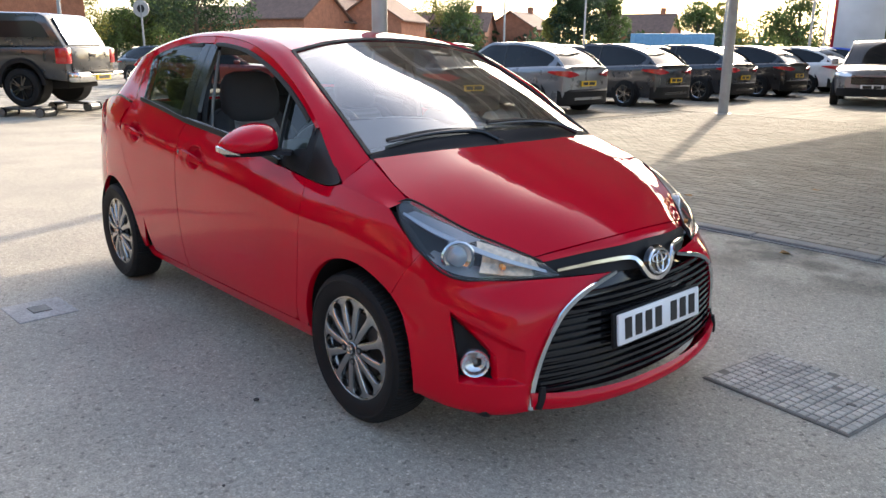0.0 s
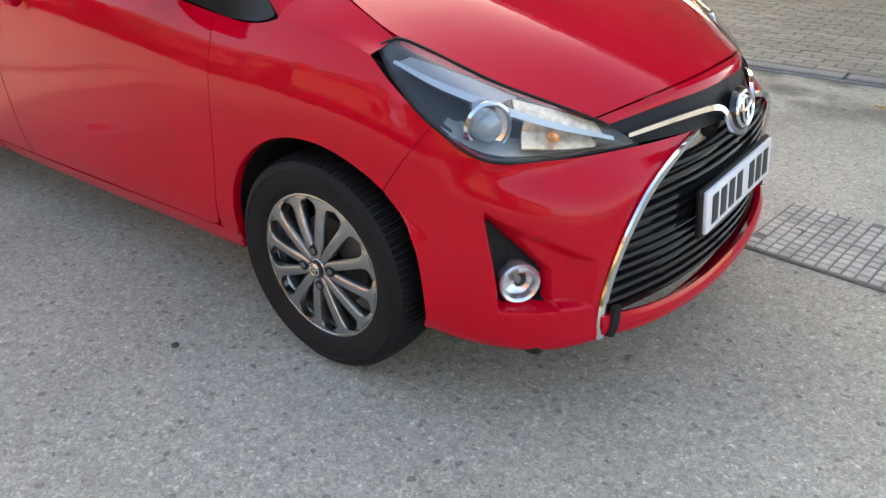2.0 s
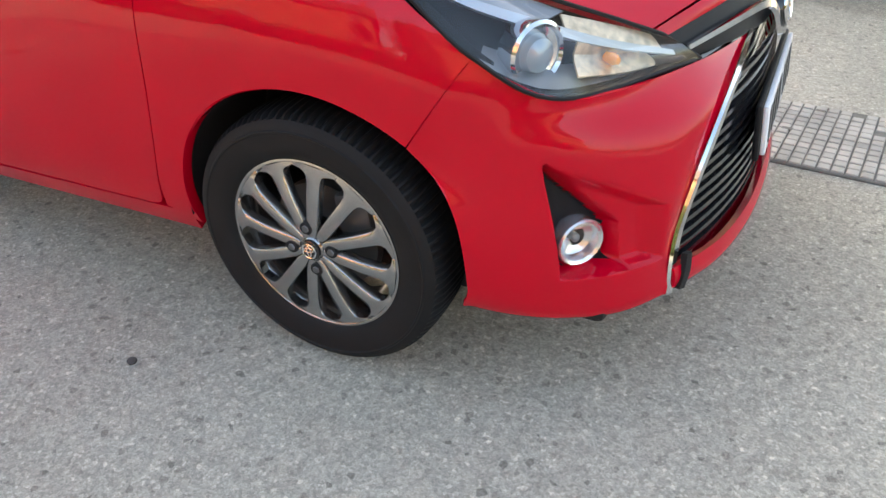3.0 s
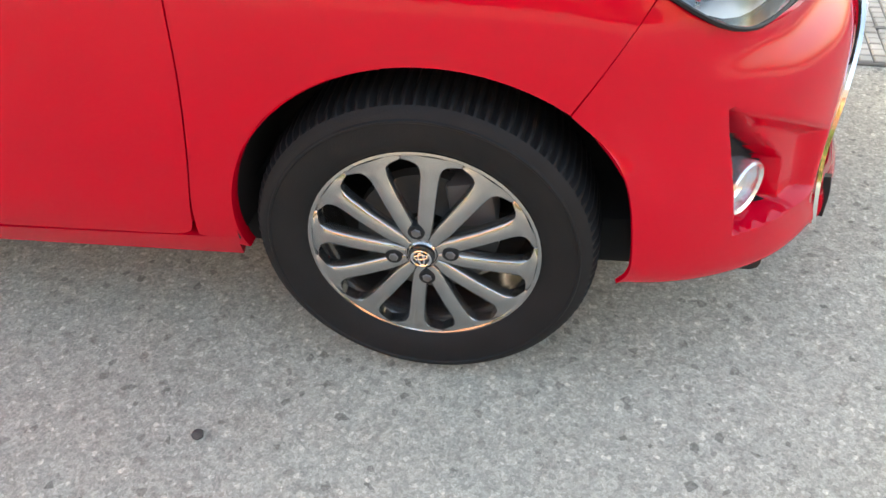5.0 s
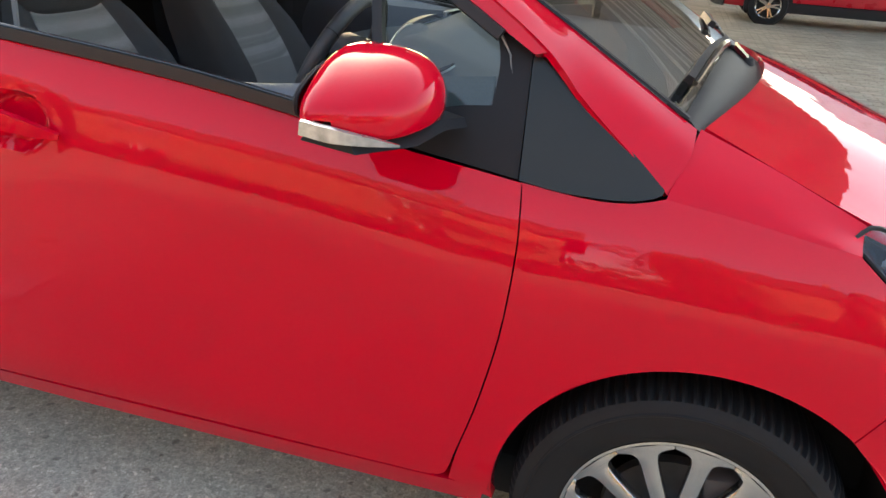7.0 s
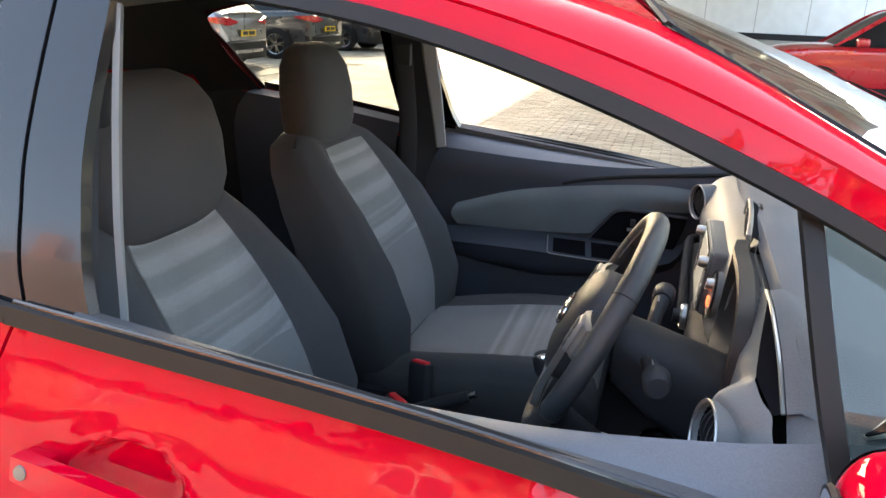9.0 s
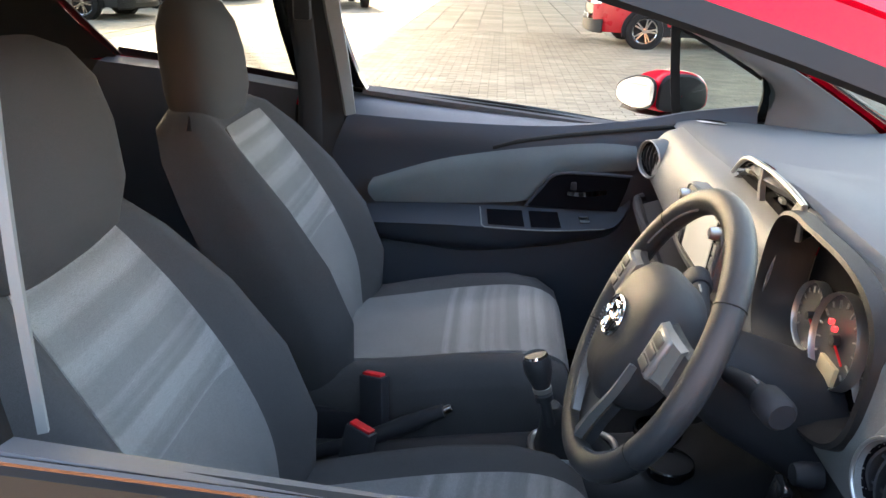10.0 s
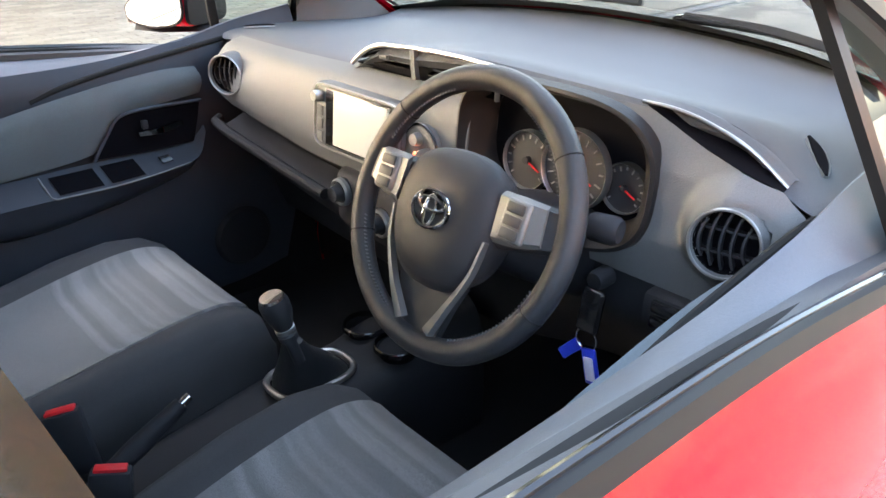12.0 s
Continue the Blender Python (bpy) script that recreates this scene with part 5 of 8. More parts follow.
ys = np.linspace(-0.715, -0.150, 114)
low_z, top_z = 0.862 + 0.0 * ys, np.interp(ys, [p[0] for p in PANEL_TOP], [p[1] for p in PANEL_TOP])
grid = np.stack([np.stack([panel_x(ys, low_z + (top_z - low_z) * f), ys, low_z + (top_z - low_z) * f], 1) for f in np.linspace(0, 1, 52)])
v, f = sheet(grid, (-1, 0, 0), flange=0.0)


def in_opening(p, k):
    return (abs(p[1] - BIN_Y) / (0.184 * k)) ** 3.0 + (abs(p[2] - BIN_Z) / (0.104 * k)) ** 3.0 < 1


keep = [q for q in f if not all(in_opening(v[i], 0.97) for i in q) and not all(math.hypot(v[i][1] - VENT_Y, v[i][2] - VENT_Z) < 0.041 for i in q)]
part("driver_panel", mesh_of((v, keep)), DASH_GREY, dash, "grey driver's panel round the instruments")


def bin_loop(x, a, b, dz=0.0):
    return [(x + 0.16 * (z - BIN_Z) * 0.5 + 0.02 * max(0.0, (y + 0.30) / 0.15), y, z + dz) for y, z in superloop(BIN_Y, BIN_Z, a, b, 3.0, 72)]


BEZEL = mat("bezel_black", (0.020, 0.018, 0.018), 0.5, vary=0.12, bump=0.3, bump_scale=700, spec=0.3)
part("binnacle_bezel", fixed(mesh_of(ring_loft([bin_loop(0.590, 0.188, 0.108), bin_loop(0.572, 0.186, 0.106), bin_loop(0.570, 0.180, 0.101), bin_loop(0.592, 0.160, 0.092), bin_loop(0.632, 0.150, 0.086)], caps=False), angle=50)), BEZEL, dash, "dark instrument hood")
back_loop = bin_loop(0.634, 0.151, 0.087)
# back of the instrument cavity, its shade put into the colour
part("binnacle", mesh_of((back_loop, [tuple(range(72))])), HOLLOW_SHADE, dash)
DIAL = mat("dial_face", (0.030, 0.031, 0.035), 0.45, vary=0.1)
DIAL_WHITE = mat("dial_white", (0.22, 0.22, 0.215), 0.5)
for y, z, r, x in ((-0.276, 0.958, 0.046, 0.622), (-0.372, 0.972, 0.058, 0.612), (-0.448, 0.962, 0.036, 0.624)):
    dial = part("gauge", mesh_of(lathe([(0.0, 0.0), (r * 0.95, 0.0)], 40, "x")), DIAL, dash, "round instrument dial", pose(x, y, z, 0, 6, 0))
    part("gauge_ring", fixed(mesh_of(lathe([(r * 0.94, 0.006), (r * 0.945, -0.006), (r * 0.97, -0.008), (r, -0.004), (r, 0.006)], 40, "x"))), SATIN, dial)
    for k in range(13):
        a = radians(-40 + k * 260 / 12)
        part("gauge_mark", mesh_of(box(-0.003, -0.001, r * (0.66 if k % 2 else 0.72), r * 0.84, -0.0011, 0.0011)), DIAL_WHITE, dial, m=Matrix.Rotation(a, 4, "X"))
    part("needle", mesh_of(box(-0.006, -0.004, -0.006, r * 0.62, -0.0010, 0.0010)), RED_PLASTIC, dial, m=Matrix.Rotation(radians(205), 4, "X"))
    part("needle_hub", fixed(mesh_of(lathe([(0, -0.009), (r * 0.12, -0.008), (r * 0.14, 0)], 16, "x"))), CABIN_BLACK, dial)
part("gauge_display", mesh_of(box(-0.006, 0, -0.021, 0.021, -0.012, 0.012, 0.001)), mat("display_amber", (0.52, 0.43, 0.26), 0.3), dash, "amber instrument display", pose(0.608, -0.376, 0.936, 0, 6, 0))
for dy in (-0.005, 0.006):
    part("warning_lamp", mesh_of(box(-0.006, 0, -0.0028, 0.0028, -0.0032, 0.0032, 0.001)), bpy.data.materials.get("warning_red") or glow_mat("warning_red", (1.0, 0.04, 0.05), 0.20), dash, "lit red warning light", pose(0.608, -0.368 + dy, 0.990 + dy * 0.4, 0, 6, 0))

# pocket with a bright rim, beside the instruments
POCKET_TOP = [(0.612, -0.470, 1.091), (0.612, -0.515, 1.091), (0.613, -0.560, 1.083), (0.616, -0.615, 1.063), (0.620, -0.664, 1.029)]
POCKET_LOW = [(float(panel_x(y, z)) + 0.001, y, z) for y, z in ((-0.472, 1.087), (-0.523, 1.070), (-0.570, 1.054), (-0.615, 1.042), (-0.664, 1.025))]
# the pocket's inside, with its shade in the colour
part("dash_pocket", mesh_of(sheet(loft([POCKET_LOW, [((a[0] + b[0]) / 2 + 0.05 * w, (a[1] + b[1]) / 2, (a[2] + b[2]) / 2) for a, b, w in zip(POCKET_LOW, POCKET_TOP, (0, 0.8, 1, 0.8, 0))], POCKET_TOP], 24, 10), (-1, 0, 0.3), flange=0.0)), HOLLOW_SHADE, dash, "dark open storage pocket")
part("pocket_rim", mesh_of(sheet(loft([POCKET_TOP, [(x + 0.016, y, z + 0.003) for x, y, z in POCKET_TOP], [(x + 0.05, y * 1.002, z - 0.012) for x, y, z in POCKET_TOP]], 20, 4), (0, 0, 1), flange=0.0)), DASH, dash)
part("pocket_trim", mesh_of(tube([(x - 0.003, y, z - 0.001) for x, y, z in POCKET_TOP], 0.0024, 6, smooth_n=24)), SATIN, dash, "bright pocket trim")


def round_vent(y, z, x, r=0.043, yaw=0, lean=0):
    v = part("round_vent", fixed(mesh_of(lathe([(r * 0.88, 0.03), (r * 0.90, -0.002), (r * 0.95, -0.009), (r * 1.00, -0.007), (r * 1.04, 0.03)], 44, "x"))), DASH_GREY, dash, "round air vent with a bright ring", pose(x, y, z, 0, lean, yaw))
    part("vent_ring", mesh_of(tube([(-0.0085, r * 0.965 * math.cos(a), r * 0.965 * math.sin(a)) for a in np.linspace(0, 2 * math.pi, 41)], 0.0021, 6, caps=False)), SATIN, v)
    # depth behind the slats is painted as near-black shade
    part("vent_back", mesh_of(lathe([(0, 0.026), (r * 0.86, 0.024), (r * 0.90, -0.001)], 28, "x")), HOLLOW_SHADE, v)
    for k in range(-2, 3):
        h = math.sqrt(max((r * 0.82) ** 2 - (k * r * 0.3) ** 2, 0))
        pts = [(0.004 - 0.006 * (1 - q * q), k * r * 0.3 + 0.006 * (1 - q * q), h * q) for q in np.linspace(-1, 1, 9)]
        part("vent_slat", fixed(mesh_of(strip(pts, 0.003, 0.012, (1, 0, 0)))), CABIN_BLACK, v)
    for q in (-0.35, 0.3):
        part("vent_slat", mesh_of(box(0.004, 0.016, -r * 0.78, r * 0.78, r * q - 0.0014, r * q + 0.0014)), CABIN_BLACK, v)


round_vent(VENT_Y, VENT_Z, 0.556, 0.042, 12, 8)
round_vent(0.545, 0.953, 0.566, 0.044, 24, 0)

# centre vents under the arch of the hood
VENT_LOW = [(0.640, 0.172, 1.030), (0.636, 0.10, 1.031), (0.632, 0.0, 1.033), (0.622, -0.12, 1.036), (0.611, -0.222, 1.040)]
VENT_TOP = [(0.640, 0.168, 1.036), (0.636, 0.10, 1.070), (0.630, 0.0, 1.082), (0.620, -0.12, 1.089), (0.609, -0.226, 1.090)]
vl, vt = catmull(VENT_LOW, 40), catmull(VENT_TOP, 40)
centre_vent = part("centre_vent", mesh_of(sheet(loft([vl, (vl + vt) / 2 + V((0.035, 0, 0)), vt], 40, 6), (-1, 0, 0.2), flange=0.0)), HOLLOW_SHADE, dash, "twin centre air vents with a bright rim")
for a, b in ((3, 18), (21, 39)):
    for k in range(4):
        fr = 0.16 + 0.22 * k
        part("vent_slat", fixed(mesh_of(strip((vl * (1 - fr) + vt * fr)[a:b] + V((0.006, 0, 0)), 0.0026, 0.012, (1, 0, 0.3)))), GLOSS_BLACK, centre_vent)
    mid = (a + b) // 2
    part("vent_tab", fixed(mesh_of(strip((vl * 0.45 + vt * 0.55)[mid - 1:mid + 2] - V((0.002, 0, 0)), 0.006, 0.006, (-1, 0, 0)))), SATIN, centre_vent)
part("vent_divider", fixed(mesh_of(strip([vl[19] - V((0.002, 0, 0)), (vl[19] + vt[19]) / 2 - V((0.004, 0, 0)), vt[19] - V((0.002, 0, 0))], 0.014, 0.008, (-1, 0, 0)))), DASH_GREY, centre_vent)
part("vent_rim", mesh_of(tube([vl[0] - V((0.004, -0.004, 0.002)), *(vt[2::2] + V((-0.004, 0, 0.001))), vl[40] - V((0.004, 0, 0))], 0.0042, 8)), SATIN, centre_vent, "bright vent rim")

# display unit
unit = part("display_unit", fixed(mesh_of(box(-0.010, 0.03, -0.126, 0.126, -0.061, 0.061, 0.010, 3))), DASH_GREY, dash, "grey touch screen unit with a pale lit display", pose(0.574, 0.083, 0.940, 0, 6, 0))
part("display_rim", fixed(mesh_of(tube([(-0.010, y, z) for y, z in superloop(0, 0, 0.124, 0.059, 9, 56)] + [(-0.010, 0.124, 0.0)], 0.0026, 6, caps=False))), SATIN, unit)
part("display_glass", mesh_of(box(-0.0125, -0.009, -0.100, 0.086, -0.052, 0.052, 0.001)), GLOSS_BLACK, unit)
part("display", mesh_of(box(-0.0145, -0.011, -0.092, 0.060, -0.048, 0.050, 0.001)), glow_mat("display_light", (0.90, 0.86, 0.78), 0.034), unit, "pale lit display")
for y in (0.105, -0.110):
    part("display_knob", fixed(mesh_of(lathe([(0, -0.018), (0.009, -0.018), (0.011, -0.012), (0.011, 0)], 20, "x"))), SATIN, unit, m=pose(-0.010, y, 0.036))
    for k in range(3):
        part("display_button", fixed(mesh_of(box(-0.0135, -0.009, y - 0.009, y + 0.009, -0.050 + k * 0.024, -0.030 + k * 0.024, 0.002))), DASH_GREY, unit)
clock = part("clock_panel", fixed(mesh_of(lathe([(0, -0.004), (0.038, -0.004), (0.042, 0.002), (0.042, 0.02)], 36, "x"))), DASH_GREY, dash, m=pose(0.580, -0.078, 0.936, 0, 6, 0))
# no groove is cut; a black ring paints its shade
part("clock_groove_shade", mesh_of(tube([(-0.003, 0.0415 * math.cos(a), 0.0415 * math.sin(a)) for a in np.linspace(0, 2 * math.pi, 41)], 0.0022, 6, caps=False)), GLOSS_BLACK, clock)
part("hazard_button", fixed(mesh_of(box(-0.008, -0.003, -0.011, 0.011, -0.022, -0.006, 0.002))), glow_mat("hazard_red", (0.9, 0.12, 0.05), 0.42), clock, "red hazard light button")
part("panel_knob", fixed(mesh_of(lathe([(0, -0.016), (0.010, -0.016), (0.012, -0.004)], 20, "x"))), SATIN, clock, m=pose(0, 0.004, 0.016))

# heater panel with three dials, lower dash, glove shelf
heater = part("heater_panel", fixed(mesh_of(box(0.552, 0.70, -0.150, 0.158, 0.725, 0.855, 0.034, 4))), CABIN_BLACK, dash, "black heater panel")
for y, z in ((0.112, 0.812), (-0.004, 0.786), (-0.112, 0.806)):
    k = part("heater_dial", fixed(mesh_of(lathe([(0, -0.026), (0.014, -0.026), (0.017, -0.010), (0.022, -0.008), (0.026, 0.0), (0.026, 0.02)], 28, "x"))), CABIN_BLACK, heater, "heater dial with a bright ring", m=pose(0.550, y, z))
    part("dial_ring", fixed(mesh_of(lathe([(0.020, -0.008), (0.0235, -0.012), (0.027, -0.008), (0.027, 0.0)], 28, "x"))), SATIN, k)
part("lower_dash", mesh_of(sheet(loft([[(0.63, 0.60, 0.862), (0.62, 0.3, 0.850), (0.62, -0.1, 0.845), (0.598, -0.4, 0.866), (0.600, -0.70, 0.866)], [(0.68, 0.66, 0.73), (0.68, 0.3, 0.71), (0.68, -0.1, 0.69), (0.610, -0.4, 0.775), (0.606, -0.69, 0.780)], [(0.76, 0.69, 0.55), (0.76, 0.3, 0.53), (0.76, -0.1, 0.53), (0.74, -0.4, 0.61), (0.74, -0.69, 0.61)]], 24, 10), (-1, 0, 0), flange=0.0)), CABIN_BLACK, dash)
part("glove_shelf", fixed(mesh_of(sheet(loft([[(0.620, 0.596, 0.846), (0.610, 0.39, 0.830), (0.600, 0.170, 0.818)], [(0.556, 0.592, 0.826), (0.550, 0.38, 0.806), (0.545, 0.170, 0.792)]], 16, 3), (0, 0, 1), flange=0.01))), CABIN_BLACK, dash)
part("glove_shelf_lip", fixed(mesh_of(tube([(0.575, 0.622, 0.838), (0.556, 0.600, 0.830), (0.549, 0.38, 0.808), (0.544, 0.165, 0.792)], 0.012, 10, smooth_n=24))), CABIN_BLACK, dash)
part("glove_box_lid", fixed(mesh_of(sheet(loft([[(0.600, 0.590, 0.822), (0.595, 0.38, 0.802), (0.592, 0.180, 0.788)], [(0.655, 0.60, 0.72), (0.650, 0.38, 0.70), (0.646, 0.180, 0.69)], [(0.74, 0.61, 0.63), (0.73, 0.38, 0.61), (0.72, 0.180, 0.60)]], 12, 8), (-1, 0, 0), flange=0.02))), CABIN_BLACK, dash)
switches = part("switch_panel", fixed(mesh_of(box(0.562, 0.60, -0.660, -0.530, 0.812, 0.862, 0.010))), CABIN_BLACK, dash, "black switch panel")
for k in range(4):
    part("switch", fixed(mesh_of(box(0.556, 0.564, -0.640 + (k % 2) * 0.052, -0.600 + (k % 2) * 0.052, 0.817 + (k // 2) * 0.022, 0.835 + (k // 2) * 0.022, 0.003))), GLOSS_BLACK, switches)
DASH_GRID = loft(dash_rows(), 110, 34).reshape(-1, 3)
for sgn in (-1, 1):
    line = []
    for x, y in ((0.690, 0.676), (0.708, 0.664), (0.728, 0.646), (0.744, 0.626)):
        z = DASH_GRID[np.argmin((DASH_GRID[:, 0] - x) ** 2 + (DASH_GRID[:, 1] - sgn * y) ** 2), 2]
        line.append((x, sgn * y, z + 0.003))
    sv = part("screen_vent", mesh_of(strip(line, (0.006, 0.020, 0.022, 0.008), 0.003, (0, 0, 1), 14)), SATIN, dash, "small demister vent with a bright rim")
    # the slot is a near-black strip on top, painted shade
    part("vent_slot", mesh_of(strip([(x, y, z + 0.003) for x, y, z in line], (0.003, 0.013, 0.015, 0.004), 0.002, (0, 0, 1), 14)), HOLLOW_SHADE, sv)

# ---- steering wheel
steer = part("steering_wheel", fixed(mesh_of(tube([(0, 0.174 * math.cos(2 * math.pi * k / 72), 0.174 * math.sin(2 * math.pi * k / 72)) for k in range(73)], 0.0165, 14, caps=False))), LEATHER, car,
             "black leather three-spoke steering wheel", pose(0.399, -0.351, 0.962, 0, 25, 0))
for a in (38, 142, 205, 335):
    a = radians(a)
    part("rim_seam", fixed(mesh_of(lathe([(0.0160, -0.0012), (0.0172, 0.0), (0.0160, 0.0012)], 20, "y"))), DARK, steer, m=Matrix.Translation((0, 0.174 * math.cos(a), 0.174 * math.sin(a))) @ Matrix.Rotation(a + math.pi / 2, 4, "X"))
pad = []
for x, a, b in ((0.03, 0.078, 0.080), (0.0, 0.088, 0.090), (-0.020, 0.086, 0.087), (-0.034, 0.072, 0.072), (-0.042, 0.045, 0.044), (-0.044, 0.018, 0.018)):
    pad.append([(x, y * (1 - 2.2 * max(-z, 0.0)), z - 0.010) for y, z in superloop(0, 0, a, b, 2.7, 44)])
part("airbag_pad", fixed(mesh_of(ring_loft(pad), angle=60)), mat("pad_grey", (0.030, 0.031, 0.034), 0.5, vary=0.1, bump=0.35, bump_scale=800, spec=0.4), steer)
part("wheel_emblem", fixed(mesh_of(tube([(-0.0465, p[1], p[2]) for p in oval(0, 0.0, 0.030, 0.023)], 0.0030, 8, caps=False))), CHROME, steer)
part("wheel_emblem_oval", fixed(mesh_of(tube([(-0.047, p[1], p[2]) for p in oval(0, 0.006, 0.022, 0.008)], 0.0026, 8, caps=False), tube([(-0.047, p[1], p[2]) for p in oval(0, -0.002, 0.009, 0.019)], 0.0026, 8, caps=False))), CHROME, steer)
PALE_THREAD = mat("pale_thread", (0.12, 0.12, 0.125), 0.7)
BUTTON_GREY = mat("button_grey", (0.065, 0.065, 0.064), 0.55, vary=0.1)
for sgn in (-1, 1):
    part("spoke", fixed(mesh_of(strip([(-0.006, sgn * 0.060, 0.014), (-0.006, sgn * 0.115, 0.020), (0.002, sgn * 0.168, 0.026)], (0.074, 0.062, 0.050), 0.012, (-1, 0, 0), 12))), LEATHER, steer)
    part("spoke_trim", fixed(mesh_of(strip([(-0.020, sgn * 0.084, 0.020), (-0.020, sgn * 0.114, 0.022), (-0.012, sgn * 0.146, 0.026)], (0.062, 0.060, 0.050), 0.007, (-1, 0, 0), 8))), BRUSHED, steer, "satin silver spoke trim")
    part("button_pad", fixed(mesh_of(box(-0.031, -0.022, sgn * 0.113 - 0.019, sgn * 0.113 + 0.019, -0.004, 0.047, 0.005, 3))), BRUSHED, steer)
    for k in range(3):
        part("button", fixed(mesh_of(box(-0.0335, -0.030, sgn * 0.113 - 0.013, sgn * 0.113 + 0.013, 0.000 + k * 0.0152, 0.0125 + k * 0.0152, 0.002))), BUTTON_GREY, steer)
    part("lower_spoke", fixed(mesh_of(strip([(-0.020, sgn * 0.082, -0.014), (-0.018, sgn * 0.073, -0.060), (-0.014, sgn * 0.050, -0.108), (-0.006, sgn * 0.026, -0.150)], (0.004, 0.006, 0.009, 0.016), 0.010, (-1, 0, 0), 14))), BRUSHED, steer, "satin silver lower spoke")
    for a0, a1 in ((22, 66), (108, 158)):
        for a in np.linspace(radians(a0), radians(a1), 26):
            part("stitch", MESHES.setdefault("stitch", fixed(mesh_of(box(-0.0012, 0.0012, -0.0008, 0.0008, -0.0030, 0.0030)))), PALE_THREAD, steer, m=Matrix.Translation((-0.008, 0.160 * math.sin(a) * sgn, 0.160 * math.cos(a))) @ Matrix.Rotation(-a * sgn + 0.5, 4, "X"))
part("lower_spoke_web", fixed(mesh_of(sheet([[(-0.010, -0.060, -0.080), (-0.010, 0.060, -0.080)], [(-0.008, -0.048, -0.112), (-0.008, 0.048, -0.112)], [(0.0, -0.030, -0.165), (0.0, 0.030, -0.165)]], (-1, 0, 0), flange=0.012))), LEATHER, steer)
part("column_shroud", fixed(mesh_of(ring_loft([[(x, -0.352 + y, zc + z) for y, z in superloop(0, 0, a, b, 3, 28)] for x, zc, a, b in ((0.435, 0.935, 0.055, 0.046), (0.49, 0.905, 0.068, 0.060), (0.62, 0.845, 0.080, 0.080))]))), CABIN_BLACK, dash)
for sgn in (-1, 1):
    stalk = part("column_stalk", fixed(mesh_of(tube([(0.482, -0.352 + sgn * 0.05, 0.940), (0.488, -0.352 + sgn * 0.10, 0.956), (0.494, -0.352 + sgn * 0.140, 0.962)], (0.010, 0.011, 0.013), 14))), CABIN_BLACK, dash)
    part("stalk_end", fixed(mesh_of(tube([(0.494, -0.352 + sgn * 0.136, 0.962), (0.495, -0.352 + sgn * 0.142, 0.962), (0.497, -0.352 + sgn * 0.172, 0.965), (0.498, -0.352 + sgn * 0.178, 0.965)], (0.015, 0.018, 0.018, 0.014), 16))), CABIN_BLACK, stalk)
    part("stalk_mark", mesh_of(tube([(0.488, -0.352 + sgn * 0.110, 0.970), (0.489, -0.352 + sgn * 0.126, 0.973)], 0.0016, 6)), DIAL_WHITE, stalk)
part("ignition", fixed(mesh_of(lathe([(0, -0.010), (0.012, -0.010), (0.015, 0.0), (0.015, 0.02)], 20, "x"))), CABIN_BLACK, dash, m=pose(0.562, -0.462, 0.850))

# ---- tunnel, gear lever, handbrake, buckles
tunnel = part("centre_console", fixed(mesh_of(ring_loft([[(x, y, z) for y, z in superloop(0, 0.46, a, h, 3.6, 28)] for x, a, h in ((-0.45, 0.085, 0.055), (0.05, 0.085, 0.075), (0.20, 0.090, 0.100), (0.34, 0.098, 0.115), (0.52, 0.105, 0.122), (0.66, 0.120, 0.150), (0.74, 0.120, 0.200))]))), CABIN_BLACK, car, "black centre console", pose(-0.040, 0, -0.044))
for y in (0.045, -0.052):
    part("cup_holder", fixed(mesh_of(lathe([(0.042, 0.006), (0.045, 0.004), (0.046, -0.004), (0.040, -0.004), (0.036, -0.02), (0, -0.02)], 28, "z"))), GLOSS_BLACK, tunnel, m=pose(0.575, y, 0.600))
part("gear_surround", fixed(mesh_of(tube([(0.415 + u, v, 0.585) for u, v in superloop(0, 0, 0.078, 0.052, 3.0, 40)] + [(0.493, 0, 0.585)], 0.0065, 8, caps=False))), SATIN, tunnel, "satin silver gear lever surround")
part("gear_boot", fixed(mesh_of(ring_loft([[(xc + u, yc + v, z) for u, v in superloop(0, 0, a, b, 2.6, 24)] for z, a, b, xc, yc in ((0.578, 0.072, 0.046, 0.415, 0.0), (0.605, 0.060, 0.044, 0.405, -0.006), (0.632, 0.046, 0.036, 0.393, -0.018), (0.665, 0.028, 0.026, 0.376, -0.030), (0.700, 0.016, 0.016, 0.362, -0.042))]))), LEATHER, tunnel, "black leather gear boot")
lever = part("gear_lever", fixed(mesh_of(lathe([(0.010, -0.10), (0.010, -0.052), (0.016, -0.050), (0.016, -0.040), (0.012, -0.036), (0.016, -0.022), (0.024, 0.004), (0.0245, 0.022), (0.021, 0.032)], 24, "z"))), LEATHER, tunnel, m=pose(0.338, -0.052, 0.766, -4, -14, 0))
part("gear_knob_cap", fixed(mesh_of(lathe([(0.0215, 0.030), (0.019, 0.036), (0.0, 0.038)], 24, "z"))), CHROME, lever, "chrome cap")
part("gear_collar", fixed(mesh_of(lathe([(0.0125, -0.034), (0.0165, -0.034), (0.0165, -0.026), (0.0125, -0.024)], 24, "z"))), SATIN, lever)
brake = part("handbrake", fixed(mesh_of(tube([(-0.08, -0.020, 0.545), (0.02, -0.018, 0.580), (0.10, -0.015, 0.618), (0.175, -0.013, 0.654)], (0.014, 0.014, 0.017, 0.013), 14))), CABIN_BLACK, tunnel)
part("brake_button", fixed(mesh_of(tube([(0.172, -0.013, 0.653), (0.190, -0.0125, 0.662)], 0.008, 12))), CHROME, brake, "chrome release button")
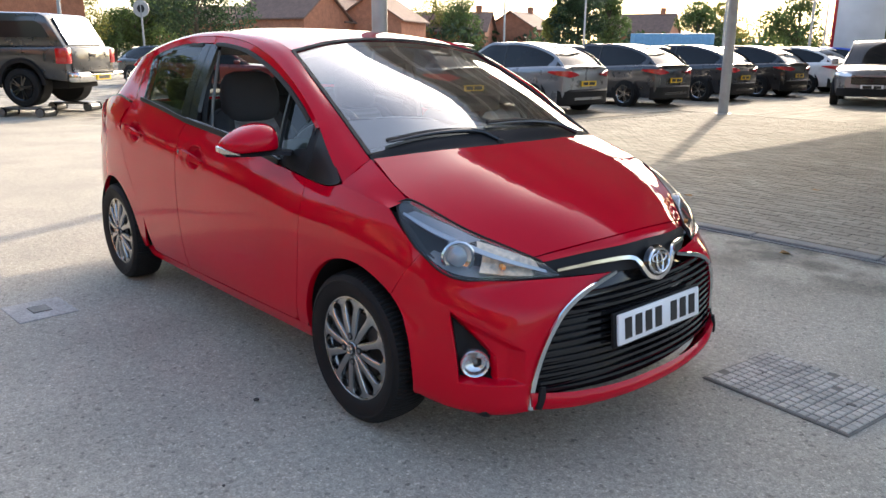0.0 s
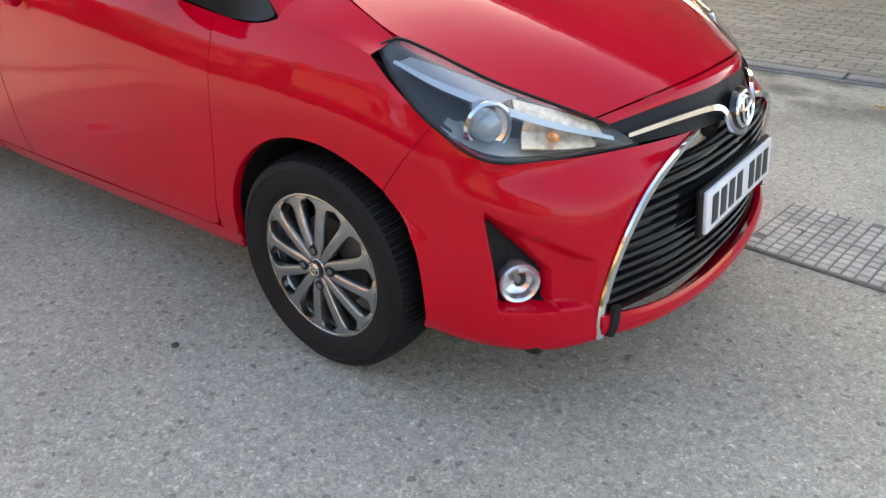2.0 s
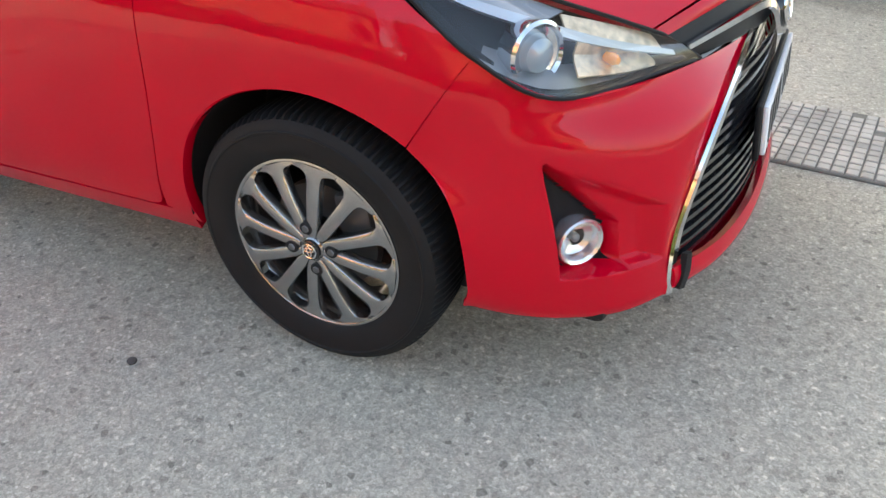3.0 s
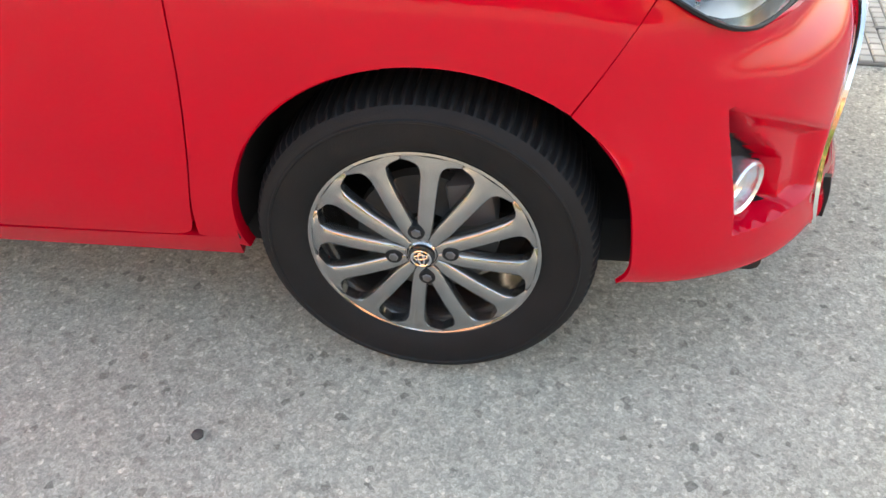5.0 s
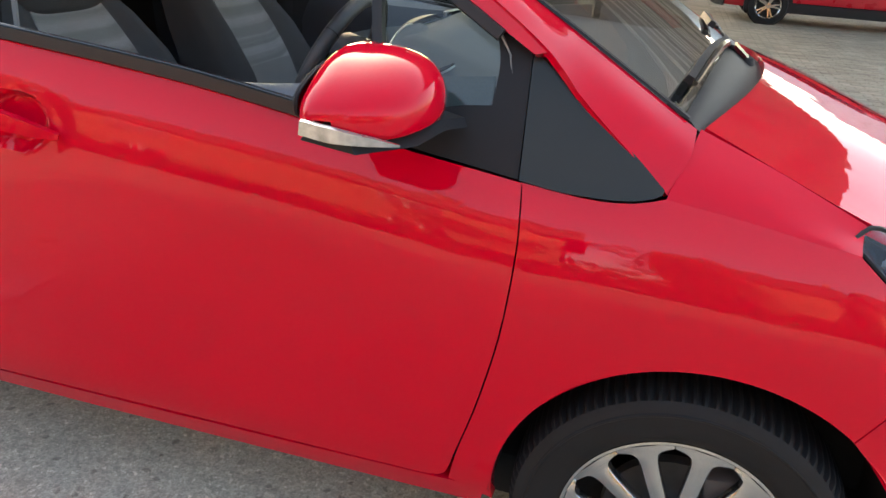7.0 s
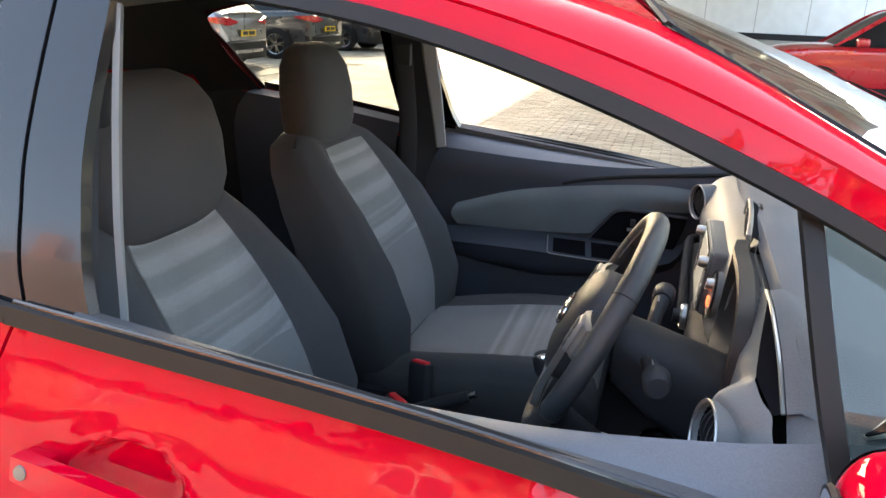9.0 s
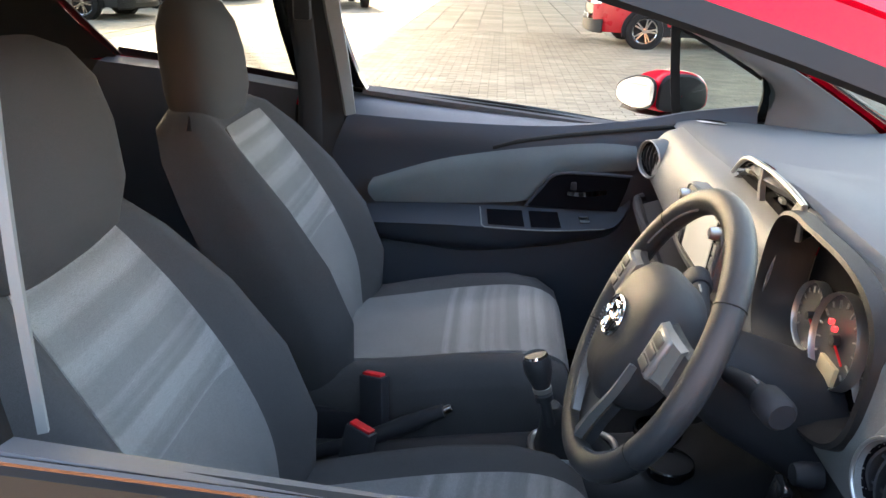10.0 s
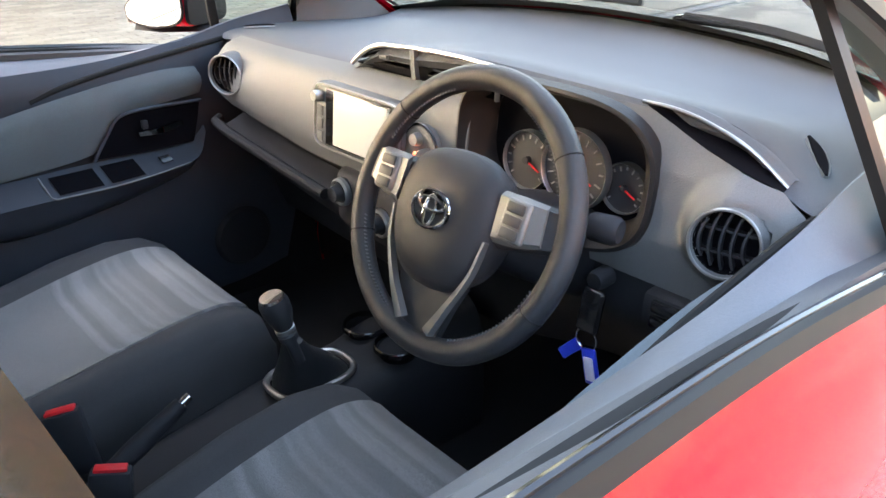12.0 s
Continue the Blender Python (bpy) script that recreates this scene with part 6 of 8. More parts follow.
for x, y, tilt in ((-0.010, 0.094, -8), (-0.002, -0.084, 8)):
    b = part("belt_buckle", fixed(mesh_of(box(-0.014, 0.014, -0.028, 0.028, -0.11, 0.0, 0.006))), CABIN_BLACK, car, "black seat belt buckle with a red button", pose(x, y, 0.613, tilt, 10, 62))
    part("buckle_button", fixed(mesh_of(box(-0.009, 0.009, -0.022, 0.022, -0.004, 0.0045, 0.002))), RED_PLASTIC, b)
part("pedal_pad", fixed(mesh_of(box(0.86, 0.875, -0.40, -0.33, 0.42, 0.47, 0.004))), CABIN_BLACK, car)

# ---- doors from within
for sgn, door in ((-1, front_doors[0]), (1, front_doors[1])):
    put = (lambda a: np.asarray(a, float)) if sgn < 0 else mirror
    o = (0, -sgn, 0)
    top = [(-0.17, -0.710, 1.000), (0.10, -0.708, 0.988), (0.36, -0.708, 0.988), (0.55, -0.711, 1.010), (0.68, -0.713, 1.036), (0.84, -0.716, 1.055)]
    DROP = pose(-0.015, 0, -0.052)
    card = part("door_card", mesh_of(sheet(put(loft([top, [(-0.19, -0.692, 0.955), (0.10, -0.690, 0.945), (0.36, -0.690, 0.945), (0.55, -0.690, 0.955), (0.68, -0.692, 0.970), (0.84, -0.692, 0.980)],
                                                      [(-0.22, -0.698, 0.86), (0.10, -0.698, 0.85), (0.4, -0.698, 0.85), (0.62, -0.698, 0.85), (0.84, -0.698, 0.85)], [(-0.24, -0.68, 0.60), (0.1, -0.68, 0.58), (0.4, -0.68, 0.58), (0.62, -0.68, 0.58), (0.80, -0.68, 0.60)],
                                                      [(-0.25, -0.71, 0.36), (0.1, -0.71, 0.36), (0.4, -0.71, 0.36), (0.62, -0.71, 0.36), (0.76, -0.71, 0.38)]], 30, 24)), o, flange=0.0)), CARD, door, "dark grey door trim")
    part("door_top_trim", mesh_of(sheet(put(loft([[(x, y, z) for x, y, z in top], [(x, -0.735, z * 0.5 + belt(x) * 0.5 + 0.008) for x, y, z in top], [(x, -0.766, belt(x) + 0.008) for x, y, z in top]], 30, 6)), (0, 0, 1), flange=0.004)), TRIM_TOP, card)
    part("inner_window_seal", mesh_of(strip(put(V([(x, -0.768, belt(x) + 0.012) for x in np.linspace(-0.14, 0.70, 20)])), 0.034, 0.010, (0, -sgn * 0.3, 1))), SEAL_GREY, card)
    part("door_cloth_panel", mesh_of(sheet(put(loft([[(-0.085, -0.684, 0.835), (0.10, -0.684, 0.838), (0.29, -0.684, 0.850), (0.34, -0.683, 0.875), (0.40, -0.682, 0.925), (0.57, -0.680, 0.945)],
                                                      [(-0.10, -0.664, 0.868), (0.05, -0.664, 0.910), (0.20, -0.663, 0.935), (0.32, -0.663, 0.950), (0.44, -0.664, 0.972), (0.575, -0.668, 0.975)],
                                                      [(-0.085, -0.676, 0.895), (0.08, -0.674, 0.950), (0.22, -0.672, 0.978), (0.36, -0.671, 0.998), (0.48, -0.672, 1.008), (0.565, -0.676, 1.003)]], 26, 10)), o, flange=0.03, lift=0.006)), CARD_GREY, card, "grey cloth door insert", DROP)
    # a near-black sheet on the card paints the handle recess's shade
    part("recess_shade", mesh_of(sheet(put(loft([[(0.290, -0.664, 0.792), (0.40, -0.664, 0.786), (0.520, -0.664, 0.784)], [(0.325, -0.664, 0.838), (0.43, -0.668, 0.836), (0.538, -0.664, 0.838)], [(0.362, -0.660, 0.876), (0.45, -0.660, 0.880), (0.545, -0.660, 0.876)]], 12, 6)), o, flange=0.006)), HOLLOW_SHADE, card, "handle recess with its shade painted on")
    part("recess_rim", fixed(mesh_of(tube(put(V([(0.288, -0.658, 0.790), (0.325, -0.658, 0.840), (0.362, -0.654, 0.879), (0.45, -0.654, 0.883), (0.546, -0.654, 0.879)])), 0.004, 8, smooth_n=28))), CARD, card)
    part("inner_handle", fixed(mesh_of(strip(put(V([(0.395, -0.655, 0.832), (0.430, -0.640, 0.835), (0.485, -0.642, 0.842)])), (0.012, 0.016, 0.014), 0.008, o, 10))), CHROME, card, "chrome inner door handle")
    part("lock_tab", fixed(mesh_of(box(0.398, 0.412, min(-sgn * -0.650, sgn * 0.640), max(-sgn * -0.650, sgn * 0.640), 0.842, 0.862, 0.003))), CABIN_BLACK, card)
    xs = (-0.20, -0.11, 0.05, 0.16, 0.33, 0.45, 0.515, 0.552)
    arm_a = [(x, -0.672, z) for x, z in zip(xs, (0.762, 0.776, 0.784, 0.785, 0.785, 0.783, 0.785, 0.815))]
    arm_b = [(x, y, z) for x, y, z in zip(xs, (-0.660, -0.636, -0.622, -0.620, -0.620, -0.626, -0.636, -0.664), (0.738, 0.738, 0.744, 0.744, 0.740, 0.745, 0.754, 0.800))]
    arm_c = [(x, y, z) for x, y, z in zip(xs, (-0.676, -0.664, -0.652, -0.650, -0.650, -0.654, -0.660, -0.672), (0.705, 0.698, 0.682, 0.676, 0.694, 0.716, 0.736, 0.788))]
    arm_d = [(x, -0.700, z - 0.03) for x, _, z in arm_c]
    arm = part("armrest", mesh_of(sheet(put(np.concatenate([loft([arm_a, arm_b], 34, 6), loft([arm_b, arm_c, arm_d], 34, 10)[1:]])), o, flange=0.0), angle=30), CARD, card, "dark moulded door armrest")
    top_g = loft([arm_a, arm_b], 94, 10)
    # dark patches just above the armrest paint the shade of its two wells
    for i0, i1 in ((48, 60), (61, 71)):
        part("well_shade", mesh_of(sheet(put(top_g[2:10, i0:i1]), (0, -sgn * 0.5, 1), flange=0.0, lift=0.003)), HOLLOW_SHADE, arm)
    part("window_switch", mesh_of(sheet(put(top_g[4:8, 76:80]), (0, -sgn * 0.5, 1), flange=0.004, lift=0.006)), GLOSS_BLACK, arm)
    part("armrest_edge", fixed(mesh_of(tube(put(np.concatenate([top_g[1:10, 46], top_g[10, 47:84]])), 0.0022, 6))), PILLAR_TRIM, arm)
    # the groove's shade, drawn as a near-black bead on the card
    part("groove_shade", fixed(mesh_of(tube(put(V([(0.20, -0.694, 0.930), (0.264, -0.693, 0.948), (0.377, -0.692, 0.968), (0.557, -0.694, 0.990), (0.66, -0.700, 1.000)])), 0.006, 8, smooth_n=20))), DARK, card)
    part("inner_pillar_trim", fixed(mesh_of(sheet(put(loft([[(-0.225, -0.690, 0.40), (-0.205, -0.700, 0.80), (-0.175, -0.700, 1.04), (-0.195, -0.645, 1.25), (-0.200, -0.592, 1.40)], [(-0.33, -0.660, 0.40), (-0.31, -0.668, 0.80), (-0.285, -0.668, 1.04), (-0.290, -0.620, 1.25), (-0.290, -0.570, 1.40)]], 22, 4)), o, flange=0.02))), CABIN_BLACK, car)
    part("pillar_edge_trim", fixed(mesh_of(strip(put(V([(-0.160, -0.682, 1.005), (-0.172, -0.662, 1.13), (-0.185, -0.632, 1.25), (-0.195, -0.597, 1.39)])), (0.008, 0.014, 0.016, 0.014) if sgn < 0 else (0.030, 0.036, 0.040, 0.036), 0.008, (1, -sgn * 0.4, 0) if sgn < 0 else (0.45, -1, 0), 18))), PILLAR_TRIM, car, "pale pillar edge trim")
    belt_pts = put(V([(-0.242, -0.645, 0.55), (-0.250, -0.648, 0.85), (-0.245, -0.640, 1.05), (-0.250, -0.600, 1.26)]))
    part("seat_belt", fixed(mesh_of(strip(belt_pts, 0.046, 0.0025, (0.3, -sgn, 0), 16))), CABIN_BLACK, car, "black seat belt")
    part("belt_guide", fixed(mesh_of(box(-0.02, 0.02, -0.012, 0.012, -0.03, 0.03, 0.006))), CABIN_BLACK, car, m=pose(-0.248, sgn * 0.595, 1.265))
    part("speaker_grille", fixed(mesh_of(lathe([(0, -0.008), (0.070, -0.008), (0.076, 0.0), (0.08, 0.002)], 28, "y"))), CABIN_BLACK, card, m=pose(0.62, sgn * 0.678, 0.50, 0, 0, 0 if sgn > 0 else 180))
for sgn, door in ((-1, rear_doors[0]), (1, rear_doors[1])):
    put = (lambda a: np.asarray(a, float)) if sgn < 0 else mirror
    part("door_card", mesh_of(sheet(put(loft([[(-0.29, -0.700, 1.058), (-0.5, -0.700, 1.085), (-0.80, -0.69, 1.115)], [(-0.30, -0.675, 0.95), (-0.5, -0.675, 0.97), (-0.84, -0.675, 0.98)], [(-0.30, -0.68, 0.40), (-0.5, -0.68, 0.40), (-0.78, -0.68, 0.42)]], 14, 14)), (0, -sgn, 0), flange=0.0)), CARD, door)
    part("door_top_trim", mesh_of(sheet(put(loft([[(-0.29, -0.700, 1.058), (-0.5, -0.700, 1.085), (-0.80, -0.69, 1.115)], [(-0.29, -0.765, 1.062), (-0.5, -0.765, 1.092), (-0.80, -0.758, 1.122)]], 12, 2)), (0, 0, 1), flange=0.0)), CARD, door)
part("interior_mirror", fixed(mesh_of(box(-0.015, 0.015, -0.115, 0.115, -0.032, 0.032, 0.012, 3))), CABIN_BLACK, car, m=pose(0.46, 0, 1.365, 0, 12, -8))

for sgn, door in ((-1, rear_doors[0]), (1, rear_doors[1])):
    put = (lambda a: np.asarray(a, float)) if sgn < 0 else mirror
    top = put(loft([[(-0.34, -0.585, 1.420), *[(x, y + 0.026, z - 0.004) for x, y, z in WIN_TOP[9:]]], [(-0.34, -0.560, 1.455), *[(x, y + 0.040, z - 0.012) for x, y, z in SEAM_TOP[7:]]]], 16, 2))
    end = put(loft([[(-0.885, -0.616, 1.350), (-0.855, -0.668, 1.24), (-0.775, -0.742, 1.120)], [(-1.00, -0.585, 1.395), (-1.02, -0.640, 1.25), (-0.96, -0.715, 1.10)]], 14, 3))
    part("inner_frame_trim", mesh_of(sheet(top, (0, -sgn, 0), flange=0.0), sheet(end, (0, -sgn, 0), flange=0.0)), CABIN_BLACK, door)

# ---- keys in the ignition
keys = thing("car_key", "black car key with blue tags hanging from the ignition", "key", m=pose(0.538, -0.474, 0.836))
part("key_head", fixed(mesh_of(box(-0.006, 0.006, -0.017, 0.017, -0.050, 0.012, 0.005, 3))), GLOSS_BLACK, keys, m=pose(0, 0, 0, 0, 12, 0))
part("split_ring", fixed(mesh_of(tube([(-0.008, 0.017 * math.cos(a), -0.062 + 0.017 * math.sin(a)) for a in np.linspace(0, 2 * math.pi, 25)], 0.0014, 6, caps=False))), CHROME, keys)
TAG = mat("blue_tag", (0.01, 0.05, 0.62), 0.3, vary=0.05)
part("blue_tag", fixed(mesh_of(moved(box(-0.003, 0.003, -0.012, 0.012, -0.055, 0.0, 0.003), pose(-0.010, -0.006, -0.074, -14, 0, 0)))), TAG, keys, "blue plastic key tag")
part("blue_tag", fixed(mesh_of(moved(box(-0.003, 0.003, -0.009, 0.009, -0.045, 0.0, 0.003), pose(-0.006, 0.012, -0.074, 42, 0, 0)))), TAG, keys)
part("tag_label", fixed(mesh_of(moved(box(-0.0045, -0.003, -0.008, 0.008, -0.048, -0.012, 0.001), pose(-0.010, -0.006, -0.074, -14, 0, 0)))), mat("tag_paper", (0.45, 0.52, 0.75), 0.5), keys)

# ---------------------------------------------------------------- ground, paving and covers


def asphalt_mat():
    """Worn tarmac: pale and dark chippings in a grey binder, with blotches."""
    m = mat("asphalt", (0.370, 0.335, 0.270), 0.85, vary=0.15, scale=1.1, bump=1.0, bump_scale=190, fine=0.12, fine_scale=30, rough_vary=0.1)
    nt = m.node_tree
    b = nt.nodes["Principled BSDF"]
    src = b.inputs["Base Color"].links[0].from_socket
    geo = next(n for n in nt.nodes if n.type == "NEW_GEOMETRY")
    for scale, start, low, high in ((150.0, 0.0, 0.77, 1.19), (330.0, 0.0, 0.82, 1.16), (120.0, 0.90, 1.0, 1.5), (70.0, 0.94, 1.0, 0.55)):
        cell, sep, rng, sc = (nt.nodes.new(k) for k in ("ShaderNodeTexVoronoi", "ShaderNodeSeparateColor", "ShaderNodeMapRange", "ShaderNodeVectorMath"))
        cell.inputs["Scale"].default_value = scale
        sc.operation = "SCALE"
        rng.inputs["From Min"].default_value = start
        rng.inputs["To Min"].default_value, rng.inputs["To Max"].default_value = low, high
        nt.links.new(geo.outputs["Position"], cell.inputs["Vector"])
        nt.links.new(cell.outputs["Color"], sep.inputs[0])
        nt.links.new(sep.outputs[0], rng.inputs["Value"])
        nt.links.new(src, sc.inputs[0]), nt.links.new(rng.outputs["Result"], sc.inputs["Scale"])
        src = sc.outputs[0]
    # damp dirt along the edging stones
    sep, near, blot, dirt, mul, sc = (nt.nodes.new(k) for k in ("ShaderNodeSeparateXYZ", "ShaderNodeMapRange", "ShaderNodeTexNoise", "ShaderNodeMapRange", "ShaderNodeMath", "ShaderNodeVectorMath"))
    near.interpolation_type = "SMOOTHSTEP"
    near.inputs["From Min"].default_value, near.inputs["From Max"].default_value = 1.7, 2.9
    blot.inputs["Scale"].default_value, blot.inputs["Detail"].default_value = 2.2, 7
    dirt.inputs["From Min"].default_value, dirt.inputs["From Max"].default_value = 0.42, 0.58
    dirt.inputs["To Max"].default_value = 0.62
    mul.operation, sc.operation = "MULTIPLY", "SCALE"
    inv = nt.nodes.new("ShaderNodeMath")
    inv.operation = "SUBTRACT"
    inv.inputs[0].default_value = 1.0
    nt.links.new(geo.outputs["Position"], sep.inputs[0]), nt.links.new(geo.outputs["Position"], blot.inputs["Vector"])
    nt.links.new(sep.outputs[1], near.inputs["Value"]), nt.links.new(blot.outputs["Fac"], dirt.inputs["Value"])
    nt.links.new(near.outputs["Result"], mul.inputs[0]), nt.links.new(dirt.outputs["Result"], mul.inputs[1])
    nt.links.new(mul.outputs[0], inv.inputs[1])
    nt.links.new(src, sc.inputs[0]), nt.links.new(inv.outputs[0], sc.inputs["Scale"])
    nt.links.new(sc.outputs[0], b.inputs["Base Color"])
    return m


ASPHALT = asphalt_mat()
PALE_SLAB = mat("pale_concrete", (0.40, 0.38, 0.345), 0.85, vary=0.15, scale=8, bump=0.5, bump_scale=120, fine=0.25, fine_scale=90)
CONCRETE = mat("concrete", (0.22, 0.21, 0.195), 0.85, vary=0.18, scale=3, bump=0.5, bump_scale=120, fine=0.25, fine_scale=90)
JOINT = mat("joint_sand", (0.14, 0.125, 0.10), 0.95, vary=0.2, scale=4, bump=0.5, bump_scale=200)
IRON = mat("cast_iron", (0.16, 0.145, 0.125), 0.6, 0.3, vary=0.3, scale=9, bump=0.5, bump_scale=160, fine=0.3, fine_scale=120)


def random_mat(name, color, spread, rough=0.85, **more):
    """A material whose brightness differs from object to object, and from island to island in one mesh."""
    m = mat(name, color, rough, **more)
    nt = m.node_tree
    b = nt.nodes["Principled BSDF"]
    src = b.inputs["Base Color"].links[0].from_socket
    info, geo = nt.nodes.new("ShaderNodeObjectInfo"), nt.nodes.new("ShaderNodeNewGeometry")
    add, rng, sc = nt.nodes.new("ShaderNodeMath"), nt.nodes.new("ShaderNodeMapRange"), nt.nodes.new("ShaderNodeVectorMath")
    frac = nt.nodes.new("ShaderNodeMath")
    frac.operation = "FRACT"
    sc.operation = "SCALE"
    nt.links.new(info.outputs["Random"], add.inputs[0]), nt.links.new(geo.outputs["Random Per Island"], add.inputs[1])
    nt.links.new(add.outputs[0], frac.inputs[0]), nt.links.new(frac.outputs[0], rng.inputs["Value"])
    rng.inputs["To Min"].default_value, rng.inputs["To Max"].default_value = 1 - spread, 1 + spread
    nt.links.new(src, sc.inputs[0]), nt.links.new(rng.outputs["Result"], sc.inputs["Scale"])
    nt.links.new(sc.outputs[0], b.inputs["Base Color"])
    return m


BLOCK = random_mat("paving_block", (0.255, 0.226, 0.176), 0.17, vary=0.15, scale=1.2, bump=0.5, bump_scale=180, fine=0.25, fine_scale=150)

ground = part("ground", mesh_of(sheet([[(-900, -900, 0), (900, -900, 0)], [(-900, 900, 0), (900, 900, 0)]], flange=0.0)), ASPHALT)
tagged(ground, "worn grey tarmac of a car park", "ground", kind="structure")
pavement = part("pavement", mesh_of(box(-14.0, 16.0, 3.38, 44.0, -0.05, 0.012)), JOINT)
tagged(pavement, "block paving under the dealership canopy", "paving", kind="structure")
kerb = part("kerb", mesh_of(box(-14.0, 16.0, 3.20, 3.24, -0.04, 0.006)), CONCRETE)
tagged(kerb, "flush grey concrete edging stones", "kerb", kind="structure")
EDGE = mesh_of(box(-0.455, 0.455, -0.062, 0.062, -0.03, 0.022, 0.008, 1))
EDGE.materials.append(CONCRETE)
for k in range(18):
    part("edging_stone", EDGE, CONCRETE, kerb, m=pose(-8 + k * 0.925, 3.302, random.uniform(-0.002, 0.002), 0, 0, random.uniform(-0.3, 0.3)))


def slab(x, y, z, w, d, h, bev=0.006):
    """A block's top and sides with a chamfer: verts and faces."""
    v = [(x - w / 2, y - d / 2, z - h), (x + w / 2, y - d / 2, z - h), (x + w / 2, y + d / 2, z - h), (x - w / 2, y + d / 2, z - h)]
    v += [(a, b, z - bev) for a, b, _ in v]
    v += [(x - w / 2 + bev, y - d / 2 + bev, z), (x + w / 2 - bev, y - d / 2 + bev, z), (x + w / 2 - bev, y + d / 2 - bev, z), (x - w / 2 + bev, y + d / 2 - bev, z)]
    f = [(8, 9, 10, 11)] + [(i + o, (i + 1) % 4 + o, (i + 1) % 4 + 4 + o, i + 4 + o) for o in (0, 4) for i in range(4)]
    return v, f


ramp_m = mat("leaf_brown", (0.30, 0.16, 0.05), 0.8, vary=0.3, scale=60)
for k, (x, y) in enumerate(((2.02, 2.72), (1.2, 2.95), (-0.4, 4.3), (0.3, 5.6), (-1.1, -1.9))):
    a = k * 2.1
    pts = [(0.045 * math.cos(a + t) * (1 + 0.25 * math.cos(3 * t)), 0.03 * math.sin(a + t) * (1 + 0.25 * math.cos(5 * t)), 0.012 + 0.006 * math.cos(2 * t)) for t in np.linspace(0, 2 * math.pi, 14)[:-1]]
    lf = part("fallen_leaf", mesh_of(([(0, 0, 0.002)] + pts, [(0, 1 + i, 1 + (i + 1) % 13) for i in range(13)])), ramp_m, m=pose(x, y, 0.002 if y < 3.2 else 0.026))
    tagged(lf, "dry curled brown leaf on the ground", "leaf", "fallen leaves")
for x, y, r in ((0.850, -1.035, 0.011), (1.35, -1.42, 0.006), (2.3, -0.9, 0.007)):
    bm = bmesh.new()
    bmesh.ops.create_icosphere(bm, subdivisions=2, radius=r)
    for v in bm.verts:
        v.co *= 1 + 0.35 * noise.noise(v.co * 90)
        v.co.z *= 0.6
    st = part("pebble", bm, mat("pebble_grey", (0.07, 0.06, 0.055), 0.9) if r == 0.011 else bpy.data.materials["pebble_grey"], m=pose(x, y, r * 0.5))
    tagged(st, "small dark pebble lying on the tarmac", "pebble", "pebbles")

# covers let into the tarmac
DARK_JOINT = mat("cover_joint", (0.17, 0.155, 0.13), 0.85, vary=0.25, scale=14, bump=0.4, bump_scale=120)
cover = thing("access_cover", "rectangular iron cover with a checked concrete infill", "cover", m=pose(2.285, 0.795, 0, 0, 0, -6))
part("cover_frame", mesh_of(box(-0.325, 0.325, -0.262, 0.262, -0.03, 0.007, 0.003, 1)), DARK_JOINT, cover)
STUD_V, STUD_F = [], []
for i in range(15):
    for j in range(12):
        if random.random() < 0.012:
            continue
        v, f = slab(-0.295 + i * 0.0422, -0.232 + j * 0.0422, 0.013 + random.uniform(-0.0015, 0.001), 0.036, 0.036, 0.01, 0.003)
        k = len(STUD_V)
        STUD_V += v
        STUD_F += [tuple(a + k for a in q) for q in f]
studs = part("cover_studs", mesh_of((STUD_V, STUD_F), smooth=False), random_mat("stud", (0.42, 0.385, 0.325), 0.10, vary=0.22, scale=7, bump=0.4, bump_scale=150), cover)
tagged(studs, kind="stuff")
for x in (-0.2, 0.2):
    part("key_hole", mesh_of(box(x - 0.02, x + 0.02, -0.012, 0.012, 0.0, 0.0145, 0.003, 1)), IRON, cover)
small = thing("valve_cover", "small square cover set in pale concrete in the tarmac", "cover", m=pose(-0.93, -1.40, 0, 0, 0, 3))
part("cover_slab", mesh_of(box(-0.165, 0.165, -0.15, 0.15, -0.03, 0.006, 0.003, 1)), PALE_SLAB, small)
part("cover_lid", mesh_of(box(-0.06, 0.06, -0.05, 0.05, -0.02, 0.011, 0.004, 1)), IRON, small)

# ---------------------------------------------------------------- canopy over the forecourt
WHITE_METAL = mat("white_cladding", (0.62, 0.63, 0.63), 0.5, vary=0.08, scale=1.5)
POST_GREY = mat("post_grey", (0.34, 0.34, 0.34), 0.45, 0.3, vary=0.1, scale=5)
canopy = thing("canopy", "pale metal canopy roof on round grey posts", "canopy", kind="structure")
part("canopy_roof", mesh_of(box(-5.40, 6.5, 3.7, 43.9, 5.05, 5.15, 0.02)), POST_GREY, canopy)
part("canopy_fascia", mesh_of(box(-5.50, 6.55, 3.60, 3.70, 4.90, 5.22, 0.02)), WHITE_METAL, canopy)
part("canopy_fascia", mesh_of(box(-5.50, -5.40, 3.70, 43.9, 4.98, 5.60, 0.02)), WHITE_METAL, canopy)
for k in range(10):
    part("canopy_beam", mesh_of(box(-5.38, 6.4, 5.2 + k * 4, 5.35 + k * 4, 4.80, 5.05)), POST_GREY, canopy)
for k in range(24):
    part("canopy_purlin", mesh_of(box(-5.38, 6.4, 4.35 + k * 0.9, 4.43 + k * 0.9, 4.94, 5.05)), WHITE_METAL, canopy)
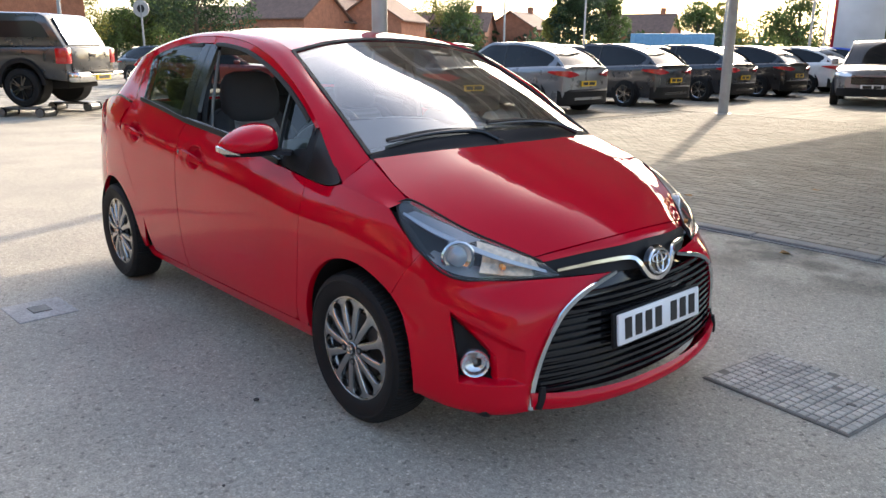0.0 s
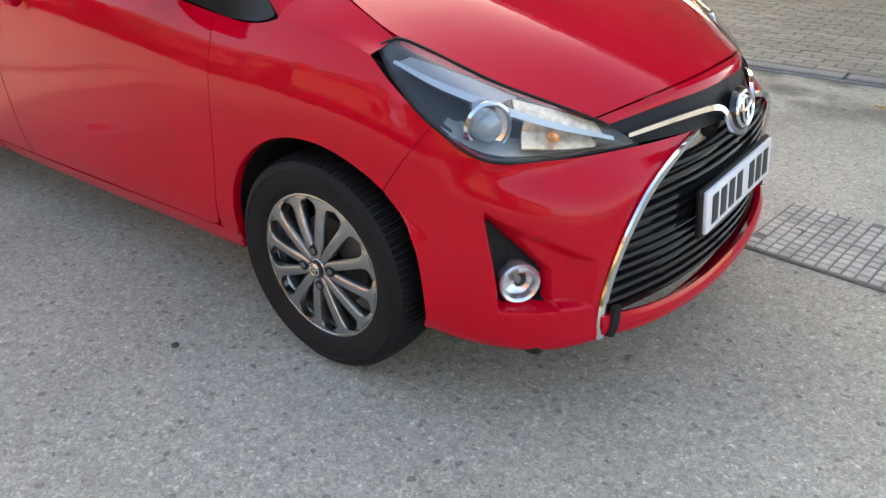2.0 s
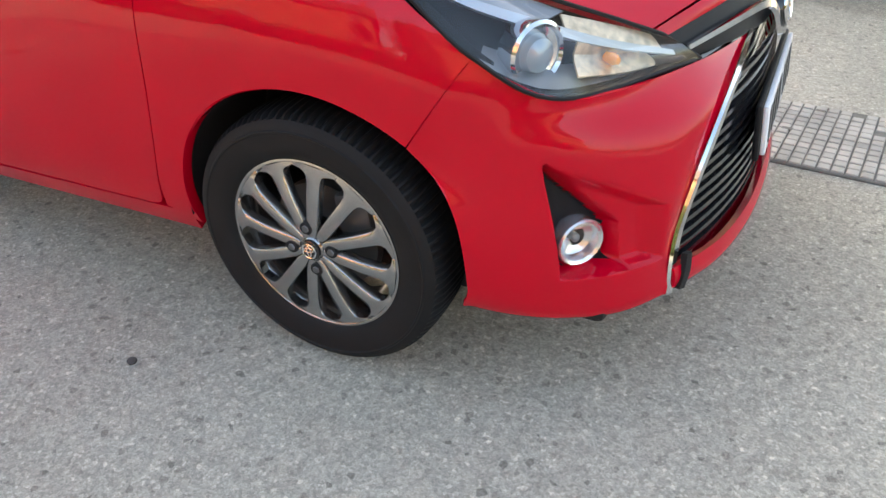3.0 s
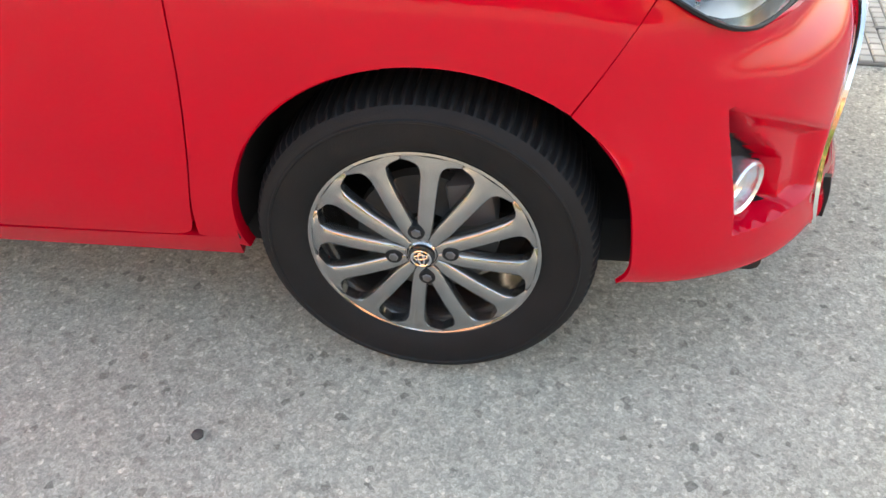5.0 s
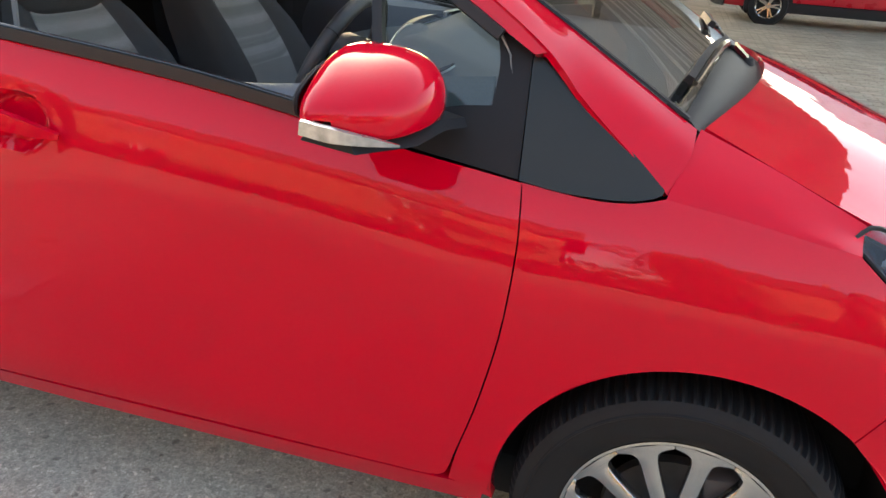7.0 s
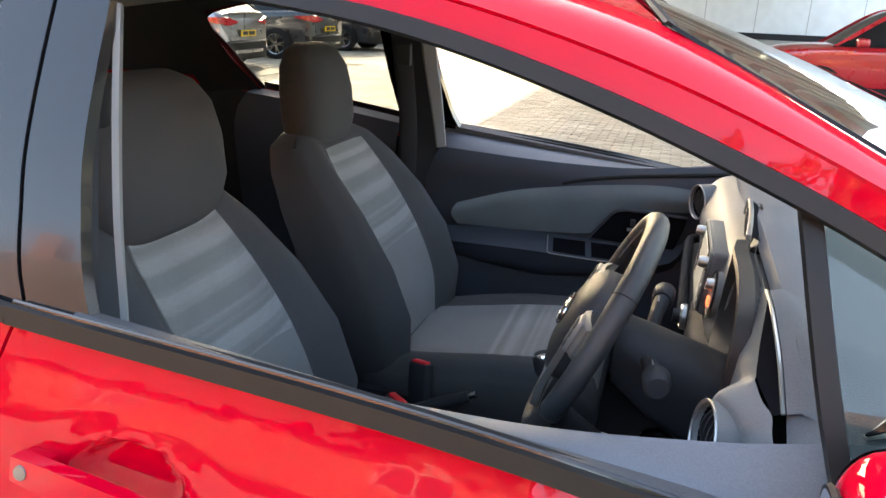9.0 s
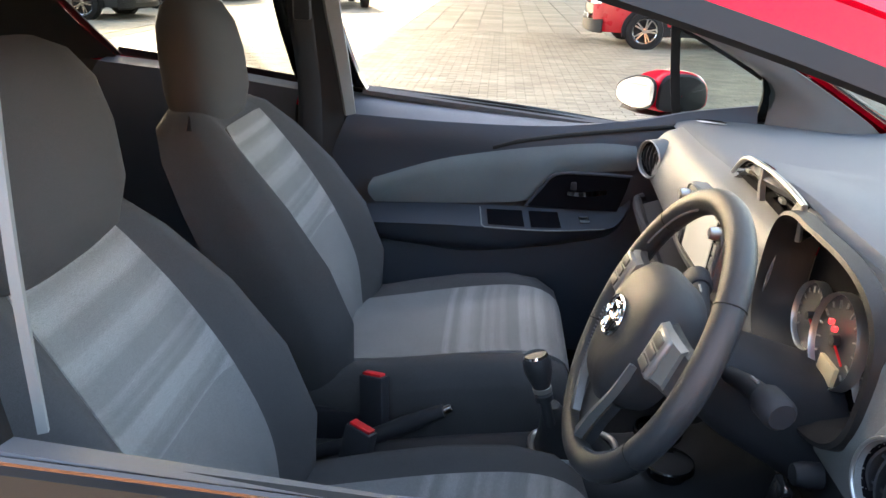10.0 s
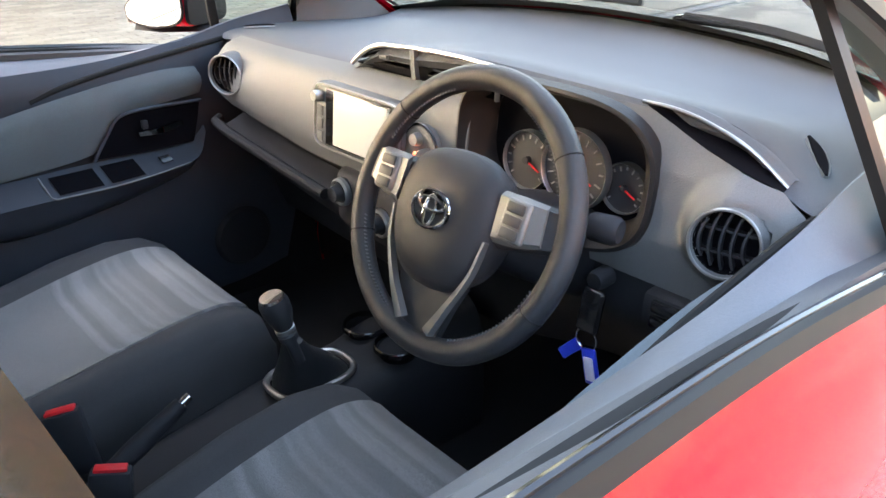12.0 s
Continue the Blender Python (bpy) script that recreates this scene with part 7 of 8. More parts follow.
for x, y in ((-5.25, 4.2), (-5.32, 13.9)):
    post = part("canopy_post", mesh_of(lathe([(0.11, 0.0), (0.11, 5.0)], 24, "z"), lathe([(0.19, 0.0), (0.19, 0.025), (0.11, 0.03)], 24, "z")), POST_GREY, canopy, m=pose(x, y, 0.012))

# ---------------------------------------------------------------- parked vehicles
FAR_GLASS = mat("far_glass", (0.012, 0.014, 0.016), 0.10, vary=0.05, coat=0.15, spec=0.3)
FAR_TYRE = RUBBER


def wheel_meshes(r):
    tyre = mesh_of(lathe([(r * 0.66, -0.09), (r * 0.72, -0.11), (r * 0.95, -0.10), (r, -0.07), (r, 0.08), (r * 0.7, 0.1)], 32, "y"))
    rim = [lathe([(r * 0.60, -0.085), (r * 0.66, -0.10), (r * 0.68, -0.09)], 28, "y")]
    for k in range(5):
        a = 2 * math.pi * k / 5
        for d in (-0.16, 0.16):
            c, s = math.cos(a + d), math.sin(a + d)
            rim.append(strip([(r * 0.10 * c, -0.08, r * 0.10 * s), (r * 0.62 * c, -0.09, r * 0.62 * s)], (r * 0.13, r * 0.10), 0.015, (0, -1, 0), 3))
    rim.append(lathe([(0, -0.10), (r * 0.16, -0.095), (r * 0.18, -0.06)], 16, "y"))
    hub = mesh_of(lathe([(0, -0.03), (r * 0.64, -0.03), (r * 0.66, -0.08)], 24, "y"))
    rim = mesh_of(*rim)
    for me in (tyre, rim, hub):
        fixed(me)
    return tyre, rim, hub


FAR_WHEELS = {r: wheel_meshes(r) for r in (0.30, 0.345, 0.385)}


def parked_car(name, label, paint, m, length=4.36, width=1.80, height=1.56, r=0.345, style="suv", plate=YELLOW_PLATE, group=""):
    """A parked car from smooth sheets: body, roof, dark glass, lamps, wheels."""
    c = thing(name, label, "car", group, m=m)
    L, W, H = length / 2, width / 2, height
    xs = [-1.0, -0.965, -0.80, -0.56, -0.2, 0.2, 0.56, 0.78, 0.92, 1.0]
    ws = [0.80, 0.93, 0.985, 1.0, 0.99, 0.99, 1.0, 0.97, 0.88, 0.68]
    zb = [0.60, 0.655, 0.665, 0.655, 0.635, 0.625, 0.605, 0.575, 0.53, 0.45]
    bulge = 1.03 if style == "suv" else 1.0
    rows = []
    for zf, wf in ((0.17, 0.93), (0.26, 0.985), (0.38, 1.0), (0.50, 0.995)):
        rows.append([(x * L * (1.0 if zf > 0.2 else 0.985), -W * w * wf * (bulge if abs(abs(x) - 0.6) < 0.1 and zf > 0.3 else 1.0), min(zf * H, z * H - 0.02)) for x, w, z in zip(xs, ws, zb)])
    rows.append([(x * L, -W * w * 0.955, z * H) for x, w, z in zip(xs, ws, zb)])
    rows.append([(x * L, -W * w * 0.55, z * H + 0.045) for x, w, z in zip(xs, ws, zb)])
    rows.append([(x * L, 0, z * H + 0.06) for x, w, z in zip(xs, ws, zb)])
    g = loft(rows, 44, 28)
    whole = np.concatenate([g, mirror(g)[::-1][1:]])
    ends = []
    for col, o in ((0, (-1, 0, 0)), (-1, (1, 0, 0))):
        a = whole[:, col]
        n = len(a) // 2
        ends.append(sheet(np.stack([a[:n + 1], a[::-1][:n + 1]], 1), o, flange=0.0))
    part("body", mesh_of(sheet(g, (0, -1, 0.4), flange=0.0), sheet(mirror(g), (0, 1, 0.4), flange=0.0), *ends), paint, c)
    # cabin
    st = [(-0.965, 0.665, 0.80), (-0.77, 0.86, 0.71), (-0.44, 0.985, 0.68), (-0.10, 1.0, 0.68), (0.14, 0.965, 0.70), (0.53, 0.615, 0.84)]
    low = [(x * L, -W * wf0 * 0.93, 0.63 * H) for x, _, wf0 in zip([s[0] for s in st], st, (0.92, 0.98, 0.99, 0.99, 0.99, 0.95))]
    top = [(x * L, -W * w, z * H - 0.03) for x, z, w in st]
    cap = [(x * L, -W * w * 0.55, z * H) for x, z, w in st]
    mid = [(x * L, 0, z * H + 0.012) for x, z, w in st]
    side = loft([low, [((a[0] + b[0]) / 2, (a[1] + b[1]) / 2 - 0.015, (a[2] + b[2]) / 2) for a, b in zip(low, top)], top], 36, 8)
    roof = loft([top, cap, mid], 36, 6)
    full = np.concatenate([roof, mirror(roof)[::-1][1:]])
    k0, k1 = 8, 26
    part("side_window", mesh_of(sheet(side, (0, -1, 0.3), flange=0.0)), FAR_GLASS, c)
    part("side_window", mesh_of(sheet(mirror(side), (0, 1, 0.3), flange=0.0)), FAR_GLASS, c)
    part("roof", mesh_of(sheet(full[:, k0:k1], (0, 0, 1), flange=0.03, lift=0.006)), paint, c)
    part("rear_window", mesh_of(sheet(full[:, :k0 + 1], (-1, 0, 0.5), flange=0.0)), FAR_GLASS, c)
    part("windscreen", mesh_of(sheet(full[:, k1 - 1:], (1, 0, 0.5), flange=0.0)), FAR_GLASS, c)
    for s in (-1, 1):
        put = (lambda a: np.asarray(a, float)) if s < 0 else mirror
        rail = put(side[-1])
        part("roof_pillar", mesh_of(strip(rail, 0.07, 0.012, (0, s, 0.4))), paint, c)
        rear_p = put(side[:, 1:8:6].mean(axis=1))
        part("rear_pillar", mesh_of(strip(rear_p, (0.34, 0.22), 0.012, (0, s, 0.2))), paint, c)
        part("door_pillar", mesh_of(strip(put(side[:, 19]), 0.05, 0.008, (0, s, 0.2))), INK, c)
        part("lower_cladding", mesh_of(strip(put(V([(x * L, -W * 0.985, 0.19 * H) for x in (-0.62, 0, 0.62)])), 0.16, 0.02, (0, s, 0))), BLACK_TRIM, c)
        for ax in (-0.615, 0.60):
            part("arch_trim", fixed(mesh_of(lathe([(r * 1.02, -0.012), (r * 1.22, -0.018), (r * 1.22, 0.05), (r * 1.02, 0.05)], 20, "y", radians(-15), radians(195)))), BLACK_TRIM, c, m=pose(ax * L, s * W * 0.985, r, 0, 0, 0 if s < 0 else 180))
            # a near-black disc paints the shade of an arch the body lacks
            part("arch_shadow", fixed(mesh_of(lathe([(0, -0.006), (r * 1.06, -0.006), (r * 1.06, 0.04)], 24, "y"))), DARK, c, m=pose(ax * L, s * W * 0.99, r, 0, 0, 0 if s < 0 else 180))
            w = part("wheel", FAR_WHEELS[r][2], DARK, c, m=pose(ax * L, s * (W - 0.055), r, 0, 0, 0 if s < 0 else 180))
            part("tyre", FAR_WHEELS[r][0], FAR_TYRE, w)
            part("rim", FAR_WHEELS[r][1], ALLOY, w)
        tz = 0.585 * H
        part("tail_lamp", fixed(mesh_of(strip(put(V([(-0.83 * L, -W * 0.985, tz + 0.02), (-0.945 * L, -W * 0.92, tz), (-1.002 * L, -W * 0.70, tz - 0.02), (-1.012 * L, -W * 0.45, tz - 0.03)])), (0.04, 0.12, 0.17, 0.03), 0.055, (-1, s * 0.6, 0), 12))), TAIL_RED, c)
        part("reflector", fixed(mesh_of(strip(put(V([(-0.985 * L, -W * 0.78, 0.30 * H), (-1.0 * L, -W * 0.66, 0.29 * H)])), 0.05, 0.02, (-1, 0, 0), 3))), TAIL_RED, c)
        part("head_lamp", fixed(mesh_of(strip(put(V([(0.86 * L, -W * 0.93, 0.50 * H), (0.95 * L, -W * 0.78, 0.49 * H), (1.0 * L, -W * 0.52, 0.475 * H)])), (0.05, 0.12, 0.09), 0.03, (1, s * 0.6, 0.3), 8))), mat("far_lamp", (0.65, 0.67, 0.68), 0.1, 0.5, coat=1.0) if "far_lamp" not in bpy.data.materials else bpy.data.materials["far_lamp"], c)
        part("door_mirror", fixed(mesh_of(box(0.30 * L, 0.36 * L + 0.06, min(s * W, s * (W + 0.17)), max(s * W, s * (W + 0.17)), 0.63 * H, 0.72 * H, 0.04, 3))), paint, c)
    part("rear_bumper", fixed(mesh_of(strip([(-0.93 * L, -W * 0.95, 0.25 * H), (-1.0 * L, -W * 0.72, 0.25 * H), (-1.02 * L, 0, 0.25 * H), (-1.0 * L, W * 0.72, 0.25 * H), (-0.93 * L, W * 0.95, 0.25 * H)], 0.34, 0.035, (-1, 0, 0), 14))), BLACK_TRIM, c)
    part("bumper_insert", fixed(mesh_of(strip([(-1.015 * L, -W * 0.55, 0.235 * H), (-1.04 * L, 0, 0.235 * H), (-1.015 * L, W * 0.55, 0.235 * H)], 0.07, 0.035, (-1, 0, 0), 10))), paint, c)
    part("tail_lip", fixed(mesh_of(strip([(-0.90 * L, -W * 0.80, 0.650 * H), (-0.985 * L, -W * 0.45, 0.668 * H), (-1.0 * L, 0, 0.672 * H), (-0.985 * L, W * 0.45, 0.668 * H), (-0.90 * L, W * 0.80, 0.650 * H)], 0.07, 0.03, (-0.5, 0, 1), 16))), paint, c)
    part("front_bumper", fixed(mesh_of(strip([(0.93 * L, -W * 0.86, 0.23 * H), (1.0 * L, -W * 0.6, 0.23 * H), (1.02 * L, 0, 0.23 * H), (1.0 * L, W * 0.6, 0.23 * H), (0.93 * L, W * 0.86, 0.23 * H)], 0.22, 0.03, (1, 0, 0), 14))), BLACK_TRIM, c)
    part("front_grille", fixed(mesh_of(strip([(0.99 * L, -W * 0.55, 0.40 * H), (1.022 * L, 0, 0.40 * H), (0.99 * L, W * 0.55, 0.40 * H)], 0.20, 0.02, (1, 0, 0), 8))), GLOSS_BLACK, c)
    part("spoiler", fixed(mesh_of(strip([(-0.72 * L, -W * 0.62, 0.935 * H), (-0.78 * L, 0, 0.95 * H), (-0.72 * L, W * 0.62, 0.935 * H)], 0.12, 0.03, (-0.3, 0, 1), 10))), paint, c)
    for x, mtl in ((-1.0, plate), (1.0, WHITE_PLATE)):
        p = part("number_plate", fixed(mesh_of(box(-0.008, 0.008, -0.26, 0.26, -0.056, 0.056))), mtl, c, m=pose(x * (L * 1.018 + 0.01), 0, (0.44 if x < 0 else 0.31) * H))
        part("plate_bar", fixed(mesh_of(box(-0.011, 0.011, -0.21, 0.0, -0.034, 0.034))), INK, p)
        part("plate_bar", fixed(mesh_of(box(-0.011, 0.011, 0.04, 0.21, -0.034, 0.034))), INK, p)
    return c


def paint_mat(name, color, metal=0.4):
    return mat(name, color, 0.28, metal, vary=0.04, coat=1.0)


SILVER, GREY, NAVY, BLACKP, WHITEP, BLUEP, REDP = (paint_mat(n, col, k) for n, col, k in (
    ("silver_paint", (0.26, 0.265, 0.28), 0.5), ("grey_paint", (0.045, 0.046, 0.050), 0.4), ("navy_paint", (0.022, 0.025, 0.033), 0.3), ("black_paint", (0.012, 0.012, 0.014), 0.2),
    ("white_paint", (0.72, 0.72, 0.71), 0.0), ("blue_paint", (0.02, 0.06, 0.38), 0.3), ("bright_red_paint", (0.42, 0.003, 0.014), 0.0)))
ROW = "crossovers parked in a row"
for y, pm, word in ((7.9, BLACKP, "black"), (11.4, SILVER, "silver"), (14.95, GREY, "dark grey"), (18.45, NAVY, "dark navy"), (21.9, BLACKP, "black"), (25.3, WHITEP, "white"), (28.9, BLUEP, "blue")):
    parked_car("crossover_car", f"{word} crossover car with red tail lamps, parked in a row", pm, pose(-9.45, y, 0, 0, 0, 180 + random.uniform(-1.5, 1.5)), group=ROW)
for y in (32.4, 35.9, 39.4):
    parked_car("crossover_car", "dark crossover car at the far end of the row", NAVY, pose(-10.0, y, 0, 0, 0, 180), group=ROW)
parked_car("suv_car", "silver off-road car with a black grille, facing the forecourt", SILVER, pose(-4.75, 21.1, 0.012, 0, 0, -72), 4.6, 1.86, 1.69, 0.385)
parked_car("small_red_car", "bright red small hatchback parked on the block paving", REDP, pose(3.70, 12.5, 0.012, 0, 0, 181), 4.0, 1.72, 1.52, 0.30, style="hatch")
parked_car("dark_saloon_car", "dark blue car parked beyond the pickup truck", NAVY, pose(-25.5, 9.6, 0, 0, 0, 20), 4.4, 1.78, 1.45, 0.345, style="hatch")
parked_car("maroon_car", "dark red car parked beside a dark blue one", paint_mat("maroon_paint", (0.20, 0.01, 0.015), 0.3), pose(-19.5, 8.4, 0, 0, 0, 62), 4.2, 1.75, 1.45, 0.345, style="hatch")
def extruded(profile, y0, y1, bevel=0.03):
    """A side outline (x, z) drawn across from y0 to y1, with rounded edges."""
    bm = bmesh.new()
    a = [bm.verts.new((x, y0, z)) for x, z in profile]
    b = [bm.verts.new((x, y1, z)) for x, z in profile]
    bm.faces.new(a), bm.faces.new(b[::-1])
    n = len(profile)
    for k in range(n):
        bm.faces.new((a[k], b[k], b[(k + 1) % n], a[(k + 1) % n]))
    bmesh.ops.recalc_face_normals(bm, faces=bm.faces)
    if bevel:
        bmesh.ops.bevel(bm, geom=bm.edges[:], offset=bevel, segments=2, profile=0.5, affect="EDGES", clamp_overlap=True)
    return taken(bm)


def pickup_truck(m):
    """A double-cab pickup with a hard top over its bed; it faces +x."""
    c = thing("pickup_truck", "dark grey pickup truck with a hard top, up on display ramps", "car", m=m)
    paint = paint_mat("truck_grey", (0.036, 0.038, 0.041), 0.3)
    half = 0.90
    arch_r = lambda cx: [(cx + 0.47 * math.cos(a), 0.44 + 0.47 * math.sin(a)) for a in np.linspace(math.pi, 0, 12)]
    low = [(-2.62, 0.62), (-2.58, 0.52), *[p for p in arch_r(-1.62) if p[1] > 0.5], (-1.05, 0.42), (0.95, 0.42), *[p for p in arch_r(1.47) if p[1] > 0.5], (2.40, 0.45), (2.62, 0.62), (2.60, 0.98), (2.35, 1.12), (1.15, 1.17), (-2.60, 1.20)]
    part("body", mesh_of(extruded(low, -half, half, 0.035), angle=40), paint, c)
    part("chassis", mesh_of(box(-2.4, 2.4, -0.55, 0.55, 0.36, 0.70, 0.02)), DARK, c)
    cab = [(1.25, 1.15), (0.45, 1.74), (0.30, 1.80), (-0.75, 1.82), (-0.80, 1.15)]
    part("cab", mesh_of(extruded(cab, -0.74, 0.74, 0.05), angle=40), paint, c)
    top = [(-0.83, 1.18), (-0.83, 1.84), (-1.0, 1.88), (-2.05, 1.86), (-2.20, 1.80), (-2.56, 1.18)]
    hard = part("hard_top", mesh_of(extruded(top, -0.80, 0.80, 0.06), angle=40), paint, c, "dark hard top over the bed")
    for s in (-1, 1):
        ya, yb = sorted((s * 0.795, s * 0.812))
        part("side_window", mesh_of(extruded([(-0.95, 1.38), (-0.95, 1.70), (-1.98, 1.70), (-2.12, 1.62), (-2.26, 1.38)], ya, yb, 0.0), angle=30), FAR_GLASS, hard)
        ya, yb = sorted((s * 0.735, s * 0.752))
        part("door_window", mesh_of(extruded([(1.02, 1.22), (0.42, 1.68), (-0.05, 1.70), (-0.05, 1.22)], ya, yb, 0.0), angle=30), FAR_GLASS, c)
        part("door_window", mesh_of(extruded([(-0.12, 1.22), (-0.12, 1.70), (-0.68, 1.70), (-0.70, 1.22)], ya, yb, 0.0), angle=30), FAR_GLASS, c)
        part("tail_lamp", mesh_of(box(-2.66, -2.40, min(s * 0.72, s * 0.915), max(s * 0.72, s * 0.915), 0.86, 1.18, 0.03)), TAIL_RED, c, "tall red tail lamp")
        part("side_step", mesh_of(box(-0.95, 0.90, min(s * 0.80, s * 0.97), max(s * 0.80, s * 0.97), 0.36, 0.42, 0.02)), BLACK_TRIM, c)
        part("door_mirror", mesh_of(box(0.72, 0.86, min(s * 0.86, s * 1.08), max(s * 0.86, s * 1.08), 1.16, 1.36, 0.04)), BLACK_TRIM, c)
        for ax in (-1.62, 1.47):
            me = mesh_of(lathe([(0.445, -0.02), (0.53, -0.035), (0.53, 0.05), (0.445, 0.05)], 26, "y", radians(0), radians(180)))
            part("arch_flare", fixed(me), BLACK_TRIM, c, m=pose(ax, s * 0.90, 0.44, 0, 0, 0 if s < 0 else 180))
            part("arch_liner", fixed(mesh_of(lathe([(0.0, 0.30), (0.45, 0.30), (0.46, 0.0)], 26, "y"))), DARK, c, m=pose(ax, s * 0.88, 0.46, 0, 0, 0 if s < 0 else 180))
            w = part("wheel", FAR_WHEELS[0.385][2], DARK, c, "black alloy wheel", m=pose(ax, s * 0.845, 0.385, 0, 0, 0 if s < 0 else 180))
            part("tyre", FAR_WHEELS[0.385][0], FAR_TYRE, w)
            part("rim", FAR_WHEELS_DARK, GLOSS_BLACK, w)
    tailgate = part("tailgate", mesh_of(box(-2.655, -2.60, -0.71, 0.71, 0.70, 1.19, 0.025)), paint, c)
    part("tailgate_handle", mesh_of(box(-2.67, -2.64, -0.13, 0.13, 1.00, 1.08, 0.015)), GLOSS_BLACK, tailgate)
    glass = [(-2.25, -0.62, 1.76), (-2.25, 0.62, 1.76), (-2.55, 0.66, 1.24), (-2.55, -0.66, 1.24)]
    part("rear_window", fixed(mesh_of(([*[(x - 0.025, y, z + 0.01) for x, y, z in glass], *[(x + 0.01, y, z) for x, y, z in glass]], [(0, 1, 2, 3), (7, 6, 5, 4), (0, 4, 5, 1), (1, 5, 6, 2), (2, 6, 7, 3), (3, 7, 4, 0)]), smooth=False)), FAR_GLASS, hard)
    part("rear_bumper", mesh_of(box(-2.86, -2.60, -0.88, 0.88, 0.50, 0.70, 0.05, 3)), CHROME, c, "chrome rear bumper")
    part("bumper_step", mesh_of(box(-2.88, -2.64, -0.42, 0.42, 0.655, 0.712, 0.01)), BLACK_TRIM, c)
    p = part("number_plate", mesh_of(box(-2.885, -2.86, -0.26, 0.26, 0.535, 0.645)), YELLOW_PLATE, c)
    part("plate_bar", mesh_of(box(-2.889, -2.884, -0.21, 0.21, 0.556, 0.624)), INK, p)


TRUCK_X, TRUCK_Y, TRUCK_TURN = -15.8, 1.25, 222
FAR_WHEELS_DARK = FAR_WHEELS[0.385][1].copy()
FAR_WHEELS_DARK.materials.clear()
pickup_truck(pose(TRUCK_X, TRUCK_Y, 0.20, 0, 0, TRUCK_TURN))
for s in (-1, 1):
    for ax in (-1.62, 1.47):
        h = V((math.cos(radians(TRUCK_TURN)), math.sin(radians(TRUCK_TURN))))
        n = V((-h[1], h[0]))
        p = V((TRUCK_X, TRUCK_Y)) + h * ax + n * s * 0.85
        rp = thing("display_ramp", "low steel display ramp under a truck wheel", "ramp", "display ramps", m=pose(p[0], p[1], 0, 0, 0, TRUCK_TURN))
        part("ramp_plate", mesh_of(box(-0.42, 0.42, -0.17, 0.17, 0.15, 0.20, 0.01)), STEEL, rp)
        for x in (-0.42, 0.42):
            part("ramp_roller", mesh_of(lathe([(0.0, -0.24), (0.085, -0.24), (0.085, 0.24), (0.0, 0.24)], 20, "y")), STEEL, rp, m=pose(x, 0, 0.085))
            for y in (-0.21, 0.21):
                part("roller_band", mesh_of(lathe([(0.080, -0.02), (0.096, -0.02), (0.096, 0.02), (0.080, 0.02)], 20, "y")), DARK, rp, m=pose(x, y, 0.098))

# ---------------------------------------------------------------- houses, lamp posts, sign, trees
BRICK = random_mat("red_brick", (0.36, 0.14, 0.075), 0.12, vary=0.18, scale=2.5, bump=0.4, bump_scale=30, fine=0.2, fine_scale=14)
TILE = random_mat("roof_tile", (0.17, 0.10, 0.075), 0.15, vary=0.2, scale=2, bump=0.5, bump_scale=12, fine=0.2, fine_scale=9)
FRAME = mat("window_frame_white", (0.42, 0.41, 0.39), 0.5)


def house(x, y, yaw, w, d, eave, ridge, label, brick=None):
    """A brick house; the ridge runs along its own x."""
    h = thing("house", label, "house", "brick houses", m=pose(x, y, 0, 0, 0, yaw))
    v = [(-w / 2, -d / 2, 0), (w / 2, -d / 2, 0), (w / 2, d / 2, 0), (-w / 2, d / 2, 0), (-w / 2, -d / 2, eave), (w / 2, -d / 2, eave), (w / 2, d / 2, eave), (-w / 2, d / 2, eave), (-w / 2, 0, ridge), (w / 2, 0, ridge)]
    part("wall", fixed(mesh_of((v, [(0, 1, 5, 4), (2, 3, 7, 6), (1, 2, 6, 9, 5), (3, 0, 4, 8, 7)]), smooth=False)), brick or BRICK, h)
    o, t = 0.35, 0.14
    k = (ridge - eave) / (d / 2)
    for s in (-1, 1):
        a = [(-w / 2 - o, s * (d / 2 + o), eave - o * k), (w / 2 + o, s * (d / 2 + o), eave - o * k), (w / 2 + o, 0, ridge), (-w / 2 - o, 0, ridge)]
        part("roof", fixed(mesh_of((a + [(p[0], p[1], p[2] + t) for p in a], [(0, 1, 2, 3), (4, 5, 6, 7), (0, 1, 5, 4), (1, 2, 6, 5), (2, 3, 7, 6), (3, 0, 4, 7)]), smooth=False)), TILE, h)
    for i, wx in enumerate((-0.3, 0.3)):
        for z in (1.5, 4.0):
            if z + 0.7 > eave:
                continue
            for s in (-1, 1):
                win = part("window", mesh_of(box(wx * w - 0.6, wx * w + 0.6, s * d / 2 - 0.04, s * d / 2 + 0.04, z - 0.55, z + 0.55)), FRAME, h)
                for q in (-0.3, 0.3):
                    part("pane", mesh_of(box(wx * w + q - 0.24, wx * w + q + 0.24, s * d / 2 - 0.05, s * d / 2 + 0.05, z - 0.47, z + 0.47)), FAR_GLASS, win)
    part("chimney", mesh_of(box(w * 0.3, w * 0.3 + 0.7, -0.3, 0.3, ridge - 0.5, ridge + 0.9)), BRICK, h)


# orange brick with sunlight put into its colour, to mirror brighter in the paint
LIT_BRICK = mat("lit_brick", (0.45, 0.20, 0.105), 0.85, vary=0.25, scale=1.6, bump=0.3, bump_scale=30, fine=0.2, fine_scale=14)
EYE = V((3.47, -2.36))


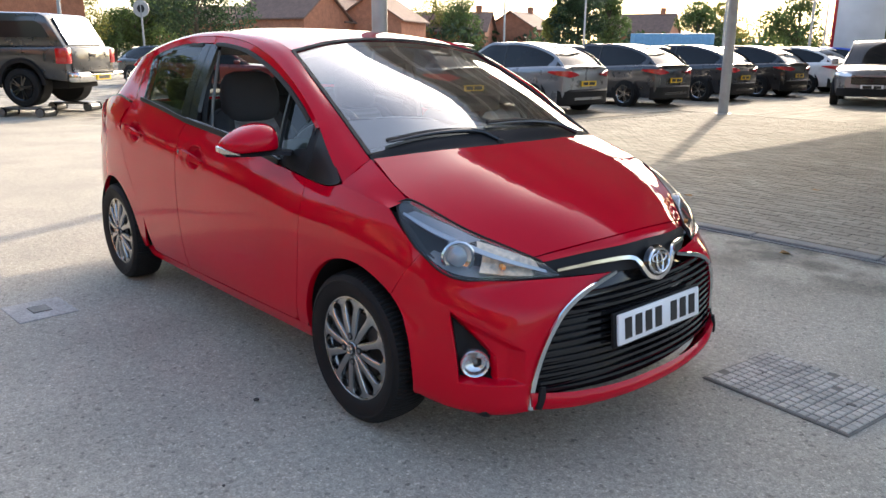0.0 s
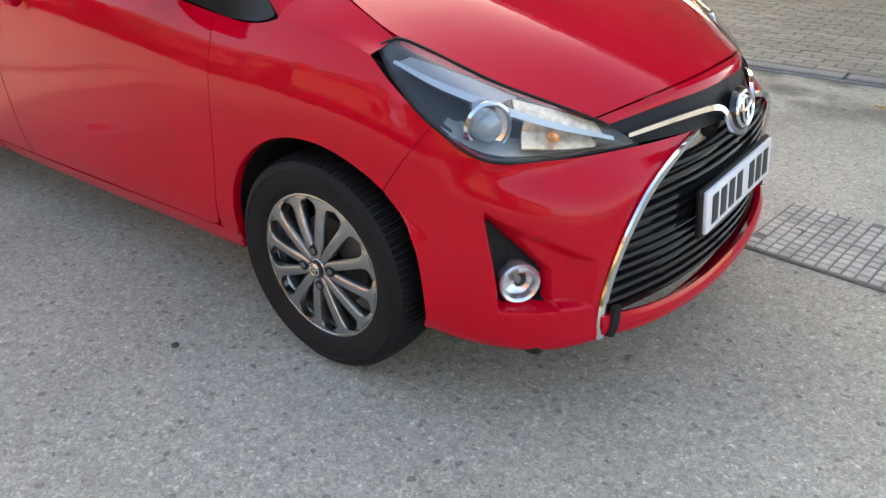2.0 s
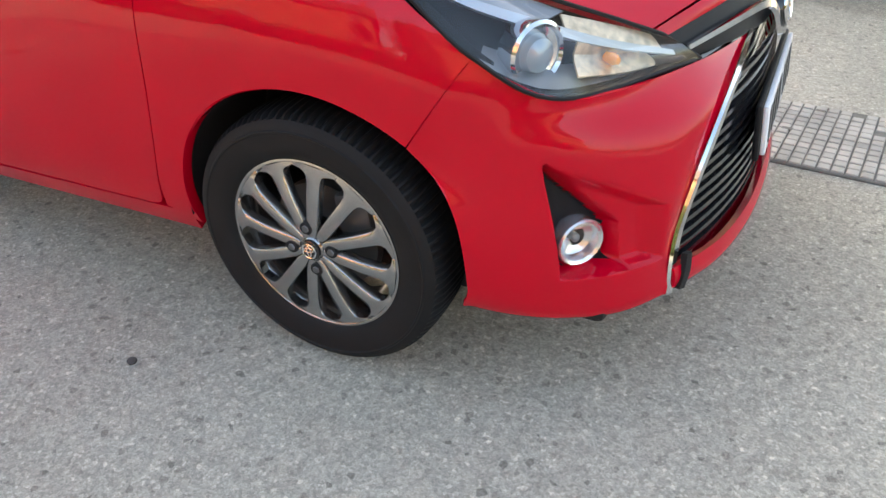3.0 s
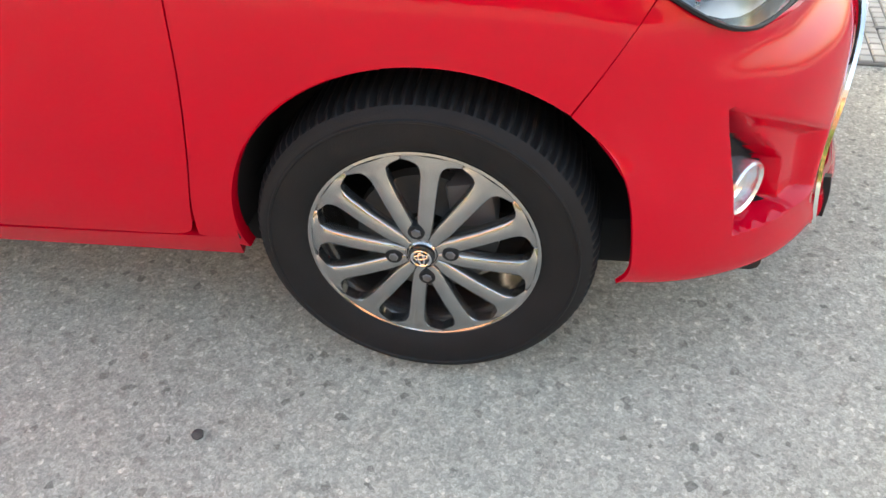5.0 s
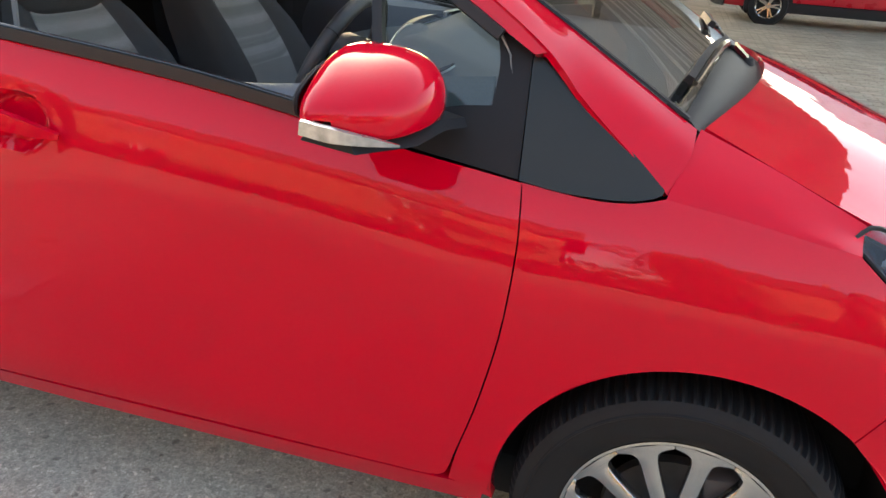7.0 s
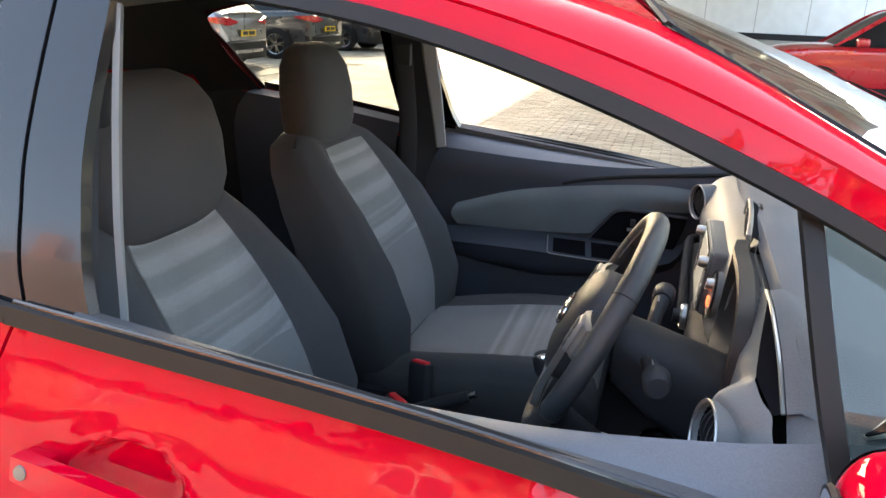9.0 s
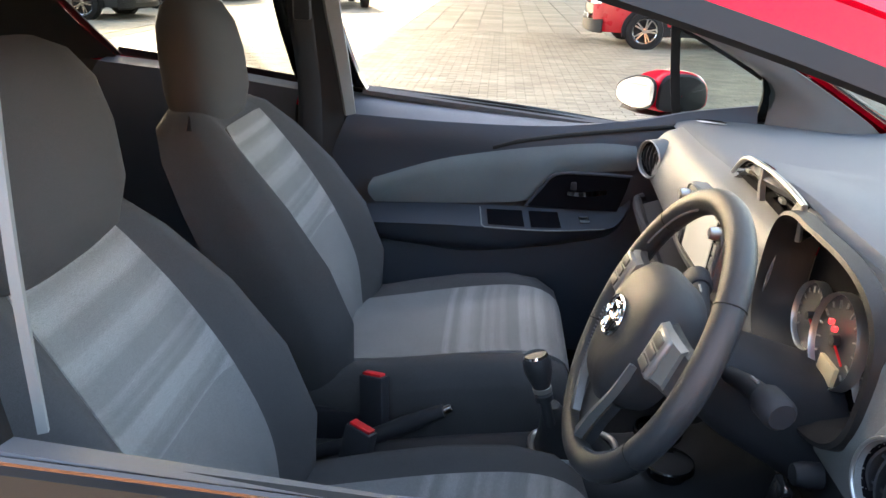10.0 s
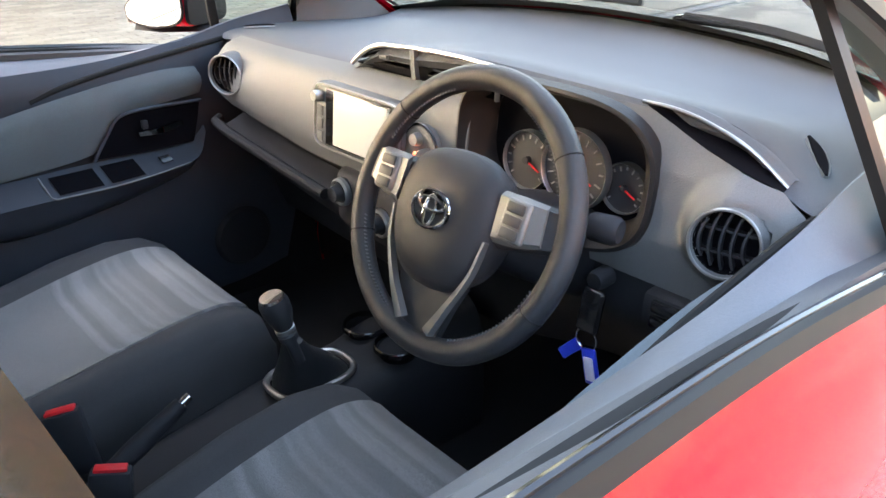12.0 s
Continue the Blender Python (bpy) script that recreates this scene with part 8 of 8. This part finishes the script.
def away(px, dist):
    """The place at a bearing (in thousandths of the way across the first view) and a distance."""
    a = radians(138.2) - math.atan((px * 1.568 - 784) / 1327)
    return EYE + dist * V((math.cos(a), math.sin(a)))


for px, dist, yaw, w, d, e, r in ((335, 78, 200, 8, 7, 4.2, 6.6), (385, 84, 110, 9, 7.5, 4.0, 6.4), (430, 82, 120, 7, 7, 4.2, 6.4), (508, 100, 35, 9, 7, 3.6, 5.8), (580, 106, 110, 8, 7, 4.0, 6.1),
                                  (705, 118, 20, 10, 7, 4.0, 6.4), (10, 55, 190, 9, 7, 4.4, 7.0), (255, 85, 40, 12, 7, 3.8, 5.4)):
    x, y = away(px, dist)
    house(x, y, yaw, w, d, e, r, "red brick house with a brown tiled roof")
for x, y, yaw, w in ((-17.0, -17.0, 2, 10), (-4.5, -15.5, -3, 9), (7.5, -17.0, 4, 10), (19.0, -16.0, 0, 9)):
    house(x, y, yaw, w, 7.5, 5.0, 7.6, "sunlit orange brick house behind a green hedge", LIT_BRICK)
LAMP_GREY = POST_GREY
for px, dist, hgt in ((561, 48, 9), (647, 55, 9), (797, 50, 9), (890, 46, 9), (905, 60, 8), (84, 30, 9)):
    x, y = away(px, dist)
    lp = thing("street_lamp", "thin grey street lamp post beyond the parked cars", "lamp post", "street lamps", m=pose(x, y, 0))
    part("pole", mesh_of(lathe([(0.09, 0), (0.07, 1.2), (0.05, hgt)], 12, "z")), LAMP_GREY, lp)
    part("lamp_arm", mesh_of(tube([(0, 0, hgt), (0.5, 0, hgt + 0.25), (1.0, 0, hgt + 0.3)], 0.035, 8)), LAMP_GREY, lp)
    part("lamp_head", mesh_of(box(0.9, 1.45, -0.12, 0.12, hgt + 0.25, hgt + 0.36, 0.03)), LAMP_GREY, lp)
x, y = away(942, 36)
pylon = thing("sign_pylon", "tall white sign pylon with a red edge", "sign", m=pose(x, y, 0, 0, 0, 25))
part("sign_face", mesh_of(box(-0.9, 0.9, -0.2, 0.2, 0.2, 6.5, 0.03)), WHITE_METAL, pylon)
part("sign_edge", mesh_of(box(-1.02, -0.9, -0.2, 0.2, 0.2, 6.5, 0.02)), REDP, pylon)
x, y = away(742, 60)
van = thing("blue_container", "pale blue site container behind the parked cars", "container", m=pose(x, y, 0, 0, 0, 30))
part("container_body", mesh_of(box(-2.9, 2.9, -1.2, 1.2, 0.1, 2.60, 0.05)), mat("pale_blue_metal", (0.14, 0.30, 0.45), 0.5), van)
for k in range(9):
    part("container_rib", mesh_of(box(-2.7 + k * 0.66, -2.6 + k * 0.66, -1.24, -1.19, 0.2, 2.5, 0.01)), bpy.data.materials["pale_blue_metal"], van)
x, y = away(172, 33)
rs = thing("round_road_sign", "round road sign on a thin post", "sign", m=pose(x, y, 0, 0, 0, 45))
part("pole", mesh_of(lathe([(0.04, 0), (0.04, 3.0)], 10, "z")), POST_GREY, rs)
part("sign_disc", fixed(mesh_of(lathe([(0, -0.02), (0.32, -0.02), (0.32, 0.02), (0, 0.02)], 24, "y"))), FRAME, rs, m=pose(0, 0, 2.85))
part("sign_symbol", fixed(mesh_of(lathe([(0, -0.03), (0.15, -0.03), (0.15, 0.0)], 24, "y"))), INK, rs, m=pose(0, 0, 2.85))
hall = thing("showroom", "white clad showroom hall beyond the paving", "building", m=pose(0, 0, 0))
part("wall", mesh_of(box(-6.5, 26.0, 44.0, 56.0, 0.0, 6.5, 0.02)), WHITE_METAL, hall)
part("plinth", mesh_of(box(-6.6, 26.1, 43.9, 43.99, 0.0, 0.35)), BLACK_TRIM, hall)
for k in range(13):
    part("cladding_seam", mesh_of(box(-6.4 + k * 2.6, -6.36 + k * 2.6, 43.985, 43.998, 0.35, 6.5)), POST_GREY, hall)

BARK = mat("bark", (0.09, 0.065, 0.045), 0.9, vary=0.25, scale=9, bump=0.7, bump_scale=40)
LEAVES = [random_mat(n, col, 0.45, 0.6, vary=0.25, scale=0.6) for n, col in (("leaf_green", (0.085, 0.125, 0.035)), ("leaf_dark", (0.040, 0.068, 0.028)), ("leaf_yellow", (0.19, 0.19, 0.045)))]


def let_light_through(m, share=0.45):
    """Leaves glow a little when the sun is behind them."""
    nt = m.node_tree
    b, out = nt.nodes["Principled BSDF"], nt.nodes["Material Output"]
    thin, mixer = nt.nodes.new("ShaderNodeBsdfTranslucent"), nt.nodes.new("ShaderNodeMixShader")
    mixer.inputs[0].default_value = share
    nt.links.new(b.inputs["Base Color"].links[0].from_socket, thin.inputs["Color"])
    nt.links.new(b.outputs[0], mixer.inputs[1]), nt.links.new(thin.outputs[0], mixer.inputs[2])
    nt.links.new(mixer.outputs[0], out.inputs[0])


for leaf_m in LEAVES:
    let_light_through(leaf_m)


def leaf_cloud(rng, blobs, count, size):
    """Many small bent leaves spread over and inside round clumps."""
    verts, faces = [], []
    vol = V([b[3] ** 2 for b in blobs])
    which = rng.choice(len(blobs), count, p=vol / vol.sum())
    for w in which:
        cx, cy, cz, rad = blobs[w]
        d = rng.normal(size=3)
        d /= np.linalg.norm(d)
        p = V((cx, cy, cz)) + d * rad * rng.uniform(0.55, 1.08) * V((1, 1, 0.85))
        a, b = rng.normal(size=3), rng.normal(size=3)
        a /= np.linalg.norm(a)
        b = np.cross(a, b)
        b /= np.linalg.norm(b)
        s = size * rng.uniform(0.6, 1.4)
        k = len(verts)
        verts += [tuple(p - a * s), tuple(p + b * s * 0.45 + d * s * 0.2), tuple(p + a * s), tuple(p - b * s * 0.45 - d * s * 0.1)]
        faces.append((k, k + 1, k + 2, k + 3))
    me = bpy.data.meshes.new("leaves")
    me.from_pydata(verts, [], faces)
    return me


def tree(place, height, spread, leaf, seed, count=7000, size=0.125):
    rng = np.random.default_rng(seed)
    x, y = place
    t = thing("tree", "leafy tree with an uneven crown beyond the car park", "tree", "trees", m=pose(x, y, 0))
    limbs = [tube([(0, 0, 0), (rng.uniform(-0.1, 0.1), rng.uniform(-0.1, 0.1), height * 0.3), (0, 0, height * 0.75)], (0.28 * height / 8, 0.18 * height / 8, 0.04), 10)]
    blobs = []
    for k in range(11):
        a, z = rng.uniform(0, 2 * math.pi), rng.uniform(0.32, 0.92)
        rr = spread * rng.uniform(0.25, 0.75) * (1.15 - abs(z - 0.5))
        p = (rr * math.cos(a), rr * math.sin(a), height * z)
        limbs.append(tube([(0, 0, height * max(z - 0.25, 0.15)), (p[0] * 0.5, p[1] * 0.5, height * (z - 0.08)), p], (0.07, 0.05, 0.02), 6))
        blobs.append((*p, spread * rng.uniform(0.32, 0.5)))
    blobs.append((0, 0, height * 0.9, spread * 0.35))
    part("trunk", mesh_of(*limbs), BARK, t)
    part("crown", leaf_cloud(rng, blobs, count, size), leaf, t)


for k, (px, dist, hgt, spr, lf) in enumerate(((230, 52, 7.2, 3.3, 1), (172, 62, 5.2, 2.4, 0), (196, 70, 6.2, 2.8, 0), (140, 80, 4.4, 3.0, 0), (640, 64, 6.4, 2.6, 1), (672, 68, 6.6, 2.2, 0), (617, 66, 5.0, 1.5, 2),
                                              (876, 74, 6.2, 3.2, 0), (768, 90, 6.6, 3.2, 0), (520, 92, 7.4, 3.4, 0), (480, 98, 7.2, 3.6, 2), (990, 70, 7.5, 3.6, 0), (300, 92, 6.2, 3.4, 0), (795, 96, 6.8, 3.2, 2), (100, 60, 7.2, 3.8, 2))):
    tree(away(px, dist), hgt, spr, LEAVES[lf], 10 + k)
for k, (x, y, hgt, spr, lf) in enumerate(((-9.5, -12.6, 5.2, 2.2, 2), (-1.0, -12.9, 4.6, 2.0, 0), (2.6, -12.4, 5.6, 2.3, 2), (11.8, -12.8, 5.0, 2.2, 0), (-19.5, -13.0, 5.5, 2.4, 0))):
    tree((x, y), hgt, spr, LEAVES[lf], 60 + k, 4200, 0.10)
for k, (x, y, hgt) in enumerate(((-15, -6.5, 7.0), (-20, -8.0, 8.0), (-26, -7.5, 7.5), (-32, -9.5, 8.5), (-39, -9.0, 8.0), (-30, -14.5, 9.0))):
    tree((x, y), hgt, 3.4, LEAVES[(0, 1, 2)[k % 3]], 80 + k, 7000, 0.14)
# far hedge line
rng = np.random.default_rng(5)
blobs = [(*away(px, 100 + 12 * math.sin(px * 0.07)), rng.uniform(1.2, 2.2), rng.uniform(1.6, 2.8)) for px in range(-20, 1010, 14)]
far = part("far_hedge", leaf_cloud(rng, blobs, 9000, 0.42), LEAVES[1])
tagged(far, "dark line of distant hedges and trees", "hedge", kind="stuff")
# hedge behind the camera, which the car's glass and paint mirror
blobs = [(x + rng.uniform(-0.3, 0.3), -11.2 + rng.uniform(-0.5, 0.5), rng.uniform(0.3, 0.9), rng.uniform(0.6, 0.9)) for x in np.linspace(-26, 16, 84) for _ in range(2)]
hedge = part("hedge", leaf_cloud(rng, blobs, 16000, 0.13), LEAVES[0])
tagged(hedge, "green hedge along the car park's edge", "hedge", kind="stuff")

# ---------------------------------------------------------------- paving blocks, last of all
BLOCKS = [mesh_of(slab(0, 0, 0, 0.196, 0.096, 0.03, 0.005), smooth=False) for _ in range(1)]
rest_v, rest_f, near = [], [], 0
y = 3.42
row = 0
while y < 14.0:
    x = -6.0 + (0.1 if row % 2 else 0.0)
    while x < 5.5:
        z = 0.024 + random.uniform(-0.0022, 0.0018)
        if y < 4.75 and 0.4 < x < 4.6 and near < 290:
            part("paving_block", BLOCKS[0], BLOCK, pavement, m=pose(x, y, z, random.uniform(-0.5, 0.5), random.uniform(-0.5, 0.5), random.uniform(-0.8, 0.8)))
            near += 1
        else:
            v, f = slab(x, y, z, 0.196, 0.096, 0.03, 0.005)
            k = len(rest_v)
            rest_v += v
            rest_f += [tuple(a + k for a in q) for q in f]
        x += 0.2
    y += 0.1
    row += 1
me = bpy.data.meshes.new("paving")
me.from_pydata(rest_v, [], rest_f)
tagged(part("paving_blocks", me, BLOCK, pavement), kind="stuff")
far_v, far_f = [], []
for i in range(60):
    for j in range(60):
        v, f = slab(-13.5 + i * 0.5, 14.25 + j * 0.5, 0.024, 0.49, 0.49, 0.02, 0.006)
        k = len(far_v)
        far_v += v
        far_f += [tuple(a + k for a in q) for q in f]
for i in range(42):
    for sx in (0, 1):
        for j in range(21):
            x = -13.75 + i * 0.5 if sx == 0 else 5.85 + i * 0.5
            if (sx == 0 and x > -6.3) or (sx == 1 and x > 15.7):
                continue
            v, f = slab(x, 3.67 + j * 0.5, 0.024, 0.49, 0.49, 0.02, 0.006)
            k = len(far_v)
            far_v += v
            far_f += [tuple(a + k for a in q) for q in f]
me = bpy.data.meshes.new("paving")
me.from_pydata(far_v, [], far_f)
tagged(part("far_paving", me, BLOCK, pavement), kind="stuff")
